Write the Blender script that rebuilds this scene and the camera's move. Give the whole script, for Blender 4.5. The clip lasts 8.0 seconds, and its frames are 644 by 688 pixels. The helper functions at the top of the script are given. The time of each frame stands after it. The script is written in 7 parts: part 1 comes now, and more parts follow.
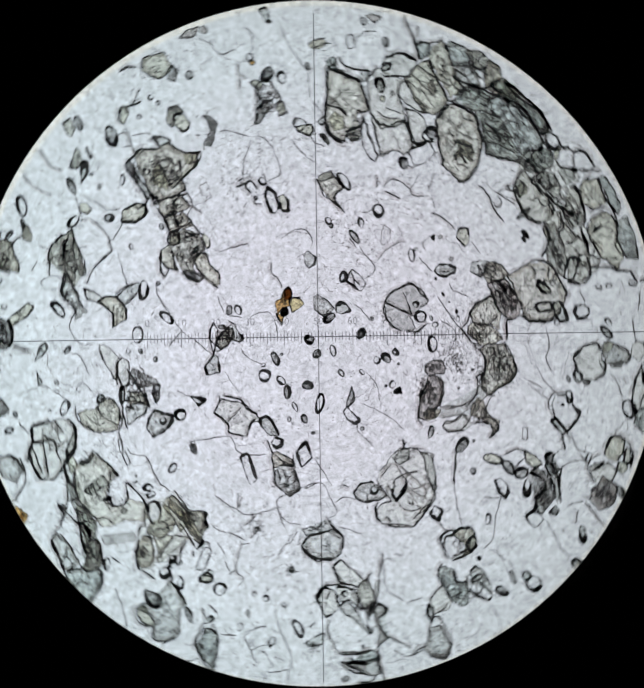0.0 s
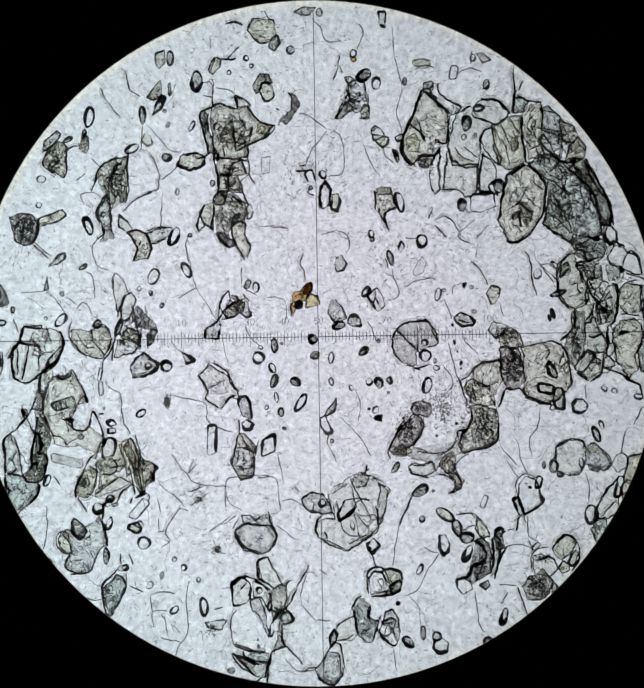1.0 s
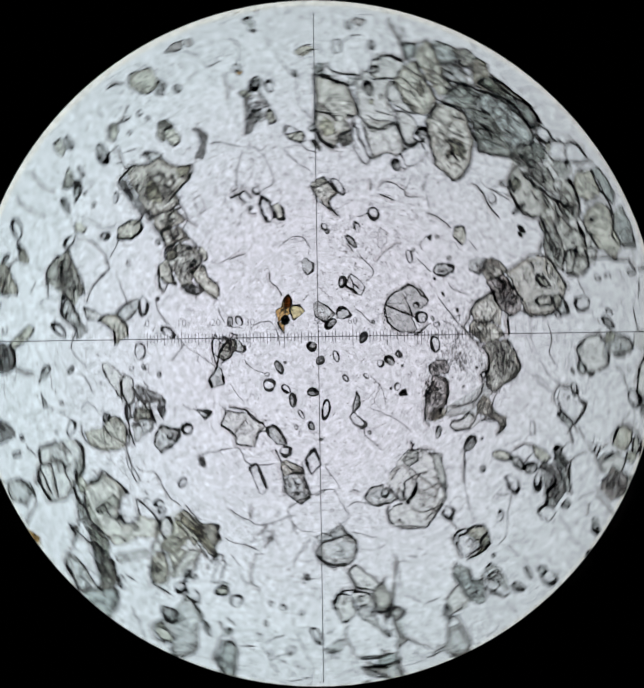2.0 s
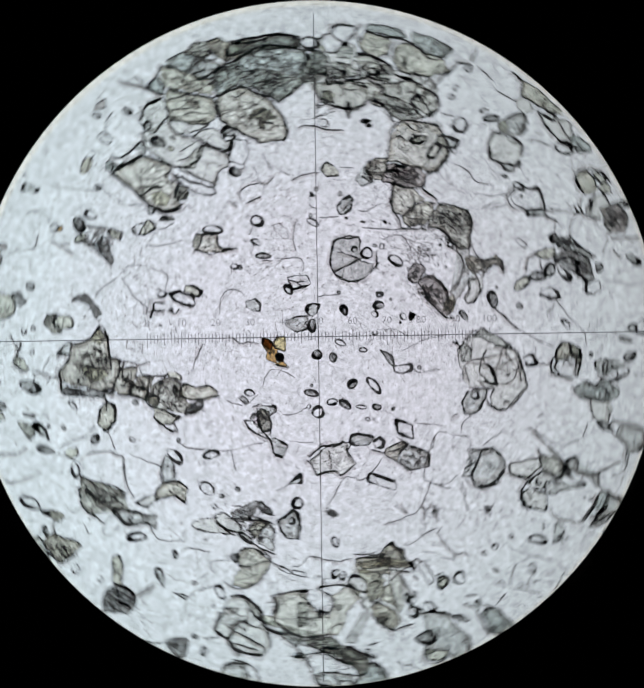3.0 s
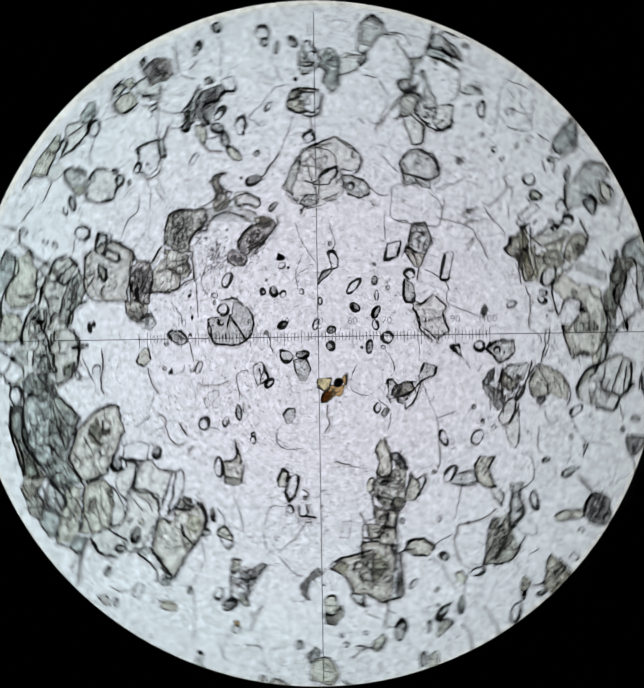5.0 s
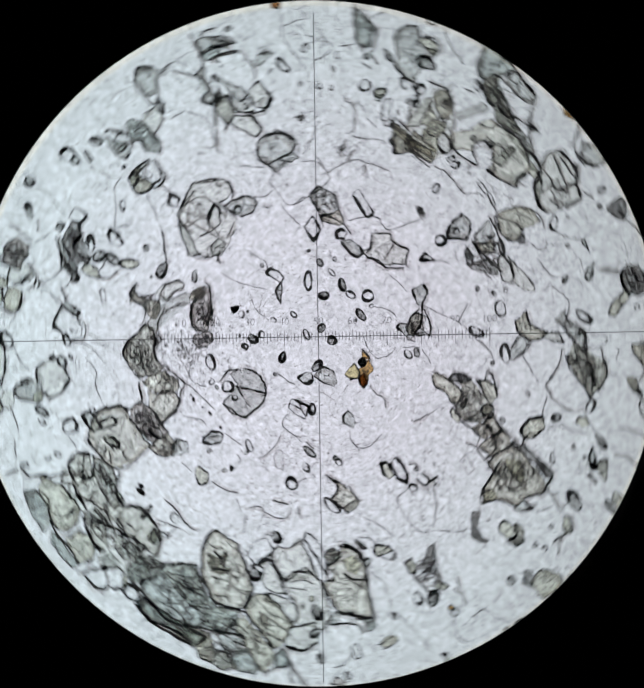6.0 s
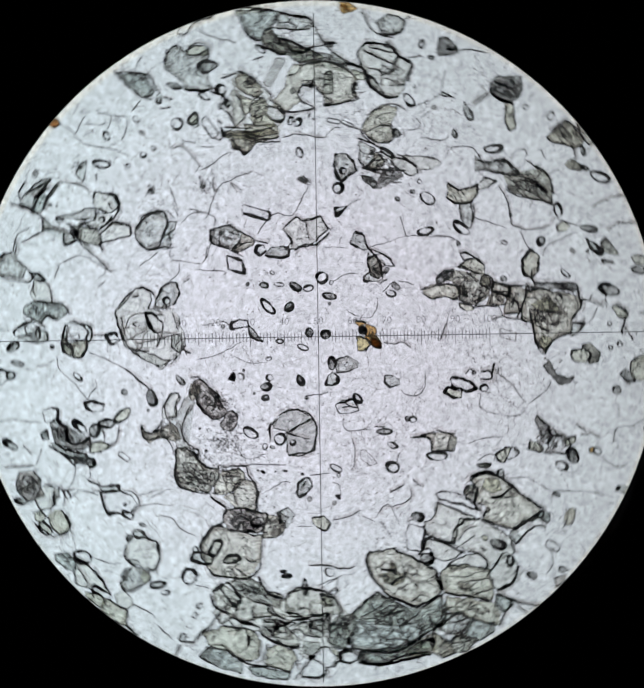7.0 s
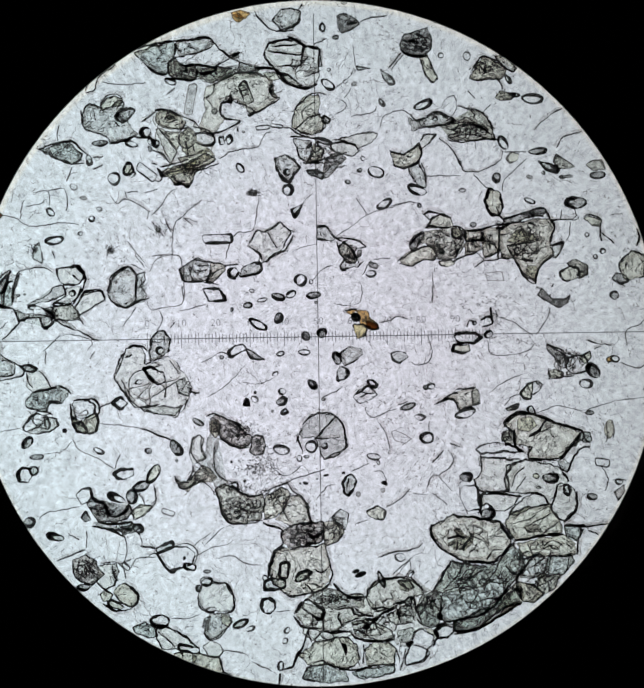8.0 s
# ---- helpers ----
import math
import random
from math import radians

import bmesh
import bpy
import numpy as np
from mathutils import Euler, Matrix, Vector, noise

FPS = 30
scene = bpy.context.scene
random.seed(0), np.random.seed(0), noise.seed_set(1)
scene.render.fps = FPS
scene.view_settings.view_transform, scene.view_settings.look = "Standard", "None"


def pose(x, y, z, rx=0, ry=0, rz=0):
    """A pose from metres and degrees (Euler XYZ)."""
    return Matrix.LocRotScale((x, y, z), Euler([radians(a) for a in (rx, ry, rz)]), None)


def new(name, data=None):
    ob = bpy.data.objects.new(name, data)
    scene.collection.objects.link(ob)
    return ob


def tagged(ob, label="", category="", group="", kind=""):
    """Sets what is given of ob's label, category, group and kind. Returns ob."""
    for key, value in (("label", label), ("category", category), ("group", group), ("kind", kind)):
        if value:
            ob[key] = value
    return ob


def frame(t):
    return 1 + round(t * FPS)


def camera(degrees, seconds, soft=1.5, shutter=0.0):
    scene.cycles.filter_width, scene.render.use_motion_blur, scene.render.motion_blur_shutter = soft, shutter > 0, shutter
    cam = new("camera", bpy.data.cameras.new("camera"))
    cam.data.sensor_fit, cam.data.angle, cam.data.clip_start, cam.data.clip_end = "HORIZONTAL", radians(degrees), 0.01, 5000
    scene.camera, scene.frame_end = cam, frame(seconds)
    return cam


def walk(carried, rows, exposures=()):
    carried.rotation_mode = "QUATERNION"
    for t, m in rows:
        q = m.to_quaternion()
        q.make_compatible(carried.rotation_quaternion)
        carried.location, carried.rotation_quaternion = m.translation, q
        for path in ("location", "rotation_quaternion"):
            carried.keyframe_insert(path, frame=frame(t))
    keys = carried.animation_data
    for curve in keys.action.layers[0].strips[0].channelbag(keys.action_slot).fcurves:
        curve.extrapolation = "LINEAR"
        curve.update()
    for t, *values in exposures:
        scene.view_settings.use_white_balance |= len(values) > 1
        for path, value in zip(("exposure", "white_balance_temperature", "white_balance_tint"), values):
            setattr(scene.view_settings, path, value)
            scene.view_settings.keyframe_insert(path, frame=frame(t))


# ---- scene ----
cam = camera(41.2, 8.0, 1.9, 0.65)
LEAN = 2.94                     # the phone leans a little against the eyepiece, degrees
EYE = pose(0, 0, 0, LEAN) @ pose(0, 0, 0.025)
walk(cam, [(0.0, EYE), (8.0, EYE)])

MM = 0.001                      # all plan numbers below are millimetres in the eyepiece's image plane
TILT = 0.9                      # turn of the graticule, degrees
FIELD = (-0.19, 0.207, 10.053)     # centre and radius of the field stop

# the turn of the stage: seconds, place of the section's pivot, degrees
TURNS = [
    (0.0, -0.0525, 0.1705, 19.76),
    (0.5, 0.0168, 0.1058, 5.84),
    (1.0, 0.0412, 0.0700, -0.17),
    (1.5, 0.0355, 0.0547, 1.18),
    (1.7, 0.0185, 0.0264, 8.10),
    (2.8, 0.0210, -0.0509, 62.80),
    (3.0, 0.0187, -0.0329, 71.98),
    (3.5, 0.0100, 0.0138, 95.61),
    (4.0, -0.0189, 0.0375, 123.05),
    (4.5, -0.0268, 0.0733, 145.89),
    (4.7, -0.0497, 0.0857, 155.97),
    (5.8, -0.0077, 0.0016, 202.63),
    (6.0, -0.0108, -0.0007, 212.05),
    (6.5, -0.0283, -0.0014, 234.47),
    (7.0, -0.0450, -0.0030, 254.58),
    (7.5, -0.0433, -0.0094, 264.26),
    (7.8, -0.0500, 0.0026, 270.72),
    (7.9, -0.0576, 0.0090, 272.70),
    (8.0, -0.0576, 0.0090, 272.78),
]

# ---- light: the lamp under the stage is the only one ----
world = bpy.data.worlds.new("dark_room")
world.use_nodes = True
world.node_tree.nodes["Background"].inputs[0].default_value = (0.0, 0.0, 0.0, 1)
scene.world = world
scene.view_settings.exposure = 0.0
scene.cycles.transparent_max_bounces = 48    # many thin clear layers lie over one another


# ---- materials ----
def material(name):
    m = bpy.data.materials.new(name)
    m.use_nodes = True
    m.node_tree.nodes.clear()
    return m, m.node_tree.nodes, m.node_tree.links


def texture_place(n, l, scale, scatter=True):
    """Object coordinates in millimetres, shifted for each object."""
    tc = n.new("ShaderNodeTexCoord")
    mp = n.new("ShaderNodeMapping")
    mp.inputs["Scale"].default_value = (scale, scale, scale * 0.2)
    l.new(tc.outputs["Object"], mp.inputs["Vector"])
    if scatter:
        info = n.new("ShaderNodeObjectInfo")
        mul = n.new("ShaderNodeVectorMath")
        mul.operation = "SCALE"
        mul.inputs[0].default_value = (37.0, 61.0, 17.0)
        l.new(info.outputs["Random"], mul.inputs["Scale"])
        l.new(mul.outputs[0], mp.inputs["Location"])
    return mp.outputs[0]


def noise_of(n, l, place, scale, detail=3.0, rough=0.6, warp=0.0):
    t = n.new("ShaderNodeTexNoise")
    t.inputs["Scale"].default_value = scale
    t.inputs["Detail"].default_value = detail
    t.inputs["Roughness"].default_value = rough
    t.inputs["Distortion"].default_value = warp
    l.new(place, t.inputs["Vector"])
    return t.outputs["Fac"]


def spread(n, l, value, lo, hi, out_lo, out_hi):
    r = n.new("ShaderNodeMapRange")
    r.inputs[1].default_value, r.inputs[2].default_value = lo, hi
    r.inputs[3].default_value, r.inputs[4].default_value = out_lo, out_hi
    l.new(value, r.inputs[0])
    return r.outputs[0]


def times(n, l, a, b):
    m = n.new("ShaderNodeMath")
    m.operation = "MULTIPLY"
    l.new(a, m.inputs[0])
    l.new(b, m.inputs[1])
    return m.outputs[0]


def tint(n, l, colour, factor):
    """colour to the power of the factor's darkening: colour times a grey factor."""
    v = n.new("ShaderNodeVectorMath")
    v.operation = "SCALE"
    v.inputs[0].default_value = colour
    l.new(factor, v.inputs["Scale"])
    return v.outputs[0]


def finish(n, l, colour, sheen=0.03, rough=0.35):
    """A cut and polished slice: light passes and takes the colour; a little gloss on the face."""
    clear = n.new("ShaderNodeBsdfTransparent")
    l.new(colour, clear.inputs["Color"])
    gloss = n.new("ShaderNodeBsdfGlossy")
    gloss.inputs["Color"].default_value = (0.8, 0.8, 0.8, 1)
    gloss.inputs["Roughness"].default_value = rough
    mix = n.new("ShaderNodeMixShader")
    mix.inputs[0].default_value = sheen
    l.new(clear.outputs[0], mix.inputs[1])
    l.new(gloss.outputs[0], mix.inputs[2])
    out = n.new("ShaderNodeOutputMaterial")
    l.new(mix.outputs[0], out.inputs[0])


def ridge(n, l, value, thin, depth):
    """Thin winding dark lines where a noise passes its middle."""
    off = n.new("ShaderNodeMath")
    off.operation = "SUBTRACT"
    off.inputs[1].default_value = 0.5
    l.new(value, off.inputs[0])
    flat = n.new("ShaderNodeMath")
    flat.operation = "ABSOLUTE"
    l.new(off.outputs[0], flat.inputs[0])
    return spread(n, l, flat.outputs[0], thin * 0.25, thin, depth, 1.0)


def mineral(name, r, g, b, mottle=0.35, veins=0.4, vein_scale=1.5):
    """A slice of one mineral: colour for the whole thickness, cloudiness, sooty grit in patches, fine cracks."""
    m, n, l = material(name)
    place = texture_place(n, l, 1000.0)
    cloud = spread(n, l, noise_of(n, l, place, 2.0, 4.0, 0.62, 0.5), 0.36, 0.56, 1 - mottle * 0.9, 1.0)
    where = spread(n, l, noise_of(n, l, place, 1.7, 2.0, 0.6, 0.4), 0.34, 0.56, 0.0, 1.0)
    grit = spread(n, l, noise_of(n, l, place, 8.0, 5.0, 0.72, 0.8), 0.40, 0.55, 1 - min(0.9, mottle * 2.8), 1.0)
    sooty = n.new("ShaderNodeMix")
    l.new(where, sooty.inputs[0])
    sooty.inputs[2].default_value = 1.0
    l.new(grit, sooty.inputs[3])
    fac = times(n, l, cloud, sooty.outputs[0])
    if veins:
        broken = spread(n, l, noise_of(n, l, place, 1.6, 2.0), 0.38, 0.54, 0.0, 1.0)
        for size, thin, depth in ((vein_scale, 0.022, veins), (vein_scale * 2.7, 0.026, veins * 0.6)):
            line = ridge(n, l, noise_of(n, l, place, size, 4.0, 0.6, 0.9), thin, 1 - depth)
            lift = n.new("ShaderNodeMix")
            l.new(broken, lift.inputs[0])
            l.new(line, lift.inputs[2])
            lift.inputs[3].default_value = 1.0 - depth * 0.06
            fac = times(n, l, fac, lift.outputs[0])
    half = (math.sqrt(r), math.sqrt(g), math.sqrt(b))
    each = n.new("ShaderNodeMath")
    each.operation = "SQRT"
    l.new(fac, each.inputs[0])
    finish(n, l, tint(n, l, half, each.outputs[0]), 0.012)
    return m


MINERALS = {
    "w": mineral("clear_quartz", 0.995, 0.995, 0.995, 0.02, 0.0),
    "p": mineral("pale_grey_mica", 0.90, 0.92, 0.895, 0.09, 0.6),
    "y": mineral("pale_olive_epidote", 0.955, 0.955, 0.84, 0.10, 0.65),
    "g": mineral("grey_olive_pyroxene", 0.87, 0.87, 0.79, 0.20, 0.8),
    "d": mineral("dark_grey_spinel", 0.69, 0.69, 0.675, 0.28, 0.6),
    "n": mineral("grey_green_amphibole", 0.835, 0.89, 0.855, 0.22, 0.6),
    "t": mineral("tan_garnet", 0.92, 0.90, 0.81, 0.12, 0.7),
    "b": mineral("dark_brown_garnet", 0.86, 0.82, 0.79, 0.26, 0.8),
    "k": mineral("black_opaque_ore", 0.01, 0.01, 0.01, 0.2, 0.0),
    "o": mineral("orange_biotite", 0.92, 0.62, 0.28, 0.45, 0.4),
    "r": mineral("red_brown_biotite", 0.42, 0.20, 0.08, 0.4, 0.5),
    "f": mineral("cloudy_feldspar", 0.97, 0.97, 0.93, 0.04, 0.4),
    "z": mineral("yellow_biotite", 0.94, 0.83, 0.48, 0.2, 0.3),
    "c": mineral("cream_garnet", 0.98, 0.975, 0.885, 0.07, 0.6),
    "s": mineral("smooth_grey_tourmaline", 0.76, 0.76, 0.74, 0.10, 0.12),
    "e": mineral("olive_brown_allanite", 0.84, 0.81, 0.70, 0.22, 0.7),
}


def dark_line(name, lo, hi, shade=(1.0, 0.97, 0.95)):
    """Dark boundary lines, and the soft shade painted beside them; depth uneven and gritty."""
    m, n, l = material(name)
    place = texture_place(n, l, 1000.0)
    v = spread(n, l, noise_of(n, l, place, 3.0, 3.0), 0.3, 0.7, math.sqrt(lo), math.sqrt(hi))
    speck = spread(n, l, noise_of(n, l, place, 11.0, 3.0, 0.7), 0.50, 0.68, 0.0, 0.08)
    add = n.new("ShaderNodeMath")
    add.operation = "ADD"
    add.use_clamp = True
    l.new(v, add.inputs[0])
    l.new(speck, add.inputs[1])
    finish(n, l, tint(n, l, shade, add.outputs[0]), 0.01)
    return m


RIMS = (dark_line("hairline_boundary", 0.20, 0.50), dark_line("fine_boundary", 0.015, 0.20),
        dark_line("dark_boundary", 0.004, 0.07), dark_line("black_boundary", 0.002, 0.02))
# soft relief shade along edges and cracks, painted as a grey tint
EDGE_SHADE = dark_line("painted_edge_shade", 0.72, 1.0, (0.99, 0.98, 0.975))


def groundmass_material():
    m, n, l = material("quartz_groundmass")
    place = texture_place(n, l, 1000.0, False)
    soft = spread(n, l, noise_of(n, l, place, 1.6, 3.0, 0.6, 0.5), 0.3, 0.7, 0.96, 1.0)
    fine = spread(n, l, noise_of(n, l, place, 6.0, 4.0, 0.7, 0.6), 0.3, 0.7, 0.755, 1.0)
    scratch = ridge(n, l, noise_of(n, l, place, 2.3, 4.0, 0.6, 1.2), 0.012, 0.72)
    where = spread(n, l, noise_of(n, l, place, 0.7, 2.0), 0.42, 0.6, 1.0, 0.0)
    hair = n.new("ShaderNodeMix")
    l.new(where, hair.inputs[0])
    l.new(scratch, hair.inputs[2])
    hair.inputs[3].default_value = 1.0
    fine = times(n, l, fine, hair.outputs[0])
    speck = spread(n, l, noise_of(n, l, place, 4.5, 2.0, 0.6, 1.0), 0.64, 0.76, 1.0, 0.75)
    finish(n, l, tint(n, l, (0.985, 0.985, 0.985), times(n, l, times(n, l, soft, fine), speck)), 0.01)
    return m


GROUNDMASS = groundmass_material()


def plain(name, colour, rough, metal=0.0, wear=0.15):
    m, n, l = material(name)
    place = texture_place(n, l, 1000.0, False)
    b = n.new("ShaderNodeBsdfPrincipled")
    b.inputs["Metallic"].default_value = metal
    v = spread(n, l, noise_of(n, l, place, 1.5, 4.0), 0.3, 0.7, 1 - wear, 1 + wear)
    l.new(tint(n, l, colour, v), b.inputs["Base Color"])
    l.new(spread(n, l, noise_of(n, l, place, 4.0, 3.0), 0.3, 0.7, rough - 0.08, rough + 0.08), b.inputs["Roughness"])
    out = n.new("ShaderNodeOutputMaterial")
    l.new(b.outputs[0], out.inputs[0])
    return m


BLACK_METAL = plain("black_anodised_metal", (0.012, 0.012, 0.013), 0.6)


def etched_material():
    m, n, l = material("etched_line")
    place = texture_place(n, l, 1000.0, False)
    v = spread(n, l, noise_of(n, l, place, 2.0, 3.0), 0.3, 0.7, 0.28, 0.46)
    finish(n, l, tint(n, l, (1.0, 1.0, 1.02), v), 0.01)
    return m


ETCHED = etched_material()


def glass_material():
    m, n, l = material("graticule_glass")
    place = texture_place(n, l, 1000.0, False)
    v = spread(n, l, noise_of(n, l, place, 0.6, 2.0), 0.3, 0.7, 0.99, 1.0)
    finish(n, l, tint(n, l, (0.995, 0.995, 0.995), v), 0.01, 0.05)
    return m


GLASS = glass_material()


def lamp_material():
    """Frosted lamp glass: rosy middle, cooler outwards, the eyepiece's tint and warm fringe painted in; dimmer towards
    +x.
    """
    m, n, l = material("lit_frosted_glass")
    tc = n.new("ShaderNodeTexCoord")
    length = n.new("ShaderNodeVectorMath")
    length.operation = "LENGTH"
    l.new(tc.outputs["Object"], length.inputs[0])
    ramp = n.new("ShaderNodeValToRGB")
    stops = ramp.color_ramp.elements
    stops[0].position, stops[0].color = 0.35, (0.845, 0.835, 0.918, 1)
    stops[1].position, stops[1].color = 0.82, (0.770, 0.841, 0.883, 1)
    # the last stop paints the eyepiece's warm colour fringe into the glow
    for at, colour in ((0.980, (0.710, 0.776, 0.812, 1)), (0.988, (0.95, 0.92, 0.78, 1))):
        stops.new(at).color = colour
    l.new(spread(n, l, length.outputs["Value"], 0.0, 0.0105, 0.0, 1.0), ramp.inputs[0])
    # uneven brightness across the field, painted as a straight gradient
    across = n.new("ShaderNodeVectorMath")
    across.operation = "DOT_PRODUCT"
    across.inputs[1].default_value = (0.98, 0.2, 0.0)
    l.new(tc.outputs["Object"], across.inputs[0])
    side = n.new("ShaderNodeValToRGB")
    side.color_ramp.elements[0].color = (0.968, 1.02, 1.04, 1)
    side.color_ramp.elements[1].color = (0.708, 0.692, 0.700, 1)
    l.new(spread(n, l, across.outputs["Value"], -0.010, 0.010, 0.0, 1.0), side.inputs[0])
    both = n.new("ShaderNodeVectorMath")
    both.operation = "MULTIPLY"
    l.new(ramp.outputs[0], both.inputs[0])
    l.new(side.outputs[0], both.inputs[1])
    e = n.new("ShaderNodeEmission")
    l.new(both.outputs[0], e.inputs[0])
    e.inputs[1].default_value = 1.265
    out = n.new("ShaderNodeOutputMaterial")
    l.new(e.outputs[0], out.inputs[0])
    return m


LAMP = lamp_material()


# ---- building helpers ----
def part(name, bm, mat, parent, label="", place=None):
    """Links a bmesh as one mesh object under a thing or a part."""
    me = bpy.data.meshes.new(name)
    bmesh.ops.recalc_face_normals(bm, faces=bm.faces[:])
    bm.to_mesh(me)
    bm.free()
    me.materials.append(mat)
    ob = new(name, me)
    ob.parent = parent
    if place:
        ob.location = place
    if label:
        tagged(ob, label)
    return ob


def ring_solid(profile, steps=128):
    """A turned solid from (radius, height) corners of its section, in millimetres."""
    bm = bmesh.new()
    loops = []
    for r, z in profile:
        loops.append([bm.verts.new((r * MM * math.cos(2 * math.pi * i / steps), r * MM * math.sin(2 * math.pi * i / steps), z * MM)) for i in range(steps)])
    for a, b in zip(loops, loops[1:] + loops[:1]):
        for i in range(steps):
            j = (i + 1) % steps
            bm.faces.new((a[i], a[j], b[j], b[i]))
    return bm


def disc_solid(radius, z0, z1, bevel=0.05, steps=128):
    bm = bmesh.new()
    loops = []
    for r, z in ((radius - bevel, z0), (radius, z0 + bevel * 0.5), (radius, z1 - bevel * 0.5), (radius - bevel, z1)):
        loops.append([bm.verts.new((r * MM * math.cos(2 * math.pi * i / steps), r * MM * math.sin(2 * math.pi * i / steps), z * MM)) for i in range(steps)])
    for a, b in zip(loops, loops[1:]):
        for i in range(steps):
            j = (i + 1) % steps
            bm.faces.new((a[i], a[j], b[j], b[i]))
    bm.faces.new(loops[0][::-1])
    bm.faces.new(loops[-1])
    return bm


def inset(outline, depth):
    """The outline drawn inwards by a small depth."""
    m = len(outline)
    out = []
    for i, (x, y) in enumerate(outline):
        (ax, ay), (bx, by) = outline[i - 1], outline[(i + 1) % m]
        d = math.hypot(bx - ax, by - ay) or 1.0
        out.append((x - (by - ay) / d * depth, y + (bx - ax) / d * depth))
    return out


def plate_solid(outline, height):
    """A slice of a grain: an outline with a rounded side and a slightly uneven face."""
    bm = bmesh.new()
    loops = []
    for depth, h in ((0.0, 0.0), (0.004, 0.6), (0.014, 1.0)):
        loops.append([bm.verts.new((x * MM, y * MM, height * h * (1 + (0.12 * noise.noise((x * 6, y * 6, h * 9)) if h else 0)) * MM)) for x, y in inset(outline, depth)])
    m = len(outline)
    for a, b in zip(loops, loops[1:]):
        for i in range(m):
            j = (i + 1) % m
            bm.faces.new((a[i], a[j], b[j], b[i]))
    faces = [bm.faces.new(loops[0][::-1]), bm.faces.new(loops[-1])]
    bmesh.ops.triangulate(bm, faces=faces)
    return bm


def band_solid(line, widths, z0, z1, closed, lean=1.0):
    """A narrow ridge along a line, with its own width at each point. lean 1: inside the line, 0.5: on both sides."""
    bm = bmesh.new()
    m = len(line)
    rows = []
    for i, (x, y) in enumerate(line):
        if closed:
            (ax, ay), (bx, by) = line[i - 1], line[(i + 1) % m]
        else:
            (ax, ay), (bx, by) = line[max(0, i - 1)], line[min(m - 1, i + 1)]
        dx, dy = bx - ax, by - ay
        d = math.hypot(dx, dy) or 1.0
        nx, ny = -dy / d, dx / d
        w = widths[i]
        o, q = -w * (1 - lean), w * lean
        rows.append([bm.verts.new(((x + nx * s) * MM, (y + ny * s) * MM, z * MM)) for s, z in
                     ((o, z0), (o * 0.8 + q * 0.2, z1), (o * 0.2 + q * 0.8, z1), (q, z0))])
    for i in range(m if closed else m - 1):
        a, b = rows[i], rows[(i + 1) % m]
        for k in range(4):
            j = (k + 1) % 4
            bm.faces.new((a[k], a[j], b[j], b[k]))
    if not closed:
        bm.faces.new(rows[0])
        bm.faces.new(rows[-1][::-1])
    return bm


# ---- the lamp under the stage ----
lamp = tagged(new("substage_lamp"), "round substage lamp with glowing frosted glass in a black metal ring", "microscope lamp")
lamp.location = (FIELD[0] * MM, FIELD[1] * MM, 0)
part("frosted_glass", disc_solid(13.0, -0.9, -0.2, 0.08), LAMP, lamp, "glowing white frosted glass")
part("lamp_ring", ring_solid(((13.05, -1.2), (14.2, -1.2), (14.2, -0.25), (13.9, -0.2), (13.05, -0.2))), BLACK_METAL, lamp, "black anodised metal ring")

# ---- the eyepiece: barrel and field stop ----
eyepiece = tagged(new("eyepiece"), "black metal microscope eyepiece barrel with a round field stop", "eyepiece")
eyepiece.location = (FIELD[0] * MM, FIELD[1] * MM, 0)
part("barrel", ring_solid(((14.3, -1.2), (15.4, -1.2), (15.4, 5.6), (15.2, 5.8), (14.5, 5.8), (14.3, 5.6))), BLACK_METAL, eyepiece, "black anodised tube")
part("field_stop", ring_solid(((FIELD[2] * 0.991, 0.24), (14.29, 0.24), (14.29, 0.29), (FIELD[2] * 0.991 + 0.004, 0.29), (FIELD[2] * 0.991, 0.28))), BLACK_METAL, eyepiece, "black ring with a sharp round opening").matrix_basis = pose(0, 0, 0, 0, 0, 45) @ Matrix.Diagonal((0.994, 1.0, 1.0, 1.0))

# ---- the graticule: glass disc with cross lines and a scale of a hundred divisions ----
graticule = tagged(new("eyepiece_graticule"), "clear glass graticule disc with fine cross lines and a numbered scale", "graticule")
Z_ETCH = 0.16
CROSS = (-0.109, 0.205)         # where the cross lines meet
graticule.location = (CROSS[0] * MM * (25 - Z_ETCH) / 25, CROSS[1] * MM * (25 - Z_ETCH) / 25, Z_ETCH * MM)
graticule.rotation_euler = (0, 0, radians(TILT))
GK = (25 - Z_ETCH) / 25


def stroke(name, x0, y0, x1, y1, w, parent=graticule):
    bm = band_solid([(x0 * GK, y0 * GK), ((x0 + x1) / 2 * GK, (y0 + y1) / 2 * GK), (x1 * GK, y1 * GK)], [w] * 3, 0.0, 0.012, False, 0.5)
    return part(name, bm, ETCHED, parent)


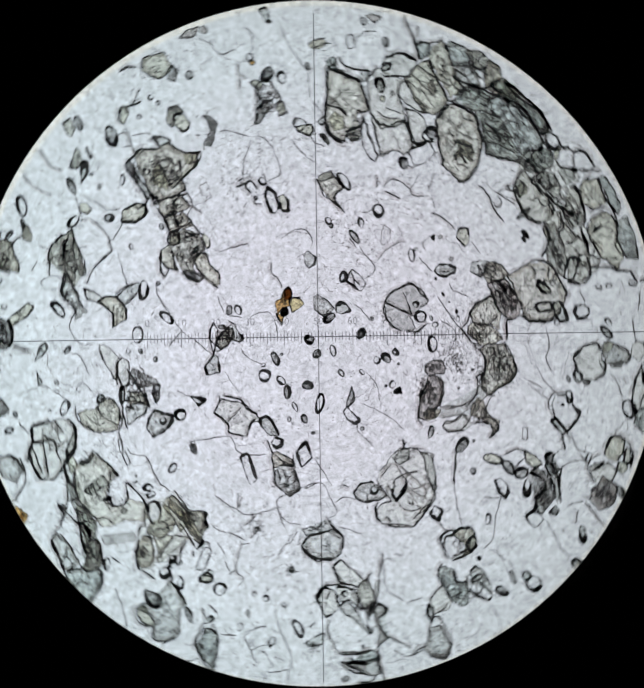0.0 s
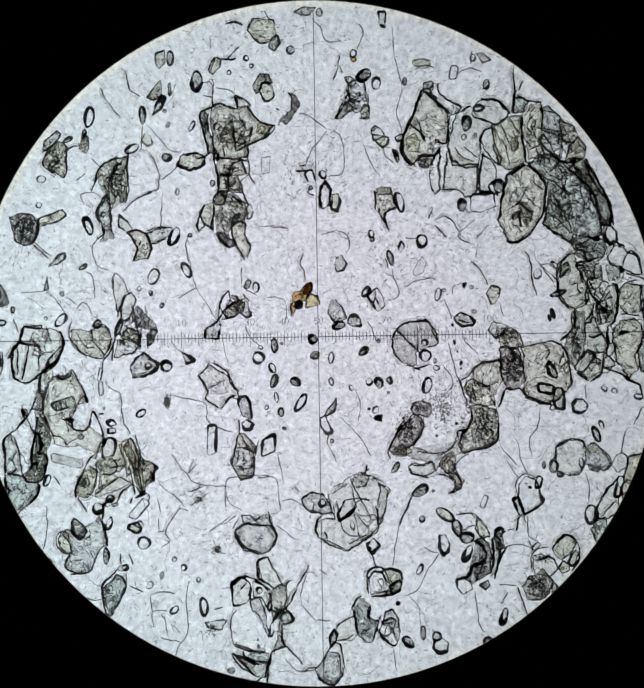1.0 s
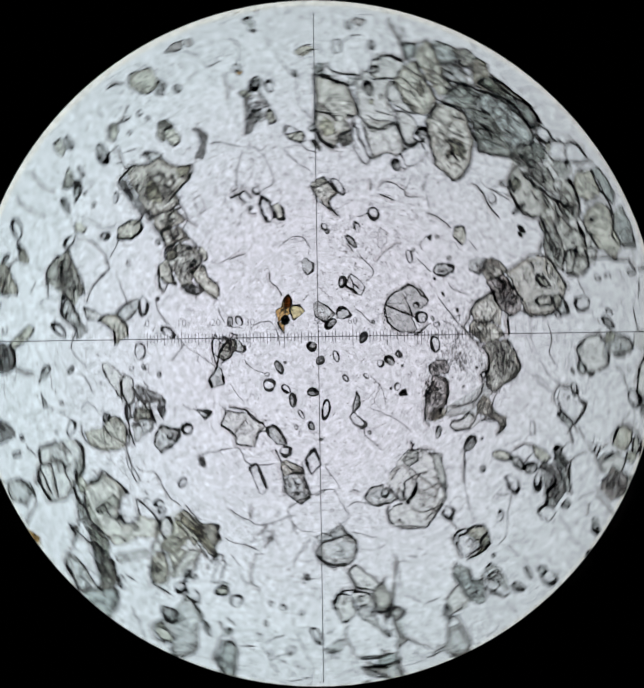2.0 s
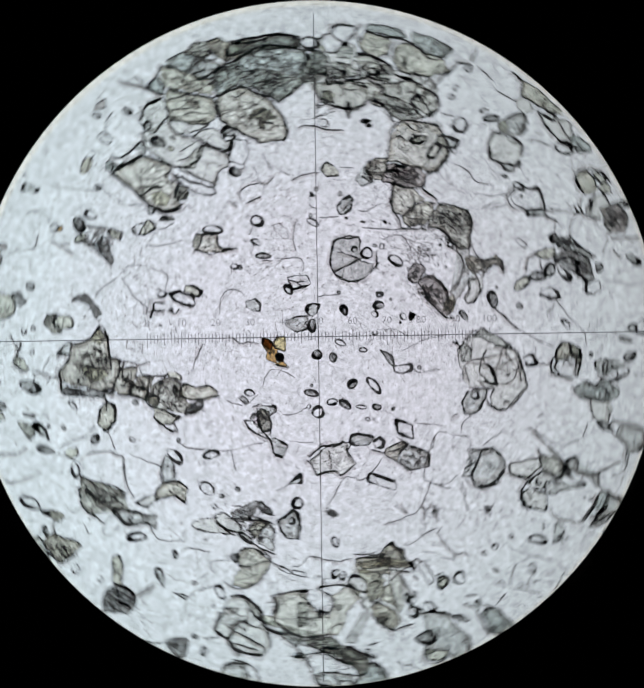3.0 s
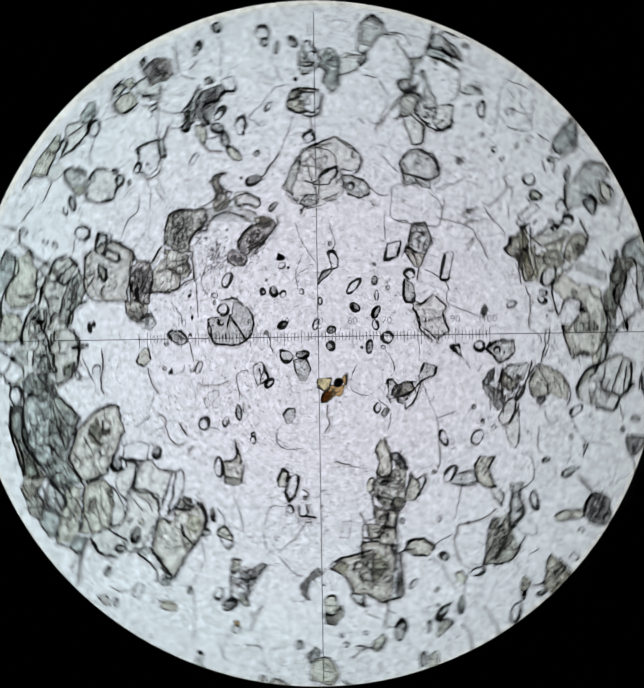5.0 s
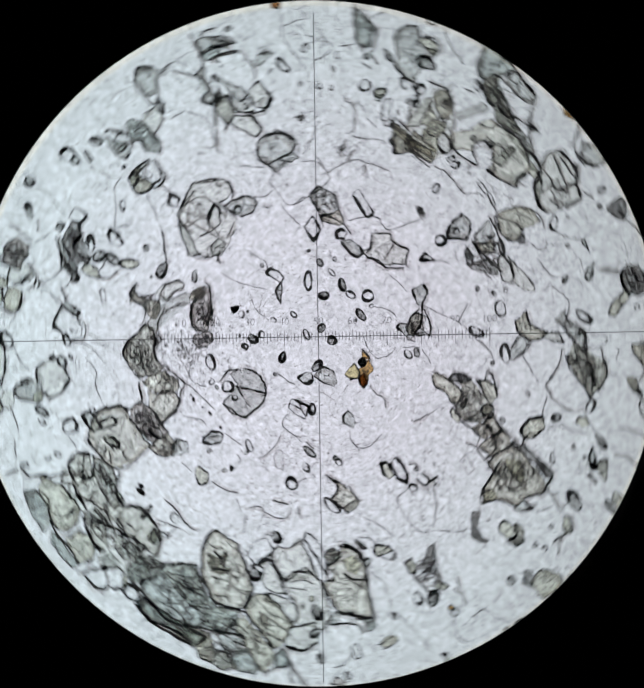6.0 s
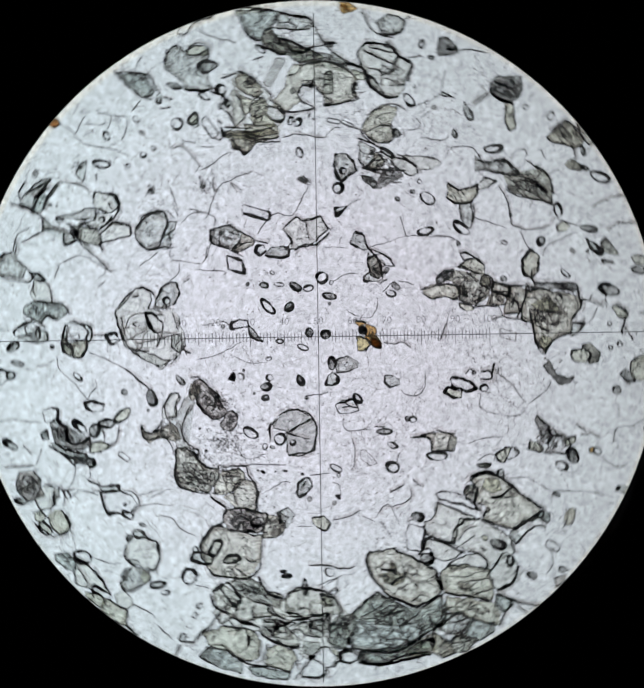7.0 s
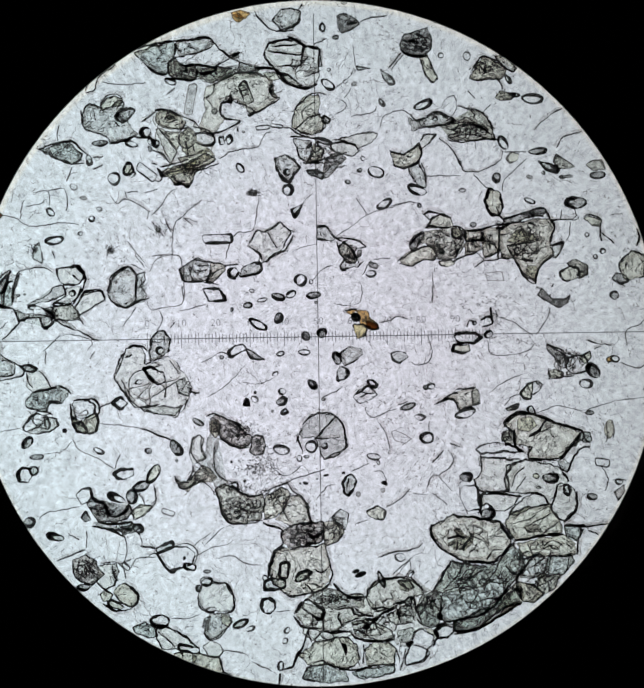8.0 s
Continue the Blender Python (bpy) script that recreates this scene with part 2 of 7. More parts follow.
part("glass_disc", disc_solid(9.9, 0.02, 0.4, 0.03), GLASS, graticule, "thin clear glass disc").location = (-CROSS[0] * MM + FIELD[0] * MM, -CROSS[1] * MM, 0)
level = stroke("cross_line", -9.7, 0.0, 9.5, 0.0, 0.024)
stroke("cross_line", 0.0, -9.9, 0.0, 9.65, 0.024)
tagged(level, "fine black etched line carrying the scale")
START = -4.99
for i in range(101):
    down, up = (0.27, 0.2) if i % 10 == 0 else (0.19, 0.17) if i % 5 == 0 else (0.12, 0.13)
    stroke("scale_mark", START + i * 0.1, -down, START + i * 0.1, up, 0.018, level)
for i in range(0, 101, 10):
    text = bpy.data.curves.new("scale_number", "FONT")
    text.body = str(i)
    text.size = 0.3 * MM
    text.align_x = "CENTER"
    text.extrude = 0.003 * MM
    text.offset = -0.006 * MM
    holder = bpy.data.objects.new("scale_number", text)
    scene.collection.objects.link(holder)
    bpy.context.view_layer.update()
    mesh = bpy.data.meshes.new_from_object(holder.evaluated_get(bpy.context.evaluated_depsgraph_get()))
    bpy.data.objects.remove(holder)
    mesh.materials.clear()
    mesh.materials.append(ETCHED)
    ob = new("scale_number", mesh)
    ob.parent = graticule
    ob.location = ((START + i * 0.1) * GK * MM, 0.36 * GK * MM, 0.004 * MM)

# ---- the thin section ----
section = tagged(new("rock_thin_section"), "thin rock slice with grey, olive and orange-brown grains in clear quartz", "thin section")
groundmass = part("groundmass", disc_solid(11.6, -0.2, -0.02, 0.03, 160), GROUNDMASS, section, "clear finely speckled quartz groundmass")
RIM_WIDTH = (0.026, 0.042, 0.058, 0.087)
LABELS = {"o": "orange-brown biotite flake", "r": "dark red-brown biotite flake", "z": "yellow biotite flake", "k": "opaque black ore grain"}
laid = [0]
rng = random.Random(7)


def resample(points, step):
    """The closed outline, cut into short pieces."""
    out = []
    for (ax, ay), (bx, by) in zip(points, points[1:] + points[:1]):
        k = max(1, round(math.hypot(bx - ax, by - ay) / step))
        out += [(ax + (bx - ax) * i / k, ay + (by - ay) * i / k) for i in range(k)]
    return out


def rounded(points, rough):
    """Corners eased, edges made a little uneven."""
    m = len(points)
    seed = rng.random() * 50
    out = []
    for i in range(m):
        (ax, ay), (x, y), (bx, by) = points[i - 1], points[i], points[(i + 1) % m]
        x, y = 0.5 * x + 0.25 * (ax + bx), 0.5 * y + 0.25 * (ay + by)
        k = 1 + rough * noise.noise((x * 5 + seed, y * 5, seed))
        out.append((x * k, y * k))
    return out


def wander(x, y, turn, length, bend, step=0.04):
    """A short uneven line."""
    line = [(x, y)]
    for _ in range(max(3, int(length / step))):
        turn += rng.gauss(0, bend * 0.55)
        kink = turn + rng.gauss(0, 0.25 + bend)
        x, y = x + step * math.cos(kink), y + step * math.sin(kink)
        line.append((x, y))
    return line


def merge(bm, other):
    """Adds a second bmesh to the first."""
    made = {v: bm.verts.new(v.co) for v in other.verts}
    for f in other.faces:
        bm.faces.new([made[v] for v in f.verts])
    other.free()


def fractures(outline, count, height):
    """Dark uneven cracks inside one grain, most of them near its edge."""
    bm = bmesh.new()
    m = len(outline)
    reach = {}
    for px, py in outline:
        reach[round(math.degrees(math.atan2(py, px)) / 12)] = math.hypot(px, py)
    for _ in range(count):
        i = rng.randrange(m)
        (ex, ey), (nx, ny) = outline[i], outline[(i + 2) % m]
        if rng.random() < 0.55:
            k, turn = rng.uniform(0.74, 1.0), math.atan2(ny - ey, nx - ex) + rng.gauss(0, 0.4)
        else:
            k, turn = rng.uniform(0.1, 0.8), rng.uniform(0, 6.28)
        line = []
        edge = 1.03 if k > 0.72 else 0.97
        for px, py in wander(ex * k, ey * k, turn, rng.uniform(0.1, 0.45) * math.hypot(ex, ey) * 1.3, 0.2, 0.03):
            if math.hypot(px, py) > edge * reach.get(round(math.degrees(math.atan2(py, px)) / 12), math.hypot(ex, ey)):
                break
            line.append((px, py))
        if len(line) > 3:
            w = rng.uniform(0.010, 0.030)
            merge(bm, band_solid(line, [w * (0.4 + 1.1 * abs(noise.noise((p[0] * 9, p[1] * 9, w * 99)) + 0.3)) for p in line], height * 0.3, height * 1.15, False, 0.5))
    return bm


def lay(name, x, y, outline, kind, rim):
    """One crystal slice with its dark boundary, set on the groundmass."""
    laid[0] += 1
    base = -0.02 + 0.0004 * (laid[0] % 60)
    height = 0.028 + 0.012 * rng.random()
    ob = part(name, plate_solid(outline, height), MINERALS[kind], section, LABELS.get(kind, ""), (x * MM, y * MM, base * MM))
    size = min(max(p[0] for p in outline) - min(p[0] for p in outline), max(p[1] for p in outline) - min(p[1] for p in outline))
    wide = min(RIM_WIDTH[rim], 0.36 * size) * (1.08 if size > 0.6 and kind not in "k" else 1.05)
    seed, side = rng.random() * 90, rng.random() * 6.28
    widths = []
    for px, py in outline:
        heavy = 0.35 * math.cos(math.atan2(py, px) - side)
        widths.append(wide * max(0.2, 0.85 + heavy + 0.9 * noise.noise((px * 3 + seed, py * 3, 0)) + 0.6 * noise.noise((px * 11, py * 11 + seed, 2))))
    part("boundary", band_solid(outline, widths, 0.0, height * 1.1, True, 0.6), RIMS[2 if rim == 1 and size > 0.5 else rim], ob)
    # larger grains get a band of painted shade inside the edge
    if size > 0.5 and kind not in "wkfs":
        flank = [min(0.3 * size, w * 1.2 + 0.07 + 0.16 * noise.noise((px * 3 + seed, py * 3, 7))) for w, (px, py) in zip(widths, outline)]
        part("flank", band_solid(outline, [max(0.02, w) for w in flank], 0.001, height * 1.02, True, 1.0), EDGE_SHADE, ob)
    if size > 0.35 and kind not in "wkozsf":
        part("fractures", fractures(outline, int(4 + 22 * size * (1.7 if kind == "b" else 1.3 if kind in "gdent" else 0.8)), height), RIMS[1], ob)
    return ob


def eased(points, times_):
    """Corners worn round."""
    for _ in range(times_):
        m = len(points)
        points = [(0.5 * points[i][0] + 0.25 * (points[i - 1][0] + points[(i + 1) % m][0]),
                   0.5 * points[i][1] + 0.25 * (points[i - 1][1] + points[(i + 1) % m][1])) for i in range(m)]
    return points


def jagged(points, rough):
    """A broken, uneven edge: each point pushed in or out across the edge."""
    m, seed = len(points), rng.random() * 50
    out = []
    for i, (x, y) in enumerate(points):
        (ax, ay), (bx, by) = points[i - 1], points[(i + 1) % m]
        d = math.hypot(bx - ax, by - ay) or 1.0
        k = rough * (noise.noise((x * 4 + seed, y * 4, seed)) + 0.6 * noise.noise((x * 11, y * 11 + seed, seed)) + 0.4 * noise.noise((x * 23, y * 23 + seed, seed)))
        x, y = 0.8 * x + 0.1 * (ax + bx), 0.8 * y + 0.1 * (ay + by)
        out.append((x + k * (by - ay) / d, y - k * (bx - ax) / d))
    return out


def grain(x, y, kind, rim, *corners):
    """An angular grain; each corner as its bearing in degrees and its reach in hundredths of a millimetre."""
    pts = [((0.01 * r + 0.02) * math.cos(radians(a)), (0.01 * r + 0.02) * math.sin(radians(a))) for a, r in zip(corners[::2], corners[1::2])]
    return lay("mineral_grain", x, y, jagged(eased(resample(pts, 0.03), 1), min(0.05, 0.06 * max(r for r in corners[1::2]) * 0.01)), kind, rim)


def oval(x, y, length, width, turn, kind, rim):
    """A rounded crystal, slightly pointed and uneven."""
    m = max(14, min(36, int(length * 40)))
    a, c, s = rng.uniform(0.9, 1.15), math.cos(radians(turn)), math.sin(radians(turn))
    pts = []
    for i in range(m):
        t = 2 * math.pi * i / m
        u = math.copysign(abs(math.cos(t)) ** a, math.cos(t)) * length / 2
        v = math.copysign(abs(math.sin(t)) ** a, math.sin(t)) * width / 2 * (1 + 0.14 * math.cos(t + 1))
        pts.append((u * c - v * s, u * s + v * c))
    return lay("oval_crystal", x, y, rounded(pts, 0.06), kind, rim)


def prism(x, y, length, width, turn, kind, rim):
    """A long crystal with blunt ends."""
    c, s = math.cos(radians(turn)), math.sin(radians(turn))
    e = width * 0.3
    corners = [(-length / 2 + e, -width / 2), (length / 2 - e * 0.6, -width / 2), (length / 2, -width / 4), (length / 2 - e * 0.3, width / 2),
               (-length / 2 + e * 0.6, width / 2), (-length / 2, width / 5)]
    pts = [(u * c - v * s, u * s + v * c) for u, v in corners]
    return lay("prism_crystal", x, y, rounded(resample(pts, 0.05), 0.04), kind, rim)


def crack(width, *way):
    """A fine crack or grain boundary through the given places."""
    pts = list(zip(way[::2], way[1::2]))
    x0, y0 = pts[0]
    ext = [pts[0]] + pts + [pts[-1]]
    line = []
    for i in range(1, len(ext) - 2):
        p0, p1, p2, p3 = (Vector(p) for p in ext[i - 1:i + 3])
        k = max(3, int((p2 - p1).length / 0.04))
        for j in range(k):
            t = j / k
            q = 0.5 * (2 * p1 + (p2 - p0) * t + (2 * p0 - 5 * p1 + 4 * p2 - p3) * t * t + (3 * p1 - p0 - 3 * p2 + p3) * t ** 3)
            line.append((q.x - x0, q.y - y0))
    line.append((pts[-1][0] - x0, pts[-1][1] - y0))
    seed = rng.random() * 90
    line = [(x + 0.03 * noise.noise((x * 5, y * 5, seed)), y + 0.03 * noise.noise((x * 5, y * 5, seed + 9))) for x, y in line]
    line = [(x + 0.016 * noise.noise((x * 17, y * 17, seed + 4)), y + 0.016 * noise.noise((x * 17, y * 17, seed + 6))) for x, y in line]
    w = (0.016, 0.024, 0.032, 0.042, 0.053, 0.066, 0.084)[width]
    ends = len(line) - 1
    widths = [w * (0.85 + 0.7 * noise.noise((x * 3 + seed, y * 3, 3))) * min(1, 0.4 + 4 * min(i, ends - i) / (ends + 1)) for i, (x, y) in enumerate(line)]
    laid[0] += 1
    base = -0.02 + 0.0004 * (laid[0] % 60)
    ob = part(("hairline", "hairline", "hairline", "crack", "grain_boundary", "grain_boundary", "grain_boundary")[width], band_solid(line, widths, 0.0, 0.035 + 0.01 * rng.random(), False, 0.5), RIMS[1 if width < 3 else 2 if width < 5 else 3], section, "", (x0 * MM, y0 * MM, base * MM))
    # wider cracks get painted shade alongside
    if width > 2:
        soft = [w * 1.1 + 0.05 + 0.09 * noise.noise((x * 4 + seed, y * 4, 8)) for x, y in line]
        part("flank", band_solid(line, [max(0.03, v) for v in soft], 0.001, 0.03, False, 0.9), EDGE_SHADE, ob)
    return ob


crack(2, -1.80, 9.86, -1.61, 9.60)
grain(-0.57, 9.86, "b", 1, 220, 18, 317, 16, 19, 33, 124, 13, 184, 33)
oval(-0.15, 9.82, 0.26, 0.20, -90, "b", 1)
grain(1.72, 9.63, "p", 2, 247, 20, 287, 27, 66, 22, 117, 23)
oval(1.72, 9.42, 0.15, 0.10, -20, "k", 0)
crack(2, -0.38, 9.64, -0.13, 9.37, -0.02, 9.05)
crack(2, 1.03, 9.48, 1.15, 9.23, 0.96, 8.71)
grain(4.72, 8.47, "b", 1, 261, 14, 343, 24, 100, 12, 150, 25)
crack(2, 4.38, 8.65, 4.35, 8.27)
prism(4.66, -4.63, 0.41, 0.15, 70, "w", 1)
grain(-1.92, -9.32, "p", 2, 268, 24, 312, 41, 15, 42, 132, 20, 151, 75)
crack(4, -2.31, -9.69, -1.93, -9.74, -1.73, -9.62)
oval(-2.61, -9.43, 0.26, 0.18, -0, "d", 0)
crack(2, -1.09, -9.08, -0.77, -9.40, -0.57, -9.46, -0.19, -9.39, 0.07, -9.06)
crack(3, -0.57, -9.46, -0.32, -9.35, -0.13, -9.34)
crack(3, -1.54, -9.22, -1.56, -9.86)
grain(0.22, -9.39, "p", 1, 228, 42, 274, 44, 333, 40, 64, 51, 94, 46, 121, 31, 179, 41)
crack(3, 3.94, -4.97, 4.25, -4.96, 4.44, -5.12)
crack(5, -1.54, -9.12, -1.64, -9.61)
crack(4, -0.19, -9.45, -0.06, -9.70, 0.26, -9.87, 0.51, -9.69)
grain(-9.82, -1.98, "o", 0, 310, 12, 13, 14, 85, 18, 160, 13, 246, 19)
oval(-10.14, 1.21, 0.20, 0.12, -273, "d", 0)
grain(7.93, 4.46, "n", 1, 134, 64, 236, 14, 285, 105, 298, 111, 321, 60, 86, 28, 106, 97, 125, 116)
crack(5, 8.43, 3.45, 8.39, 4.08, 7.95, 4.73, 7.67, 5.38)
crack(3, 0.06, -9.31, 0.03, -9.14, 0.22, -8.78)
crack(2, -8.00, -4.78, -7.96, -5.42, -8.06, -6.07)
crack(3, -8.59, -5.66, -8.17, -6.21, -7.87, -6.30, -7.76, -6.59)
crack(3, -8.12, -6.48, -7.82, -6.59)
crack(3, 3.84, -5.01, 4.33, -4.97, 4.51, -5.13)
crack(4, -2.63, -8.96, -2.31, -9.35, -1.89, -9.60)
crack(3, -1.55, -9.20, -1.62, -9.91)
crack(4, -0.16, -9.56, 0.29, -9.84, 0.55, -9.61, 0.61, -9.35)

grain(3.30, 5.00, "w", 2, 283, 51, 64, 19, 78, 62, 92, 55, 129, 24, 249, 45, 269, 62)
grain(3.09, 7.57, "n", 1, 278, 18, 356, 14, 59, 19, 137, 18, 217, 18)
grain(4.00, 4.84, "f", 2, 235, 43, 269, 36, 287, 59, 315, 64, 3, 52, 38, 66, 76, 37, 112, 54, 114, 84, 169, 45, 219, 64)
grain(4.66, 4.12, "w", 2, 269, 26, 339, 39, 39, 42, 100, 22, 152, 39, 222, 41)
oval(4.06, 4.03, 0.39, 0.26, 84, "d", 3)
crack(4, 4.27, 3.80, 4.15, 3.94)
crack(5, 4.36, 4.37, 4.55, 4.38, 4.87, 4.44, 5.12, 4.33)
grain(4.83, 4.89, "f", 2, 281, 48, 279, 28, 331, 22, 38, 31, 81, 51, 103, 67, 185, 24, 239, 52)
oval(5.14, 4.59, 0.41, 0.33, 91, "d", 3)
crack(5, 4.49, 4.36, 4.58, 4.87, 4.70, 5.62)
crack(4, 3.42, 4.49, 3.80, 4.50, 4.05, 4.43, 4.17, 4.25)
crack(3, 5.55, 6.84, 5.65, 7.47, 5.61, 7.98, 5.62, 8.23)
crack(2, 2.65, 8.17, 3.03, 8.21, 3.28, 8.13)
crack(2, 2.60, 8.37, 2.92, 8.41, 3.17, 8.33)
oval(2.88, 8.27, 0.57, 0.28, -6, "e", 0)
prism(3.84, 8.00, 0.45, 0.23, 79, "w", 2)
oval(4.40, 8.45, 0.23, 0.18, 84, "w", 2)
oval(4.79, 7.65, 0.31, 0.18, 80, "d", 3)
oval(2.38, 7.74, 0.25, 0.13, 87, "d", 2)
crack(2, 2.36, 6.08, 2.14, 6.80, 2.30, 7.55, 2.09, 8.46, 2.01, 9.34)
crack(2, 3.91, 7.96, 4.29, 8.13, 4.67, 8.04)
grain(5.45, -0.76, "b", 1, 266, 62, 289, 60, 315, 55, 16, 36, 65, 59, 100, 65, 118, 64, 153, 28, 178, 31, 249, 45)
crack(5, 5.13, -1.89, 5.21, -1.58, 5.34, -1.33, 5.53, -1.40, 5.72, -1.35, 5.83, -1.54)
oval(5.43, -0.38, 0.44, 0.26, 116, "w", 3)
oval(5.77, -0.49, 0.44, 0.13, 84, "p", 3)
grain(5.46, 0.11, "t", 1, 305, 32, 333, 41, 25, 28, 84, 31, 128, 33, 175, 34, 223, 40)
grain(5.10, 0.37, "p", 1, 291, 16, 13, 32, 50, 20, 126, 26, 184, 29, 257, 27)
grain(6.51, -0.90, "t", 1, 258, 89, 274, 85, 293, 80, 312, 75, 335, 76, 15, 68, 48, 83, 68, 87, 88, 89, 113, 89, 134, 103, 160, 68, 202, 69, 229, 92)
crack(6, 5.72, -1.35, 5.96, -1.57, 6.39, -1.76, 6.70, -1.81)
crack(5, 5.78, -0.15, 6.16, -0.06, 6.54, 0.03, 6.84, -0.03, 7.08, -0.27, 7.18, -0.72, 7.25, -1.17, 7.02, -1.47)
prism(6.47, -1.35, 0.50, 0.26, -10, "w", 3)
grain(6.67, -0.81, "p", 3, 324, 19, 64, 10, 110, 27, 144, 19, 239, 14, 297, 26)
crack(3, 6.51, -0.50, 6.58, -0.25, 6.35, 0.02)
crack(3, 6.88, -0.64, 7.02, -0.27)
crack(3, 6.87, -0.77, 7.07, -0.59)
grain(6.87, -1.64, "p", 3, 294, 31, 352, 13, 71, 29, 104, 32, 182, 17, 249, 30)
oval(6.67, -1.90, 0.18, 0.15, 22, "w", 2)
grain(7.47, -1.85, "w", 3, 326, 21, 9, 20, 63, 21, 120, 21, 167, 22, 221, 23, 276, 19)
crack(2, 7.64, -1.63, 7.62, -1.25)
oval(6.87, 1.44, 0.50, 0.15, 18, "d", 3)
grain(7.06, 2.18, "p", 2, 3, 12, 66, 20, 141, 11, 247, 30)
crack(4, 7.21, 1.02, 6.92, 1.44, 6.86, 2.08, 7.02, 2.38, 7.29, 2.68)
prism(9.17, -1.57, 0.27, 0.15, -3, "w", 2)
crack(5, 9.37, -1.58, 9.77, -1.66)
oval(6.26, 2.01, 0.32, 0.26, 78, "w", 1)
crack(4, 6.25, 1.37, 6.14, 1.73, 6.09, 2.12, 6.03, 2.50, 5.89, 2.70)
oval(6.60, 0.72, 0.22, 0.10, 103, "k", 1)
oval(6.70, 0.84, 0.36, 0.14, 107, "k", 1)
prism(8.19, -1.34, 0.20, 0.13, 139, "w", 1)
prism(8.48, -1.41, 0.19, 0.13, 162, "w", 1)
crack(1, 6.81, 1.83, 6.27, 2.36)
grain(6.76, 2.27, "w", 1, 296, 12, 357, 9, 111, 12, 177, 10)
grain(4.99, 1.38, "y", 2, 279, 21, 347, 15, 49, 26, 103, 28, 169, 21, 252, 28)
crack(2, 5.26, 0.77, 5.15, 1.15)
grain(-8.43, -0.31, "f", 1, 285, 72, 330, 68, 2, 80, 32, 90, 56, 80, 85, 70, 117, 74, 140, 53, 171, 62, 204, 69, 233, 92, 253, 98)
crack(6, -9.21, -0.53, -9.00, -0.21, -8.81, 0.04)
crack(3, -8.73, -1.01, -8.59, -0.10)
crack(4, -8.92, -0.02, -8.26, -0.18)
crack(3, -8.30, -0.89, -8.27, -0.24)
crack(5, -8.10, -0.97, -7.82, -0.66, -7.57, -0.15, -7.65, 0.25)
crack(4, -7.93, -0.07, -8.10, 0.40)
crack(4, -8.77, 0.41, -8.30, 0.34, -8.23, 0.47)
grain(-7.87, -0.51, "p", 2, 352, 16, 61, 40, 184, 13, 235, 38)
grain(-9.73, -0.48, "p", 2, 326, 40, 19, 28, 66, 31, 117, 41, 157, 31, 215, 33, 273, 46)
crack(4, -9.99, -1.47, -9.78, -1.35, -9.43, -1.04, -9.35, -0.72, -9.36, -0.32)
crack(4, -10.15, -0.03, -9.99, -0.16)
grain(-4.21, -9.35, "r", 1, 20, 14, 95, 20, 160, 16, 230, 22, 310, 15)
grain(-9.91, -1.88, "o", 0, 308, 13, 46, 17, 94, 26, 172, 12, 257, 30)
grain(-3.87, 5.30, "y", 3, 300, 24, 346, 33, 26, 37, 72, 28, 145, 35, 192, 47, 243, 26)
grain(-1.69, 7.38, "y", 2, 290, 24, 337, 22, 57, 25, 115, 33, 166, 23, 256, 26)
grain(-1.86, 7.65, "g", 2, 250, 21, 30, 1, 4, 30, 54, 33, 100, 29, 195, 26, 246, 35)
grain(-1.01, 6.92, "d", 2, 306, 21, 24, 29, 67, 40, 98, 45, 84, 32, 288, 3, 238, 26, 228, 46, 258, 49)
crack(3, -1.34, 6.40, -1.27, 6.56)
crack(4, -1.32, 6.86, -1.44, 6.92)
oval(-4.40, 3.08, 0.58, 0.26, 66, "w", 3)
oval(-3.91, 6.37, 0.35, 0.13, 65, "w", 2)
oval(-3.80, 7.72, 0.63, 0.33, 87, "d", 3)
crack(2, -3.32, 6.95, -3.29, 7.66, -3.41, 7.79)
oval(-4.32, 4.40, 0.22, 0.12, 84, "w", 1)
oval(-3.93, 3.12, 0.13, 0.12, 58, "d", 2)
crack(2, -3.94, 2.27, -4.04, 2.79, -3.96, 3.17)
crack(2, -1.48, 3.42, -1.94, 3.38)
crack(3, -1.55, 3.36, -1.04, 3.33)
grain(-1.72, 5.20, "w", 0, 298, 23, 62, 28, 116, 25, 243, 29)
grain(-6.91, -5.96, "p", 1, 279, 73, 293, 63, 309, 50, 350, 46, 3, 66, 14, 69, 44, 78, 62, 95, 75, 71, 103, 38, 122, 52, 132, 70, 146, 72, 168, 36, 201, 32, 214, 53, 223, 71, 240, 79, 256, 74)
grain(-7.42, -5.84, "y", 1, 308, 29, 341, 12, 71, 24, 101, 34, 150, 23, 210, 18, 279, 31)
crack(4, -7.43, -6.16, -7.68, -5.87, -7.60, -5.55, -7.40, -5.49)
grain(-7.05, -5.45, "d", 3, 308, 25, 346, 23, 49, 16, 113, 32, 134, 28, 211, 19, 269, 27)
crack(5, -7.26, -6.73, -6.80, -6.70)
crack(5, -6.19, -5.92, -6.30, -5.40, -6.42, -5.13)
oval(-6.25, -6.22, 0.49, 0.18, 92, "d", 3)
grain(-6.17, -5.27, "w", 2, 269, 17, 358, 8, 71, 18, 102, 11, 223, 16)
grain(-6.03, -7.31, "n", 1, 270, 54, 318, 25, 34, 45, 63, 58, 82, 59, 110, 35, 140, 33, 187, 26, 249, 44, 261, 74)
crack(5, -6.16, -8.00, -6.31, -7.47, -6.33, -7.02, -6.08, -6.77, -5.91, -6.58)
crack(3, -6.07, -7.87, -5.71, -7.23, -5.66, -6.72)
prism(-5.76, -6.55, 0.31, 0.15, 10, "p", 2)
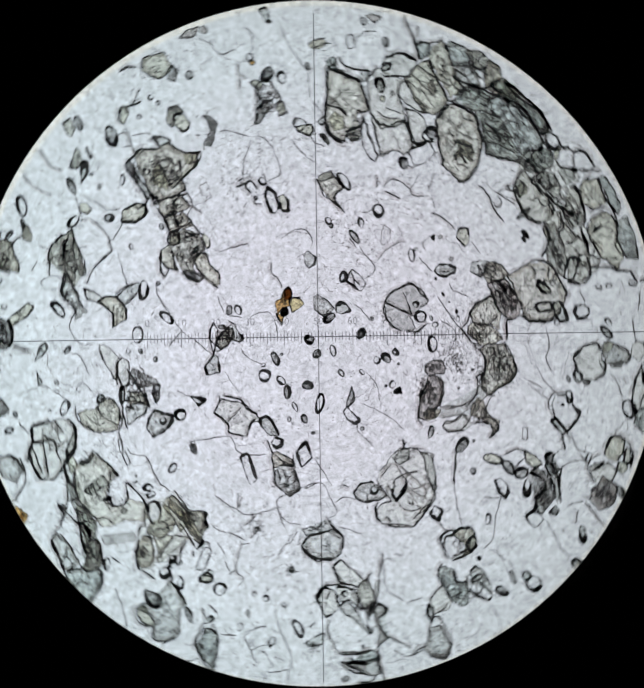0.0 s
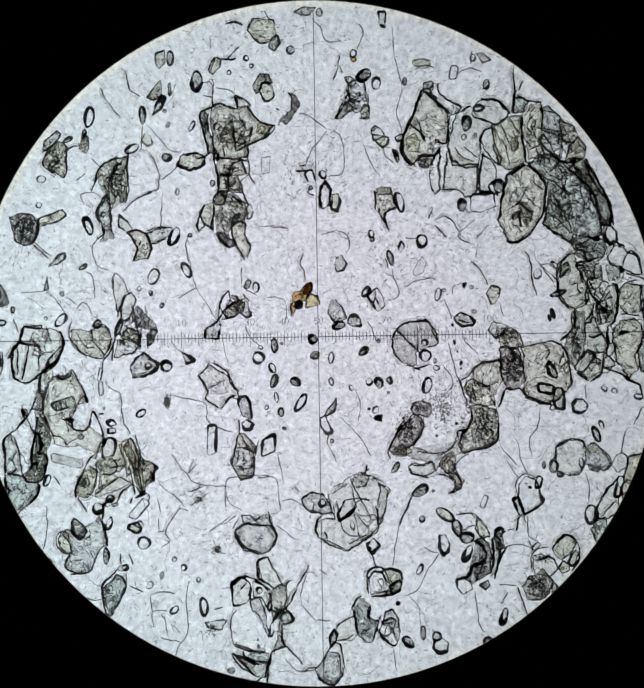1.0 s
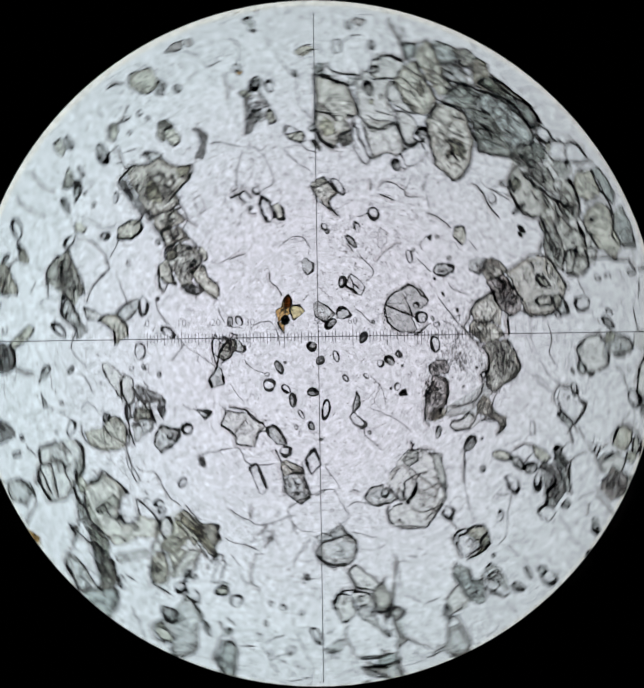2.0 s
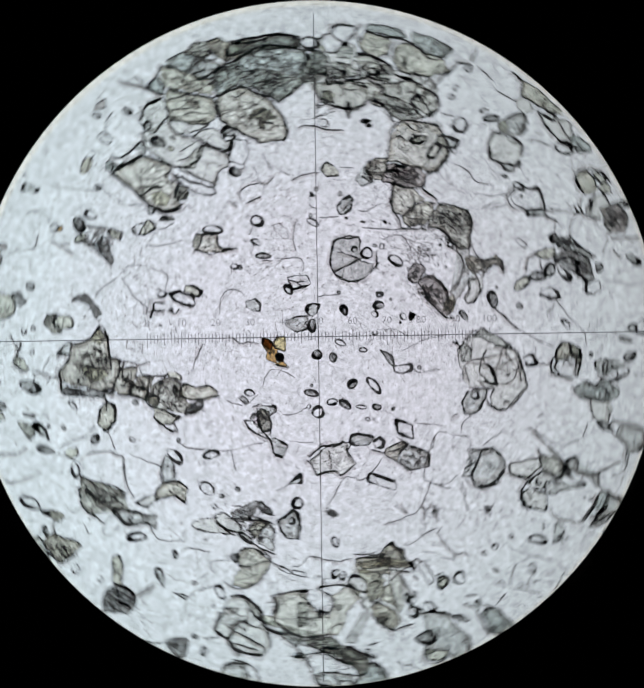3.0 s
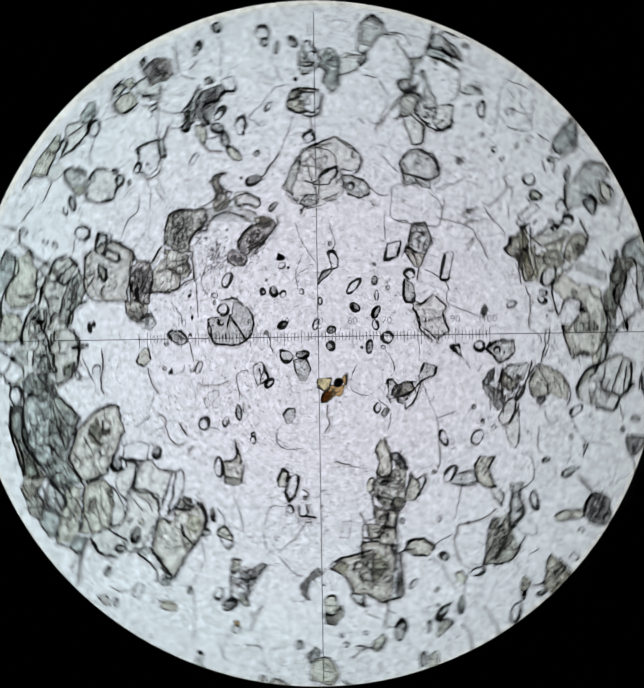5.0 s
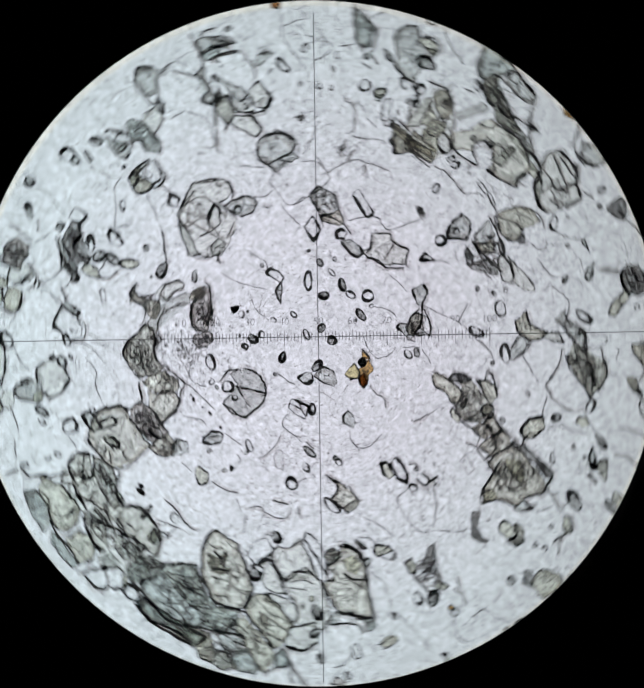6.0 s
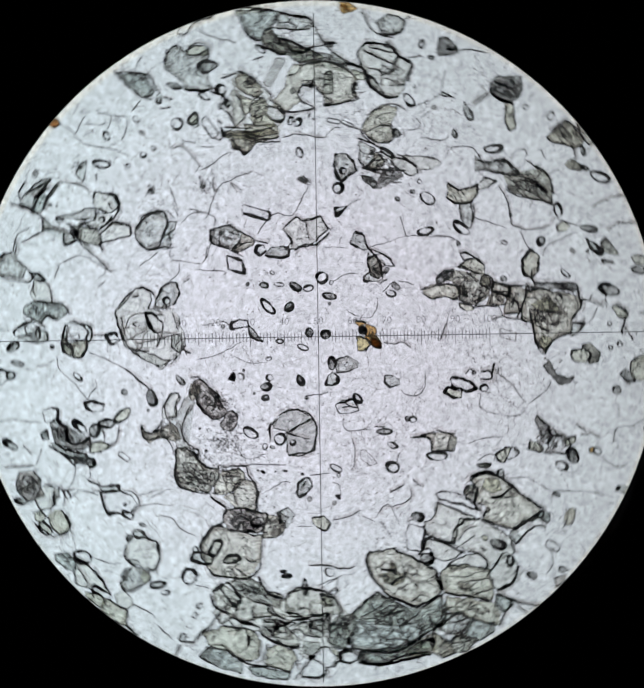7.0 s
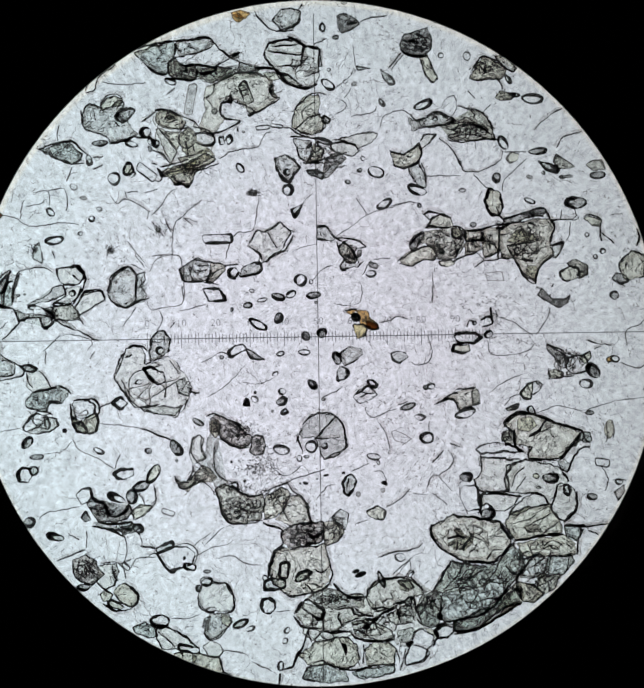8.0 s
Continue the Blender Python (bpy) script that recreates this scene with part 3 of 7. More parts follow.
crack(3, -5.47, -6.46, -5.53, -6.27, -5.59, -6.14)
crack(4, -5.80, -6.45, -5.85, -6.13)
oval(-5.18, -5.84, 0.36, 0.38, 87, "w", 3)
grain(-5.42, -5.41, "y", 3, 314, 16, 0, 18, 67, 17, 145, 18, 183, 20, 267, 13)
grain(-5.29, -5.31, "p", 1, 287, 12, 358, 12, 84, 11, 178, 17)
crack(2, -6.83, -7.39, -6.57, -7.46, -6.37, -7.44)
crack(2, -4.84, -8.23, -4.88, -7.78, -4.43, -7.77)
crack(2, -4.88, -7.78, -4.93, -7.32, -4.53, -7.21, -4.27, -7.28)
crack(2, -5.57, -7.04, -5.12, -7.25)
grain(-4.63, -6.75, "d", 0, 358, 5, 80, 11, 178, 5, 263, 11)
crack(3, -0.57, -6.83, -0.39, -6.45)
grain(-1.89, -5.66, "p", 2, 313, 52, 342, 55, 9, 54, 43, 49, 71, 33, 118, 43, 148, 57, 166, 63, 202, 51, 237, 43, 286, 48)
grain(-1.90, -5.15, "p", 1, 288, 17, 340, 46, 13, 39, 39, 24, 197, 4, 148, 20, 165, 46, 199, 39)
crack(5, -1.82, -6.14, -2.26, -6.00, -2.48, -5.73, -2.52, -5.47, -2.36, -5.29)
crack(5, -1.46, -5.96, -1.34, -5.58, -1.52, -5.19, -1.57, -4.93)
crack(2, -2.34, -4.90, -2.72, -4.63, -2.82, -4.11, -2.55, -3.93, -1.90, -3.89, -1.39, -3.97, -1.29, -4.43, -1.24, -4.88, -1.51, -5.00)
grain(-3.04, -8.13, "p", 1, 312, 20, 18, 28, 40, 19, 173, 34, 205, 24)
oval(-3.02, -6.01, 0.19, 0.20, 116, "d", 0)
crack(2, -3.28, -5.51, -2.60, -5.02)
crack(2, -2.94, -5.33, -2.48, -5.02)
crack(2, -2.62, -5.40, -2.41, -5.09)
crack(2, -0.18, -8.06, -0.30, -7.92, -0.60, -7.53, -0.58, -7.02, -0.36, -6.64, -0.12, -6.78)
crack(2, 0.21, -8.00, -0.18, -8.02)
crack(2, 0.14, -6.72, -0.11, -6.59)
crack(2, -0.77, -5.73, -1.14, -5.46, -1.33, -5.32)
crack(2, -0.59, -4.77, -0.91, -4.57, -1.17, -4.62)
crack(4, -0.66, -4.35, -0.82, -4.21)
grain(1.93, -8.36, "w", 2, 291, 42, 309, 34, 19, 10, 65, 37, 89, 40, 122, 34, 170, 29, 214, 23, 276, 32)
grain(2.01, -8.11, "p", 1, 117, 3, 267, 19, 285, 53, 308, 33, 45, 22, 91, 41, 118, 40, 181, 26)
crack(4, 2.02, -8.76, 1.60, -8.30, 1.68, -7.86)
oval(2.16, -7.53, 0.13, 0.13, 76, "k", 1)
crack(2, 2.12, -9.40, 2.02, -8.83)
grain(1.59, -6.93, "w", 2, 305, 30, 338, 26, 62, 30, 108, 33, 159, 28, 240, 38)
grain(2.01, -6.91, "y", 2, 272, 37, 316, 27, 21, 29, 52, 37, 101, 37, 138, 43, 232, 14, 238, 43)
grain(2.12, -7.06, "d", 3, 311, 14, 37, 20, 75, 19, 174, 16, 237, 26)
crack(5, 1.39, -7.34, 1.90, -7.29)
crack(5, 1.33, -7.27, 1.29, -6.70, 1.49, -6.51, 1.75, -6.56, 1.94, -6.98)
crack(3, 1.56, -6.52, 1.39, -6.04)
grain(1.45, -5.89, "w", 3, 2, 19, 86, 21, 173, 18, 263, 25)
oval(2.46, -8.62, 0.40, 0.23, 139, "d", 3)
oval(2.88, -8.36, 0.41, 0.15, 91, "d", 3)
grain(3.39, -8.72, "w", 3, 323, 24, 24, 22, 81, 21, 141, 21, 199, 22, 258, 22)
oval(3.27, -8.45, 0.27, 0.26, 62, "p", 3)
oval(2.79, -6.56, 0.34, 0.15, 61, "w", 3)
oval(2.86, -5.12, 0.20, 0.17, 87, "d", 3)
oval(2.81, -4.31, 0.52, 0.28, 32, "d", 3)
grain(3.19, -4.31, "d", 2, 358, 5, 115, 5, 239, 5)
crack(5, 2.19, -5.33, 2.33, -5.02, 2.47, -4.70, 2.61, -4.45)
crack(2, 2.00, -6.47, 2.19, -5.33)
grain(3.50, -5.86, "w", 3, 301, 22, 13, 14, 81, 27, 117, 28, 206, 16, 266, 28)
crack(2, 3.35, -6.11, 3.04, -6.00, 2.92, -5.93)
crack(2, 2.41, -7.31, 2.73, -7.13, 3.08, -6.51, 3.35, -6.14)
crack(2, 2.81, -8.15, 2.77, -7.64, 2.47, -7.31)
oval(3.53, -5.01, 0.59, 0.28, 146, "y", 3)
oval(3.86, -5.37, 0.53, 0.26, 105, "d", 3)
grain(0.79, -4.92, "f", 1, 266, 113, 283, 98, 306, 92, 328, 95, 0, 98, 29, 127, 43, 119, 61, 116, 77, 115, 98, 92, 127, 85, 146, 78, 160, 50, 204, 49, 195, 76, 198, 101, 220, 117, 244, 107)
crack(5, -0.13, -5.69, -0.21, -5.24, -0.01, -5.05)
crack(5, 0.13, -5.70, 0.05, -5.50)
crack(3, 0.71, -6.04, 0.31, -5.83, -0.06, -5.69)
crack(3, 0.71, -6.04, 1.28, -5.68, 1.61, -5.37)
crack(3, 0.76, -5.85, 1.29, -5.55)
crack(4, 1.61, -5.37, 1.57, -4.92, 1.52, -4.73)
grain(1.69, -4.60, "p", 1, 286, 33, 56, 34, 99, 49, 94, 29, 214, 11, 262, 70)
grain(1.08, -4.03, "p", 1, 310, 20, 26, 30, 81, 20, 173, 27, 232, 26)
crack(3, 1.43, -5.17, 1.14, -4.65, 0.84, -4.13)
crack(3, 1.36, -5.42, 0.93, -4.96)
crack(3, 0.26, -4.42, 0.72, -4.12)
crack(3, 1.37, -3.89, 1.80, -4.10)
crack(5, 1.20, -3.89, 1.28, -3.57)
crack(3, 1.13, -3.86, 1.34, -3.66)
grain(0.70, -4.84, "w", 3, 304, 16, 14, 27, 58, 34, 106, 23, 200, 27, 238, 40)
grain(0.86, -5.32, "w", 1, 29, 5, 102, 13, 196, 6, 286, 14)
grain(-0.18, -4.69, "p", 2, 332, 51, 2, 34, 57, 31, 113, 34, 159, 45, 183, 39, 224, 30, 305, 35)
oval(-0.03, -4.68, 0.22, 0.22, 81, "w", 3)
crack(3, 0.35, -5.13, 0.26, -4.81, 0.13, -4.42)
grain(4.07, -7.01, "w", 2, 336, 25, 24, 19, 88, 20, 144, 26, 205, 20, 266, 24)
grain(4.57, -6.28, "d", 1, 270, 51, 307, 42, 16, 30, 63, 51, 90, 59, 109, 57, 83, 40, 31, 17, 313, 11, 212, 25, 226, 61, 249, 68)
crack(6, 3.88, -6.85, 4.20, -6.74, 4.34, -6.42, 4.60, -6.37, 4.71, -6.12, 4.56, -5.86, 4.31, -5.73)
crack(6, 4.42, -6.87, 4.46, -6.66)
grain(4.69, -7.00, "d", 2, 354, 11, 65, 15, 181, 17, 267, 12)
grain(4.60, -5.42, "y", 1, 319, 27, 23, 14, 109, 37, 176, 19, 263, 23)
crack(2, 4.51, -5.61, 4.47, -5.10, 4.83, -5.55)
crack(2, 4.01, -5.46, 4.40, -5.28)
grain(4.98, -6.15, "p", 1, 275, 47, 287, 16, 53, 31, 87, 57, 102, 46, 214, 6, 256, 61)
crack(6, 4.95, -6.83, 5.08, -6.32, 5.24, -6.01, 5.31, -5.89)
crack(5, 4.87, -6.70, 4.92, -6.13, 4.88, -5.68)
grain(5.08, -5.70, "d", 1, 307, 29, 3, 9, 90, 31, 115, 28, 174, 12, 265, 35)
oval(5.07, -5.51, 0.32, 0.22, 64, "w", 3)
crack(5, 5.14, -5.57, 5.29, -5.47)
oval(4.17, -6.09, 0.50, 0.20, 64, "w", 3)
oval(4.14, -5.66, 0.33, 0.44, 92, "d", 3)
crack(2, 5.33, -5.45, 5.52, -5.39)
crack(5, 5.58, -5.46, 5.67, -5.02)
oval(4.74, -8.64, 0.33, 0.28, 87, "d", 3)
crack(2, 4.69, -8.34, 4.51, -8.14, 4.37, -7.19)
oval(5.21, -7.88, 0.51, 0.18, 74, "p", 3)
crack(3, 5.11, -7.53, 5.31, -7.22)
crack(2, 5.07, -6.96, 5.57, -7.01)
crack(2, 5.31, -5.89, 5.75, -5.84, 6.06, -5.98)
crack(4, 5.79, -7.61, 5.63, -7.04)
crack(3, 5.90, -7.87, 5.77, -7.49)
grain(6.22, -6.99, "b", 1, 256, 44, 295, 41, 337, 35, 15, 41, 52, 37, 76, 49, 106, 27, 136, 35, 186, 45, 230, 54)
oval(6.67, -7.13, 0.40, 0.18, 91, "d", 3)
crack(3, 5.69, -7.04, 5.89, -6.92)
grain(6.41, -6.41, "f", 1, 296, 36, 345, 36, 32, 28, 110, 30, 146, 42, 219, 40)
crack(5, 6.10, -6.30, 6.36, -6.24, 6.55, -6.12)
crack(3, 6.03, -6.61, 6.01, -6.23, 6.18, -5.98, 6.50, -5.93)
grain(6.96, -5.92, "y", 2, 275, 27, 322, 25, 22, 36, 51, 36, 82, 37, 122, 24, 183, 34, 217, 33, 254, 36)
grain(6.96, -6.49, "y", 2, 328, 16, 34, 15, 103, 19, 187, 16, 250, 17)
grain(7.22, -6.23, "g", 2, 253, 22, 289, 16, 46, 18, 74, 26, 122, 8, 214, 16)
crack(5, 6.62, -5.94, 6.88, -5.61, 7.14, -5.57, 7.35, -5.80, 7.37, -6.28, 7.15, -6.59)
crack(3, 6.11, -6.11, 5.94, -5.72)
prism(6.15, -5.90, 0.29, 0.13, 46, "w", 2)
crack(2, 6.19, -5.73, 5.95, -5.60, 5.93, -5.34, 5.92, -5.03)
grain(5.95, -4.44, "w", 2, 292, 41, 333, 46, 27, 34, 67, 51, 100, 55, 134, 41, 191, 30, 224, 35, 257, 57)
prism(5.67, -4.76, 0.55, 0.19, 111, "p", 3)
crack(5, 5.88, -5.21, 5.82, -5.02, 6.11, -4.84, 6.41, -4.60, 6.32, -4.41)
prism(6.25, -4.06, 0.37, 0.17, 76, "w", 3)
oval(5.99, -4.21, 0.08, 0.10, 69, "k", 1)
crack(3, 5.63, -4.45, 5.59, -4.06, 5.85, -3.82, 6.22, -3.96)
crack(2, 5.97, -3.89, 5.74, -3.44, 5.64, -2.93, 5.53, -2.73)
crack(2, 5.66, -3.94, 5.31, -3.42)
crack(2, 6.06, -3.32, 6.00, -2.82, 6.23, -2.45, 6.29, -2.01)
oval(6.40, -3.56, 0.24, 0.10, 87, "d", 3)
grain(7.18, -3.33, "f", 1, 290, 46, 319, 45, 10, 36, 44, 53, 68, 54, 109, 48, 146, 49, 183, 42, 226, 55, 260, 51)
crack(4, 7.09, -3.87, 7.41, -3.82, 7.54, -3.64)
oval(6.67, -3.60, 0.38, 0.28, 87, "p", 2)
oval(6.86, -3.82, 0.17, 0.20, 79, "d", 2)
crack(3, 6.82, -3.04, 7.14, -2.86)
oval(7.49, -3.50, 0.33, 0.17, 98, "w", 3)
crack(4, 6.79, -3.80, 6.61, -3.60, 6.75, -3.23, 6.83, -2.98, 7.21, -2.80, 7.54, -2.88, 7.63, -3.14)
grain(7.98, -3.36, "p", 1, 245, 30, 295, 39, 333, 39, 0, 29, 55, 22, 102, 45, 137, 49, 203, 39)
grain(7.81, -3.08, "y", 0, 293, 12, 16, 18, 105, 18, 212, 21)
grain(7.86, -3.66, "d", 0, 310, 14, 6, 21, 144, 22, 199, 13)
crack(3, 8.16, -3.73, 8.35, -3.55, 8.30, -3.29, 8.00, -3.03)
oval(7.93, -2.68, 0.48, 0.20, 113, "d", 3)
oval(8.08, -2.40, 0.27, 0.15, 109, "w", 2)
grain(8.61, -3.46, "f", 1, 315, 22, 30, 27, 76, 26, 133, 20, 199, 25, 255, 31)
crack(2, 8.64, -3.18, 8.77, -2.56)
crack(2, 9.02, -2.38, 9.30, -1.83)
grain(8.29, -4.64, "f", 1, 268, 42, 309, 37, 3, 24, 44, 45, 71, 66, 94, 45, 173, 24, 212, 50, 235, 55)
crack(5, 7.84, -5.16, 7.92, -4.79, 8.19, -4.30, 8.45, -4.05, 8.58, -3.87)
crack(3, 8.03, -5.04, 8.49, -4.56)
oval(7.74, -4.97, 0.56, 0.38, 83, "w", 3)
crack(2, 7.68, -4.65, 7.70, -4.15, 7.62, -3.83)
grain(7.99, -5.40, "n", 1, 285, 27, 24, 22, 65, 37, 111, 23, 183, 23, 253, 39)
prism(8.57, -4.18, 0.64, 0.18, 76, "w", 3)
grain(8.78, -4.28, "y", 1, 272, 27, 43, 28, 83, 32, 149, 16, 252, 35)
grain(8.97, -3.68, "y", 1, 275, 38, 353, 22, 56, 55, 108, 36, 184, 18, 234, 46)
crack(5, 8.92, -3.32, 9.29, -3.18, 9.44, -2.78)
oval(2.10, -3.65, 0.38, 0.15, 57, "d", 2)
grain(2.42, -2.74, "b", 1, 269, 54, 270, 35, 308, 29, 0, 38, 32, 57, 52, 67, 75, 65, 85, 44, 109, 27, 162, 29, 207, 47, 219, 63, 234, 65)
grain(2.33, -3.18, "e", 0, 301, 14, 1, 26, 41, 19, 151, 30, 215, 27)
crack(5, 1.96, -3.41, 1.89, -3.15, 2.05, -2.84, 2.20, -2.52, 2.39, -2.40, 2.60, -2.10)
crack(4, 2.61, -3.05, 2.82, -2.68, 2.92, -2.43, 2.91, -2.20)
oval(2.31, -2.45, 0.19, 0.18, 56, "p", 2)
crack(4, 2.52, -2.41, 2.65, -2.29)
grain(2.86, -1.97, "b", 2, 267, 15, 308, 27, 345, 30, 33, 29, 87, 25, 141, 29, 179, 30, 220, 24)
oval(3.02, -1.27, 0.48, 0.26, 75, "w", 3)
grain(3.32, -3.28, "p", 0, 195, 60, 219, 26, 256, 43, 295, 33, 350, 40, 3, 65, 17, 76, 37, 69, 26, 39, 5, 2, 168, 39, 162, 72, 181, 89)
crack(4, 2.73, -3.18, 3.11, -3.23, 3.49, -3.22, 3.75, -3.04, 3.89, -2.72)
grain(2.88, -3.70, "f", 1, 237, 20, 299, 25, 342, 45, 8, 32, 41, 35, 109, 11, 146, 33, 170, 41, 201, 31)
crack(3, 2.51, -3.81, 2.95, -3.89, 3.28, -3.72)
crack(3, 2.53, -3.56, 2.90, -3.60, 3.16, -3.46)
grain(3.76, -3.79, "t", 1, 298, 51, 326, 37, 353, 12, 70, 17, 78, 48, 91, 61, 122, 50, 155, 44, 180, 21, 289, 20, 277, 44, 263, 56)
crack(5, 3.62, -4.39, 3.88, -4.31, 4.01, -4.13, 3.94, -3.93, 3.78, -3.74)
crack(4, 3.33, -3.85, 3.59, -3.88, 3.83, -4.06)
crack(3, 3.83, -3.61, 3.99, -3.36, 4.25, -3.25)
grain(4.51, -2.55, "g", 1, 257, 57, 289, 54, 325, 60, 356, 57, 27, 59, 50, 76, 85, 73, 110, 72, 119, 41, 168, 27, 194, 48, 218, 69, 237, 81)
crack(5, 4.06, -3.24, 4.38, -3.13, 4.69, -3.08, 5.02, -2.90, 5.10, -2.52, 5.04, -1.89)
crack(5, 3.95, -2.85, 3.90, -2.60, 4.15, -2.55, 4.32, -2.24, 4.25, -1.85)
grain(4.55, -1.49, "y", 1, 290, 38, 324, 54, 350, 39, 39, 28, 117, 43, 139, 50, 161, 47, 240, 33)
grain(4.87, -0.97, "c", 1, 255, 32, 284, 59, 298, 44, 335, 37, 35, 36, 61, 52, 80, 41, 123, 43, 165, 51, 193, 52)
crack(4, 4.25, -1.85, 4.08, -1.46, 4.03, -1.14, 4.23, -1.02, 4.43, -0.72, 4.75, -0.60, 5.01, -0.55, 5.20, -0.37)
crack(3, 4.45, -1.73, 4.34, -1.22)
crack(3, 4.35, -1.16, 4.72, -1.30, 5.10, -1.13)
crack(3, 5.00, -1.88, 4.89, -1.63)
crack(5, 5.07, -1.89, 5.20, -1.70, 5.28, -1.39)
grain(2.67, -0.05, "s", 1, 276, 57, 273, 24, 325, 24, 350, 52, 2, 64, 29, 68, 61, 75, 79, 65, 119, 65, 150, 66, 184, 63, 207, 64, 236, 66, 264, 62)
crack(5, 2.41, -0.65, 2.17, -0.48, 2.02, -0.09, 2.08, 0.29, 2.34, 0.53, 2.85, 0.61, 3.10, 0.52, 3.30, 0.04)
crack(5, 2.14, 0.35, 2.81, -0.32)
crack(4, 2.75, -0.32, 2.75, 0.45)
oval(2.96, -0.40, 0.36, 0.36, 87, "w", 3)
oval(2.96, -0.02, 0.18, 0.17, 95, "w", 3)
oval(3.29, -0.76, 0.15, 0.20, 87, "w", 2)
oval(3.25, -0.55, 0.17, 0.09, 96, "p", 2)
crack(4, 2.41, -0.68, 2.72, -0.76, 3.11, -0.65)
crack(2, 2.54, -0.75, 2.85, -0.83)
oval(4.01, -0.77, 0.06, 0.06, 87, "k", 0)
oval(4.02, -0.61, 0.16, 0.08, 73, "k", 0)
oval(3.91, -0.28, 0.07, 0.06, 109, "k", 0)
oval(3.82, -0.01, 0.17, 0.06, 100, "k", 0)
oval(3.77, 0.48, 0.07, 0.08, 109, "k", 0)
oval(3.30, -2.73, 0.06, 0.08, 87, "k", 0)
oval(3.87, -2.37, 0.09, 0.09, 121, "k", 0)
crack(2, 4.02, -1.33, 3.80, -0.69)
crack(2, 3.86, -0.82, 3.65, -0.04)
crack(2, 3.44, -1.62, 3.78, -1.19, 3.49, -0.67)
crack(2, 4.51, -0.34, 4.15, -0.00, 4.10, 0.25)
crack(2, 5.61, -3.56, 5.14, -3.03)
crack(1, 3.43, -1.94, 4.06, -1.88)
oval(-9.41, 0.53, 0.27, 0.17, 0, "w", 2)
grain(-9.49, 1.25, "d", 1, 330, 32, 14, 22, 83, 38, 104, 33, 188, 31, 231, 38, 288, 26)
crack(5, -9.46, 1.25, -9.51, 1.58)
oval(-9.09, 0.90, 0.21, 0.12, 98, "d", 2)
crack(2, -8.91, 0.24, -9.05, 0.64)
crack(2, -9.50, 1.64, -9.62, 1.91, -9.67, 2.44)
crack(2, -8.85, 1.41, -8.18, 1.45)
grain(-8.11, 1.62, "p", 2, 297, 11, 87, 25, 244, 15)
grain(-8.78, 3.30, "d", 1, 304, 46, 337, 36, 26, 39, 59, 45, 101, 45, 144, 59, 176, 36, 235, 44, 270, 50)
crack(4, -8.91, 2.85, -8.82, 3.31, -8.94, 3.64)
crack(5, -8.65, 2.80, -8.39, 3.15, -8.41, 3.61)
grain(-7.98, 3.63, "y", 2, 323, 18, 9, 39, 41, 39, 136, 11, 183, 37, 217, 45)
crack(4, -8.07, 2.42, -8.52, 2.83)
crack(3, -8.00, 2.48, -8.51, 2.90)
grain(-7.80, 2.38, "p", 2, 266, 13, 12, 21, 45, 27, 89, 13, 195, 12, 217, 33)
oval(-7.68, 0.61, 0.46, 0.24, 52, "w", 3)
oval(-7.74, 1.12, 0.15, 0.12, 119, "w", 2)
oval(-8.12, 0.65, 0.12, 0.10, 94, "w", 1)
crack(2, -7.55, 0.83, -7.86, 1.23, -8.06, 1.37)
oval(-7.66, 1.37, 0.16, 0.13, 106, "d", 0)
crack(2, -7.53, 1.28, -7.21, 1.07)
oval(-7.06, 2.17, 0.27, 0.12, 32, "p", 2)
oval(-6.93, 3.37, 0.56, 0.23, 111, "w", 3)
grain(-6.78, 0.05, "y", 1, 335, 59, 0, 61, 32, 59, 57, 46, 109, 22, 138, 44, 157, 64, 181, 60, 203, 52, 250, 49, 301, 65)
crack(3, -6.89, -0.50, -7.33, -0.03, -7.42, 0.30, -7.37, 0.56)
crack(3, -6.30, -0.47, -6.67, -0.06, -6.78, 0.34)
crack(4, -6.43, -0.59, -6.23, -0.34, -6.07, 0.11)
crack(3, -6.27, 0.18, -6.38, 0.45, -6.64, 0.52)
crack(2, -6.68, -0.19, -6.94, -0.18, -7.19, 0.22)
prism(-6.61, 0.49, 0.27, 0.19, 52, "d", 3)
oval(-5.99, 0.38, 0.55, 0.15, 71, "d", 3)
crack(5, -6.15, -0.60, -6.15, -0.21, -6.06, 0.11)
grain(-5.73, -0.21, "p", 1, 259, 20, 335, 23, 13, 35, 69, 29, 139, 35, 218, 46)
grain(-5.63, 0.14, "y", 1, 245, 11, 313, 33, 31, 24, 110, 27, 187, 29)
grain(-5.71, 1.01, "f", 1, 280, 33, 328, 14, 47, 30, 76, 40, 112, 32, 201, 18, 246, 48)
crack(4, -5.92, 0.62, -5.89, 1.20, -5.61, 1.45)
grain(-5.98, 1.45, "f", 1, 291, 25, 347, 26, 69, 34, 103, 56, 118, 45, 242, 25, 268, 74)
grain(-5.25, 0.63, "d", 0, 319, 47, 333, 40, 67, 14, 114, 44, 157, 41, 226, 29)
crack(4, -5.34, -0.12, -5.46, 0.53, -5.63, 1.06)
grain(-5.03, 0.12, "d", 2, 279, 18, 45, 24, 87, 21, 151, 12, 250, 28)
crack(4, -5.37, -0.25, -5.34, 0.27)
crack(3, -4.95, 0.31, -5.32, 0.65)
grain(-5.22, -0.72, "p", 3, 271, 30, 338, 35, 7, 40, 40, 28, 90, 38, 141, 32, 185, 39, 229, 47)
oval(-5.11, -0.71, 0.20, 0.19, 1, "w", 3)
oval(-4.59, -0.73, 0.31, 0.33, 82, "w", 3)
oval(-5.00, 1.90, 0.50, 0.31, 69, "w", 2)
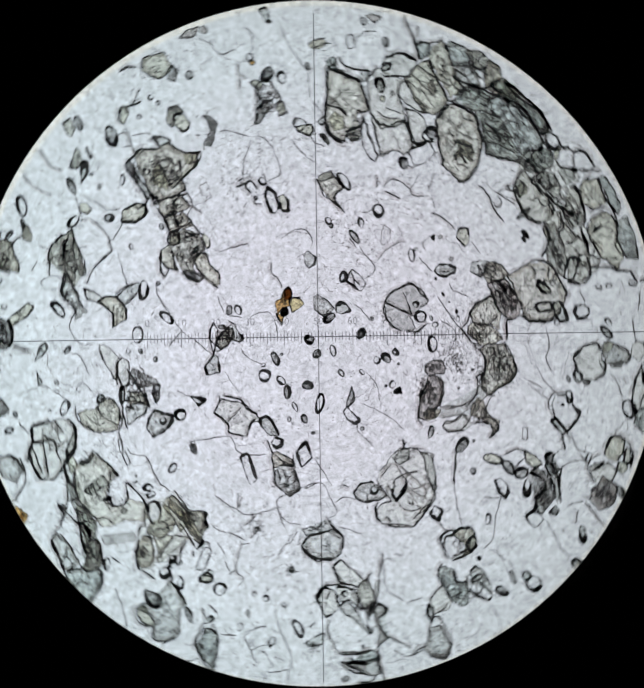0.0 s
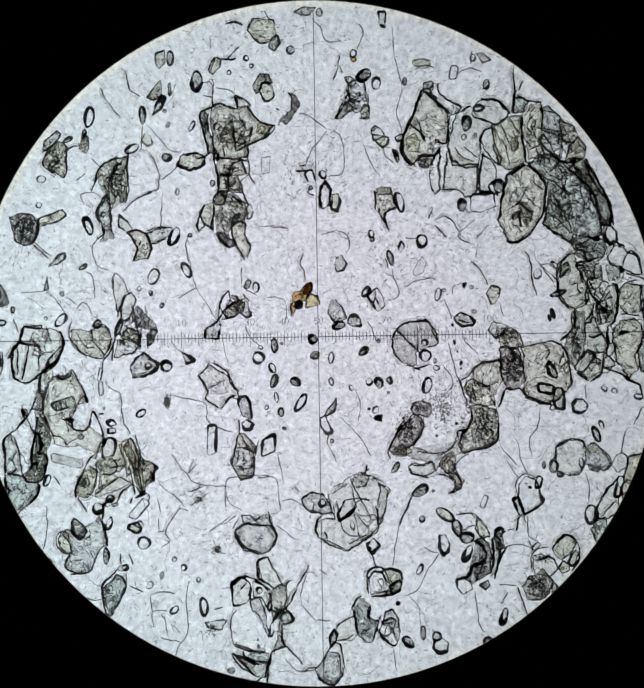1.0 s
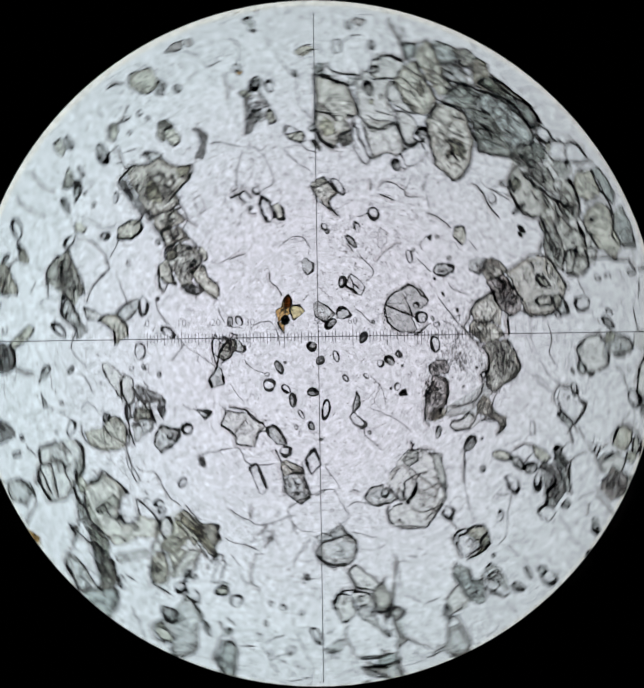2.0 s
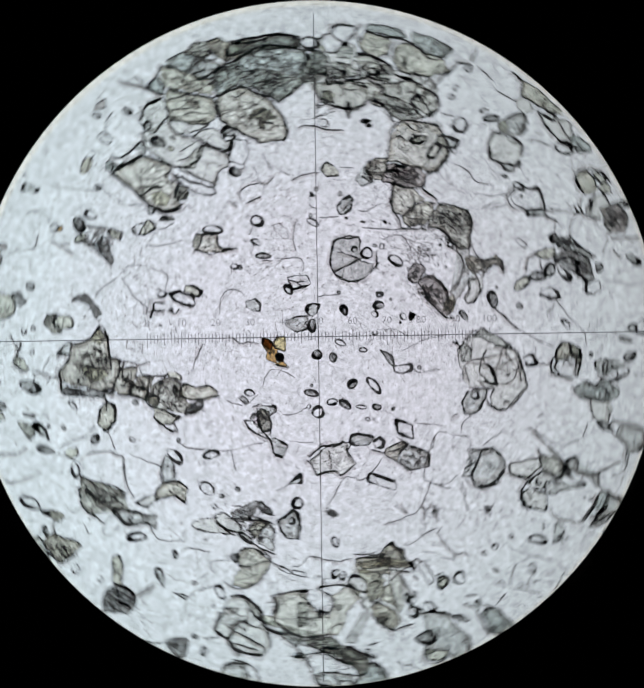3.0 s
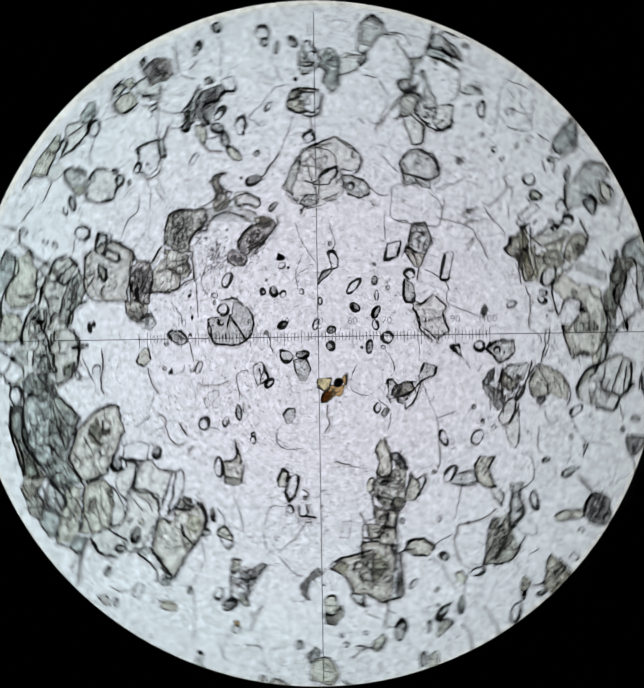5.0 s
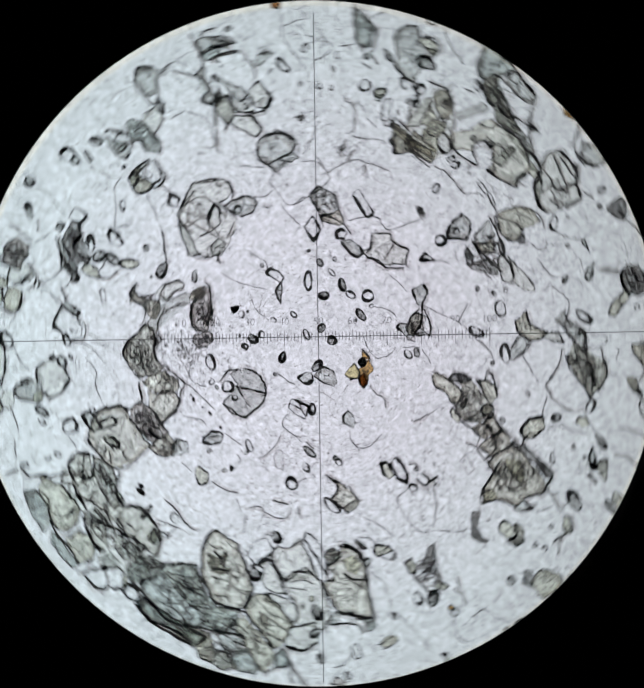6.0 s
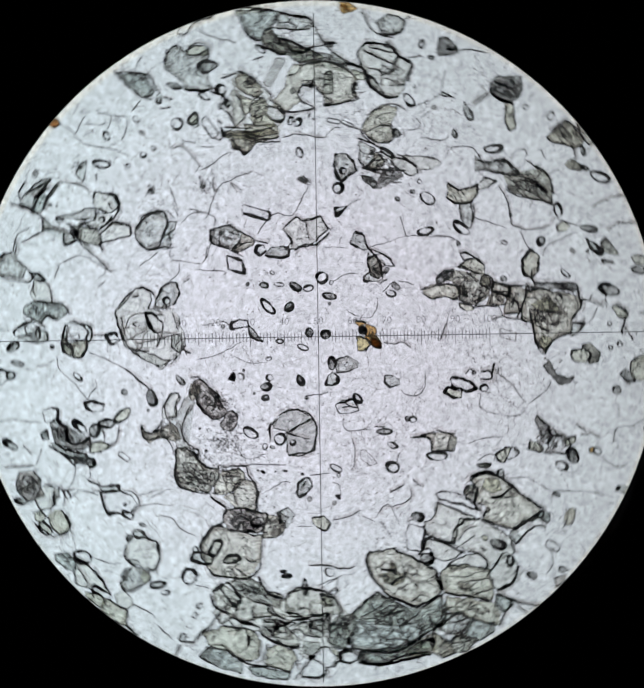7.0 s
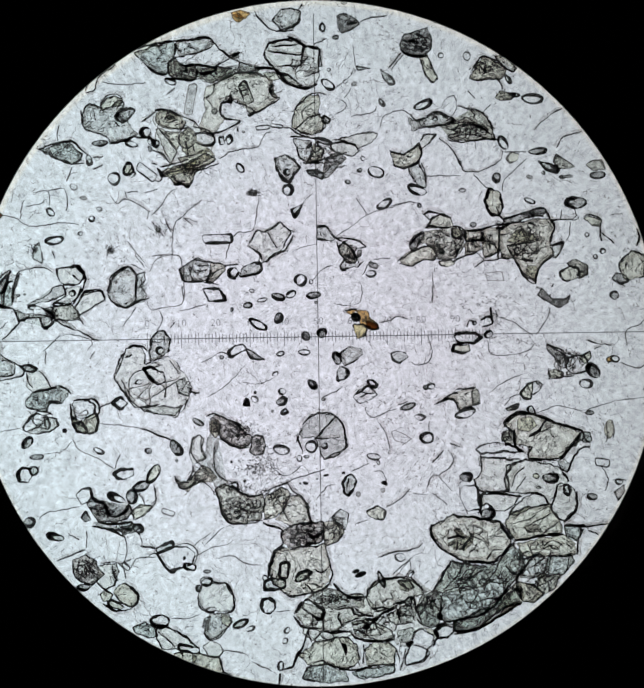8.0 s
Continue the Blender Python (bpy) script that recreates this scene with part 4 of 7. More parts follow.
oval(-5.41, 1.53, 0.15, 0.13, 67, "w", 2)
oval(-5.07, 1.42, 0.16, 0.12, 101, "d", 2)
oval(-4.74, 1.05, 0.16, 0.12, 69, "d", 2)
crack(2, -7.22, 0.94, -7.01, 1.13, -6.76, 0.79)
crack(2, -6.31, 2.07, -6.63, 2.21, -6.80, 2.68, -6.63, 3.06)
crack(2, -6.68, 1.24, -6.78, 1.89, -6.97, 2.03)
grain(-6.44, 3.52, "p", 2, 300, 55, 307, 26, 62, 31, 87, 80, 108, 44, 127, 38, 228, 17, 269, 39, 256, 60)
crack(5, -6.66, 2.99, -6.45, 3.18, -6.53, 3.44)
crack(4, -6.57, 3.44, -6.71, 3.84, -6.39, 4.34)
oval(-6.50, 3.72, 0.17, 0.15, 78, "w", 2)
crack(3, -6.19, 3.10, -6.29, 3.82, -6.20, 4.20)
grain(-6.16, 4.73, "g", 1, 286, 33, 288, 68, 301, 61, 338, 41, 48, 47, 61, 84, 78, 70, 107, 60, 138, 59, 177, 55, 160, 41, 239, 43, 265, 89)
crack(3, -6.28, 3.95, -6.34, 4.60, -6.16, 5.11)
crack(3, -5.88, 4.05, -5.98, 4.71, -5.82, 5.22)
crack(3, -6.14, 4.20, -6.24, 4.85, -5.95, 5.36)
crack(4, -6.77, 4.69, -6.59, 5.13, -6.08, 5.43)
crack(4, -5.84, 4.05, -5.75, 4.57, -5.82, 5.35, -5.74, 5.54)
oval(-5.68, 5.69, 0.46, 0.23, 29, "w", 3)
crack(2, -6.81, 3.91, -7.07, 4.06, -7.12, 4.32, -6.79, 4.37, -6.53, 4.22)
crack(3, -6.85, 4.40, -6.70, 4.75)
crack(2, -7.30, 4.72, -7.02, 4.96)
crack(2, -6.62, 5.14, -6.87, 5.41)
grain(-5.85, 3.42, "f", 2, 328, 28, 58, 11, 119, 35, 198, 19, 285, 20)
grain(-5.39, 2.88, "y", 2, 301, 48, 332, 34, 21, 24, 57, 32, 100, 38, 141, 50, 146, 31, 245, 15, 251, 54)
crack(5, -5.61, 2.33, -5.49, 2.61, -5.46, 2.80)
crack(5, -5.17, 2.39, -5.06, 2.78, -5.20, 3.11, -5.46, 3.25)
grain(-4.82, 3.15, "p", 1, 343, 26, 26, 43, 106, 16, 177, 34, 229, 39)
crack(3, -5.02, 2.84, -4.62, 3.01)
crack(4, -5.20, 3.24, -4.80, 3.35, -4.47, 3.35)
oval(-8.39, 3.99, 0.17, 0.18, 139, "w", 1)
oval(-8.34, 4.76, 0.23, 0.28, 97, "w", 1)
grain(-7.86, 5.40, "e", 1, 304, 46, 344, 25, 40, 37, 71, 46, 95, 51, 118, 37, 176, 35, 201, 44, 248, 39, 289, 61)
crack(4, -7.89, 4.88, -8.29, 5.23, -8.08, 5.74)
grain(-8.04, 5.92, "p", 1, 298, 12, 34, 32, 65, 34, 190, 21, 233, 44)
crack(4, -7.65, 5.59, -7.45, 5.73, -7.25, 5.76)
oval(-7.57, 5.95, 0.31, 0.13, 29, "p", 2)
grain(-7.07, 5.83, "e", 1, 309, 18, 59, 18, 94, 29, 121, 12, 218, 20, 277, 29)
oval(-7.10, 6.11, 0.33, 0.12, 80, "d", 2)
oval(-6.96, 6.62, 0.64, 0.28, 84, "w", 3)
crack(3, -5.89, 3.80, -5.55, 4.17, -5.12, 4.37, -4.87, 4.52, -4.88, 5.03, -5.15, 5.57, -5.41, 5.65)
grain(-5.14, 4.38, "d", 2, 11, 8, 118, 4, 225, 8)
crack(2, -4.81, 3.22, -4.75, 4.38)
crack(2, -4.76, 4.77, -4.46, 5.01, -4.32, 5.20)
crack(2, -4.23, 5.58, -4.56, 5.66, -4.93, 6.08, -5.18, 6.35)
oval(-4.67, 5.44, 0.23, 0.28, 87, "d", 3)
grain(-5.22, 5.95, "y", 1, 328, 18, 55, 14, 116, 21, 195, 16, 274, 17)
oval(-5.39, 6.69, 0.57, 0.18, 94, "d", 3)
crack(2, -5.41, 5.65, -5.37, 6.36)
prism(-4.62, 6.41, 0.20, 0.10, 69, "d", 0)
prism(-3.23, -2.87, 0.90, 0.26, 89, "w", 3)
grain(-3.05, -1.47, "f", 1, 278, 50, 291, 39, 333, 37, 341, 62, 358, 57, 61, 49, 108, 81, 141, 75, 155, 50, 188, 27, 205, 38, 263, 42)
crack(5, -3.04, -1.94, -3.42, -1.70, -3.38, -1.44, -3.64, -0.98)
crack(6, -3.23, -0.64, -2.82, -0.89, -2.62, -1.28, -2.46, -1.48)
crack(3, -3.34, -1.38, -2.87, -1.12)
crack(4, -2.95, -2.02, -2.91, -1.89, -2.77, -1.66, -2.50, -1.59)
crack(3, -3.60, -0.98, -3.30, -0.61)
grain(-2.29, -1.88, "p", 2, 20, 15, 82, 28, 120, 29, 160, 19, 260, 28, 297, 42)
crack(6, -2.06, -2.27, -2.13, -1.82, -2.24, -1.58)
grain(-2.34, -3.53, "p", 1, 313, 47, 344, 34, 40, 42, 87, 44, 114, 46, 160, 34, 181, 30, 247, 35, 267, 49)
grain(-2.22, -2.97, "t", 1, 253, 10, 308, 33, 344, 28, 16, 16, 104, 31, 140, 34, 203, 30)
crack(3, -2.41, -3.74, -2.02, -3.63)
crack(5, -2.40, -4.04, -2.03, -3.91)
crack(4, -2.00, -3.18, -2.25, -2.97, -2.36, -2.71)
crack(5, -2.64, -3.60, -2.55, -3.09, -2.47, -2.71)
crack(4, -1.97, -3.31, -1.88, -2.86)
crack(4, -2.01, -3.91, -1.97, -3.31)
crack(3, -2.47, -3.48, -2.45, -3.16)
grain(-2.20, -2.44, "w", 3, 309, 14, 12, 16, 94, 16, 163, 16, 237, 15)
crack(4, -2.43, -2.71, -2.44, -2.26)
grain(-1.58, -3.02, "w", 3, 316, 24, 63, 38, 138, 21, 239, 37)
oval(-1.91, -0.48, 0.36, 0.36, 87, "w", 3)
oval(-1.84, -0.17, 0.12, 0.15, 75, "w", 2)
oval(-1.45, -1.15, 0.41, 0.19, 73, "d", 3)
oval(-1.49, -0.78, 0.32, 0.19, 116, "w", 3)
oval(-1.44, -0.12, 0.44, 0.19, 94, "d", 3)
oval(-1.22, -0.06, 0.09, 0.08, 95, "d", 1)
oval(-1.37, -1.63, 0.33, 0.12, 99, "w", 2)
oval(-1.23, -2.06, 0.27, 0.17, 95, "d", 3)
oval(-1.65, -1.92, 0.16, 0.10, 69, "w", 1)
oval(-1.13, -2.53, 0.09, 0.13, 79, "d", 1)
grain(-3.95, -0.49, "p", 3, 341, 20, 84, 5, 136, 24, 260, 16)
oval(-4.55, -1.79, 0.36, 0.18, 93, "d", 0)
crack(2, -4.45, -1.59, -3.74, -1.71, -3.42, -1.83, -3.38, -2.22, -3.19, -2.48)
crack(2, -3.13, -2.49, -2.62, -2.64)
crack(2, -4.40, -3.27, -4.16, -3.60, -3.97, -3.81, -3.85, -4.00)
crack(2, -3.91, -3.83, -3.76, -3.43)
crack(3, -3.91, -3.83, -3.64, -3.56)
crack(2, -4.13, -0.31, -4.32, -0.17, -4.44, 0.03)
crack(2, -1.85, -0.16, -2.22, 0.24, -2.27, 0.50)
crack(1, -2.78, -0.63, -2.94, 0.02)
crack(2, -1.14, -4.05, -1.33, -3.27)
crack(2, -1.91, -3.95, -1.52, -3.93)
grain(-3.18, 0.33, "p", 1, 291, 28, 343, 14, 37, 22, 65, 29, 120, 12, 172, 25, 227, 34)
crack(6, -3.46, 0.07, -3.42, 0.37)
crack(6, -3.07, 0.05, -3.02, 0.28)
crack(5, -3.41, 0.37, -3.11, 0.61, -2.97, 0.80)
grain(-2.88, 1.15, "w", 1, 286, 15, 29, 16, 74, 34, 119, 17, 212, 15, 259, 34)
crack(4, -3.08, 0.61, -3.02, 1.12, -2.77, 1.49)
grain(-2.59, 0.94, "g", 1, 271, 17, 350, 25, 34, 35, 52, 33, 150, 19, 193, 34, 227, 36)
crack(5, -2.97, 0.86, -2.67, 1.10, -2.30, 1.25)
crack(4, -2.98, 0.64, -2.65, 0.71, -2.45, 0.83)
grain(-2.61, 1.28, "d", 2, 306, 7, 14, 10, 136, 11, 213, 7)
grain(-2.25, 0.92, "p", 1, 267, 21, 310, 21, 335, 8, 82, 23, 100, 27, 204, 20)
crack(5, -2.17, 0.69, -2.10, 0.88)
crack(3, -2.17, 1.21, -2.36, 1.38)
crack(2, -3.11, 0.61, -3.41, 1.08, -3.74, 1.61, -3.88, 2.13, -4.04, 2.79)
crack(2, -4.25, 1.25, -3.98, 1.43, -3.74, 1.58)
oval(-4.03, 2.08, 0.48, 0.23, 118, "w", 3)
oval(-1.99, 1.59, 0.32, 0.20, 92, "w", 3)
prism(-2.23, 1.67, 0.30, 0.15, 67, "d", 1)
crack(2, -1.78, 1.25, -1.46, 1.30, -1.14, 1.19, -1.09, 0.83, -1.15, 0.45)
crack(2, -2.29, 1.53, -1.97, 1.36)
crack(2, -2.41, 1.67, -2.41, 2.18)
oval(-0.73, 1.08, 0.31, 0.26, 54, "k", 1)
grain(-0.60, 1.42, "o", 1, 233, 23, 289, 23, 342, 13, 27, 29, 52, 40, 71, 30, 143, 7, 177, 27, 226, 49)
grain(-0.45, 1.55, "r", 1, 293, 14, 15, 11, 69, 20, 139, 10, 225, 22)
grain(-0.32, 1.18, "z", 1, 271, 14, 339, 22, 25, 18, 94, 20, 147, 22, 225, 25)
grain(-0.85, 0.96, "o", 0, 347, 4, 38, 12, 131, 14, 254, 19)
crack(5, -0.33, 1.37, -0.13, 1.32)
crack(4, -0.93, 0.73, -0.98, 1.15)
crack(3, -0.53, 1.76, -0.58, 2.09, -0.68, 2.29, -0.62, 2.60)
oval(-0.66, -1.78, 0.59, 0.23, 58, "w", 3)
oval(-0.82, -1.19, 0.33, 0.23, 147, "d", 3)
grain(0.07, -2.43, "w", 2, 316, 28, 30, 9, 94, 26, 132, 24, 206, 12, 274, 24)
grain(0.25, -1.92, "d", 2, 291, 13, 21, 11, 65, 31, 77, 10, 207, 13, 231, 31)
oval(0.23, -1.17, 0.24, 0.14, 103, "w", 2)
oval(0.22, -0.47, 0.35, 0.17, 85, "w", 3)
oval(0.25, -2.88, 0.12, 0.12, 29, "d", 2)
oval(0.81, -1.35, 0.20, 0.12, 114, "w", 1)
oval(1.16, -0.28, 0.32, 0.18, 42, "d", 3)
oval(1.33, -1.16, 0.23, 0.19, 71, "w", 3)
grain(1.60, -2.21, "k", 1, 39, 14, 149, 9, 192, 12, 311, 15)
oval(1.52, -1.98, 0.24, 0.18, 55, "w", 1)
oval(1.61, -1.21, 0.33, 0.23, 110, "d", 3)
oval(1.33, -1.96, 0.09, 0.10, 121, "k", 0)
crack(2, 1.39, -3.38, 1.22, -2.99, 0.92, -2.60, 0.49, -2.19)
crack(2, 0.43, -3.53, 0.13, -2.95, 0.19, -2.63)
crack(2, 1.00, -2.34, 1.08, -1.84, 0.91, -1.38)
grain(1.93, -1.13, "w", 2, 330, 7, 80, 11, 166, 9, 276, 9)
oval(1.89, -1.48, 0.08, 0.08, 106, "d", 1)
oval(-0.25, -0.39, 0.29, 0.23, 24, "d", 2)
oval(-0.31, 0.07, 0.26, 0.26, 110, "d", 3)
grain(0.45, 0.46, "d", 3, 257, 10, 347, 15, 27, 18, 80, 12, 175, 17, 209, 16)
grain(0.90, 0.62, "p", 3, 323, 24, 12, 16, 72, 16, 134, 18, 189, 19, 242, 17)
grain(0.40, 0.87, "p", 1, 294, 28, 327, 33, 22, 17, 94, 36, 119, 38, 187, 26, 252, 29)
crack(2, 1.55, -0.01, 1.39, 0.45, 1.26, 0.58)
oval(1.61, 0.02, 0.12, 0.10, 100, "d", 2)
grain(0.48, 2.28, "p", 2, 297, 19, 0, 19, 79, 25, 116, 21, 196, 14, 248, 24)
crack(2, -0.08, 3.15, 0.37, 3.26, 0.62, 3.18, 0.76, 2.85, 0.66, 2.60)
grain(0.02, 4.31, "w", 3, 297, 28, 43, 24, 87, 42, 117, 27, 231, 22, 262, 40)
grain(0.35, 4.12, "y", 3, 10, 12, 73, 24, 117, 24, 237, 24, 279, 27)
crack(6, -0.11, 3.92, -0.12, 4.37, 0.03, 4.75)
crack(5, 0.18, 3.97, 0.21, 4.42)
grain(1.55, 1.25, "w", 1, 324, 29, 21, 19, 87, 32, 111, 28, 165, 26, 239, 24, 278, 35)
crack(3, 1.44, 1.02, 1.52, 1.31, 1.50, 1.57)
crack(3, 1.52, 1.31, 1.61, 1.08)
crack(5, 1.54, 0.95, 1.28, 1.35)
oval(1.23, 1.47, 0.33, 0.20, 55, "w", 3)
oval(1.95, 2.46, 0.47, 0.18, 106, "d", 3)
crack(3, 1.91, 2.15, 1.80, 2.47)
oval(1.41, 3.01, 0.14, 0.15, 114, "d", 2)
oval(1.39, 3.17, 0.24, 0.17, 100, "w", 3)
crack(2, 1.80, 1.20, 2.06, 1.25, 2.22, 1.43, 2.09, 1.82, 1.98, 2.15)
grain(1.82, 4.08, "c", 1, 263, 37, 284, 19, 333, 33, 35, 27, 72, 46, 102, 50, 128, 47, 215, 30, 267, 56)
crack(4, 1.93, 3.23, 1.79, 3.56, 1.55, 3.89)
crack(5, 1.53, 3.89, 1.50, 4.47)
crack(5, 1.88, 3.36, 1.80, 3.75, 2.13, 3.96)
grain(1.78, 4.45, "p", 1, 338, 24, 33, 20, 159, 22, 208, 21)
oval(2.22, 4.12, 0.62, 0.26, 105, "w", 3)
grain(2.28, 2.79, "w", 2, 303, 8, 21, 9, 92, 18, 166, 7, 250, 16)
oval(2.87, 2.97, 0.39, 0.31, 89, "w", 3)
crack(2, 2.72, 3.04, 2.40, 3.04)
oval(3.34, 1.39, 0.40, 0.18, 78, "w", 2)
oval(3.52, 1.52, 0.10, 0.13, 101, "p", 1)
crack(3, 2.40, 1.61, 2.72, 1.79, 3.11, 1.87, 3.29, 1.82)
grain(2.82, 2.18, "w", 0, 306, 16, 42, 23, 79, 35, 212, 23, 240, 28)
grain(4.11, 0.65, "p", 3, 328, 30, 355, 32, 57, 16, 115, 22, 165, 28, 194, 24, 252, 18)
crack(3, 3.93, 0.64, 4.31, 0.56)
crack(2, 3.78, 1.38, 3.79, 1.60, 4.05, 1.72)
grain(4.12, 1.68, "k", 1, 41, 9, 153, 7, 269, 9)
oval(4.32, 1.61, 0.13, 0.15, 93, "d", 0)
oval(4.40, 0.90, 0.13, 0.15, 98, "d", 0)
oval(3.77, 0.52, 0.05, 0.08, 101, "k", 0)
crack(2, 3.75, 0.72, 3.52, 1.24)
crack(3, 3.61, 3.08, 3.37, 3.34, 3.25, 3.44)
crack(3, 3.32, 3.60, 3.58, 3.72, 3.82, 3.51, 3.99, 3.25)
crack(3, 3.99, 3.25, 3.99, 3.06, 4.29, 2.91)
crack(2, 3.99, 3.25, 4.45, 3.60)
crack(3, 4.80, 1.68, 4.63, 2.07, 4.33, 2.40)
crack(2, 4.46, 2.46, 4.52, 2.90)
crack(2, 4.49, 3.03, 4.82, 3.45)
crack(3, 3.06, 3.62, 3.21, 3.93)
crack(6, -0.46, 4.71, -0.55, 4.98, -0.37, 5.06, -0.26, 4.77)
crack(6, -0.83, 5.03, -0.50, 5.06)
crack(5, -0.75, 5.18, -0.56, 5.23)
oval(-0.39, 4.54, 0.13, 0.13, 76, "d", 3)
crack(4, -0.28, 4.32, -0.47, 4.39, -0.40, 4.58)
oval(-0.04, 4.93, 0.26, 0.20, 114, "w", 3)
crack(2, -0.56, 5.17, -0.41, 5.61, -0.21, 5.85, 0.07, 6.22)
crack(2, 0.07, 6.29, -0.36, 6.63, -0.74, 6.79)
crack(2, 0.13, 4.87, 0.52, 4.98, 0.60, 5.36, 0.51, 6.00, 0.26, 6.27)
grain(0.66, 6.87, "d", 1, 242, 24, 293, 7, 1, 23, 29, 30, 71, 26, 100, 20, 191, 16, 222, 41)
crack(5, 0.32, 6.59, 0.56, 7.09)
crack(3, 0.62, 7.09, 0.71, 7.53, 0.60, 7.86)
grain(0.97, 7.44, "w", 2, 289, 31, 321, 29, 52, 30, 99, 32, 141, 33, 234, 34)
grain(0.78, 7.74, "y", 1, 349, 17, 87, 12, 148, 20, 267, 20)
crack(5, 1.26, 7.11, 1.22, 7.50, 1.17, 7.76)
grain(1.21, 6.82, "y", 1, 307, 18, 49, 19, 93, 21, 186, 13, 245, 21)
crack(4, 1.05, 6.61, 1.33, 6.66, 1.30, 7.04, 1.31, 7.36)
oval(1.17, 7.93, 0.47, 0.31, 37, "d", 3)
oval(1.53, 7.67, 0.38, 0.26, 82, "w", 2)
crack(4, 0.27, 7.75, 0.37, 8.06, 0.46, 8.51)
crack(3, 0.56, 7.99, 0.45, 8.19)
grain(0.87, 8.40, "o", 1, 341, 8, 67, 7, 157, 10, 257, 8)
oval(0.85, 8.57, 0.26, 0.19, 73, "w", 2)
grain(1.69, 5.97, "y", 2, 330, 22, 18, 21, 102, 13, 150, 31, 191, 15, 282, 22)
grain(1.56, 6.21, "w", 2, 339, 23, 43, 14, 112, 18, 161, 17, 250, 26)
oval(1.45, 6.28, 0.12, 0.15, 119, "d", 1)
crack(2, 2.07, 5.27, 1.82, 5.48, 1.77, 5.73)
grain(2.14, 5.50, "g", 2, 309, 13, 87, 12, 119, 22, 273, 22)
prism(2.23, 6.03, 0.28, 0.18, 23, "p", 2)
crack(2, 1.66, 4.85, 1.37, 5.31, 1.16, 5.84)
crack(2, 0.52, 8.95, 0.13, 8.91, -0.05, 9.12)
crack(3, -6.02, 6.60, -6.39, 7.07, -6.64, 7.48)
crack(3, -5.46, 7.28, -5.78, 7.49, -5.91, 8.02)
grain(-4.97, 7.42, "g", 1, 299, 19, 22, 17, 71, 36, 93, 19, 212, 33, 250, 27)
grain(-4.88, 7.02, "p", 3, 310, 12, 51, 25, 76, 27, 196, 10, 238, 39)
oval(-4.73, 6.82, 0.11, 0.13, 123, "d", 1)
prism(-4.58, 7.48, 0.39, 0.08, 93, "d", 1)
grain(-4.88, 8.37, "g", 1, 326, 17, 64, 30, 123, 22, 211, 15, 266, 27)
oval(-4.59, 8.42, 0.45, 0.20, 91, "d", 3)
grain(-3.22, 8.20, "y", 1, 342, 10, 52, 25, 95, 24, 221, 21, 253, 28)
crack(5, -3.34, 7.92, -3.42, 8.12, -3.25, 8.45)
crack(5, -3.18, 8.42, -2.86, 8.38, -2.60, 8.41)
crack(4, -2.86, 8.43, -2.52, 8.77)
oval(-2.32, 8.43, 0.16, 0.17, 52, "w", 2)
oval(-2.17, 8.19, 0.13, 0.14, 99, "w", 2)
oval(-2.83, 7.99, 0.14, 0.13, 38, "w", 1)
crack(5, -2.94, 9.47, -2.68, 9.53, -2.42, 9.41)
crack(3, -2.30, 9.33, -2.15, 9.62)
grain(-1.82, 9.22, "y", 1, 304, 36, 342, 42, 49, 45, 130, 50, 174, 47, 252, 36)
grain(-1.49, 8.89, "d", 2, 356, 16, 70, 25, 129, 15, 216, 18, 270, 24)
oval(-1.01, 8.68, 0.26, 0.26, 87, "d", 2)
crack(1, -3.37, 8.69, -3.41, 9.09)
crack(2, -4.24, -9.22, -4.15, -8.83, -3.87, -8.33, -3.92, -7.55, -3.86, -6.91)
crack(2, -4.08, -8.64, -4.53, -8.56, -4.66, -8.50)
crack(2, -4.46, -8.44, -4.51, -8.05, -4.63, -7.85)
oval(-4.26, -7.73, 0.31, 0.19, 41, "w", 2)
oval(-4.98, -7.03, 0.24, 0.18, 54, "w", 1)
crack(3, -4.39, -5.75, -4.52, -5.59, -4.48, -5.34, -4.22, -4.96, -4.15, -4.81)
crack(2, -4.15, -4.81, -3.90, -4.91)
crack(2, -4.67, -5.98, -4.39, -5.75)
crack(2, -4.77, -5.52, -4.58, -5.49)
crack(2, -4.71, -5.46, -4.75, -5.13)
crack(2, -4.68, -4.94, -4.79, -4.55)
oval(-4.01, -6.53, 0.18, 0.18, 95, "w", 3)
oval(-4.28, -6.30, 0.16, 0.13, 78, "w", 1)
oval(-3.58, -6.87, 0.15, 0.12, 87, "w", 1)
oval(-3.42, -7.65, 0.53, 0.23, 96, "w", 3)
oval(-3.59, -4.59, 0.14, 0.13, 61, "d", 2)
crack(3, -3.83, -4.78, -3.35, -4.41)
crack(3, -3.87, -4.39, -3.47, -4.21)
crack(2, -4.02, -4.77, -4.27, -4.50, -4.65, -4.23, -4.77, -4.03)
crack(2, -2.70, -4.22, -3.60, -4.14, -3.91, -3.94)
crack(2, -2.79, -4.82, -2.85, -4.30)
crack(2, -3.12, -7.71, -2.86, -7.65)
grain(3.06, 6.27, "c", 2, 251, 108, 254, 78, 277, 74, 303, 43, 325, 66, 353, 60, 17, 59, 34, 75, 53, 77, 70, 86, 83, 106, 96, 116, 114, 80, 156, 58, 199, 75, 220, 97, 241, 112)
crack(6, 2.70, 5.23, 2.51, 5.27, 2.27, 5.64, 2.33, 6.02, 2.53, 6.52)
crack(5, 2.53, 6.52, 2.79, 7.14, 2.90, 7.45, 3.13, 7.50, 3.18, 7.35)
crack(6, 2.99, 7.38, 3.36, 7.10, 3.70, 6.76)
crack(5, 3.62, 5.88, 3.66, 6.32, 3.72, 6.70)
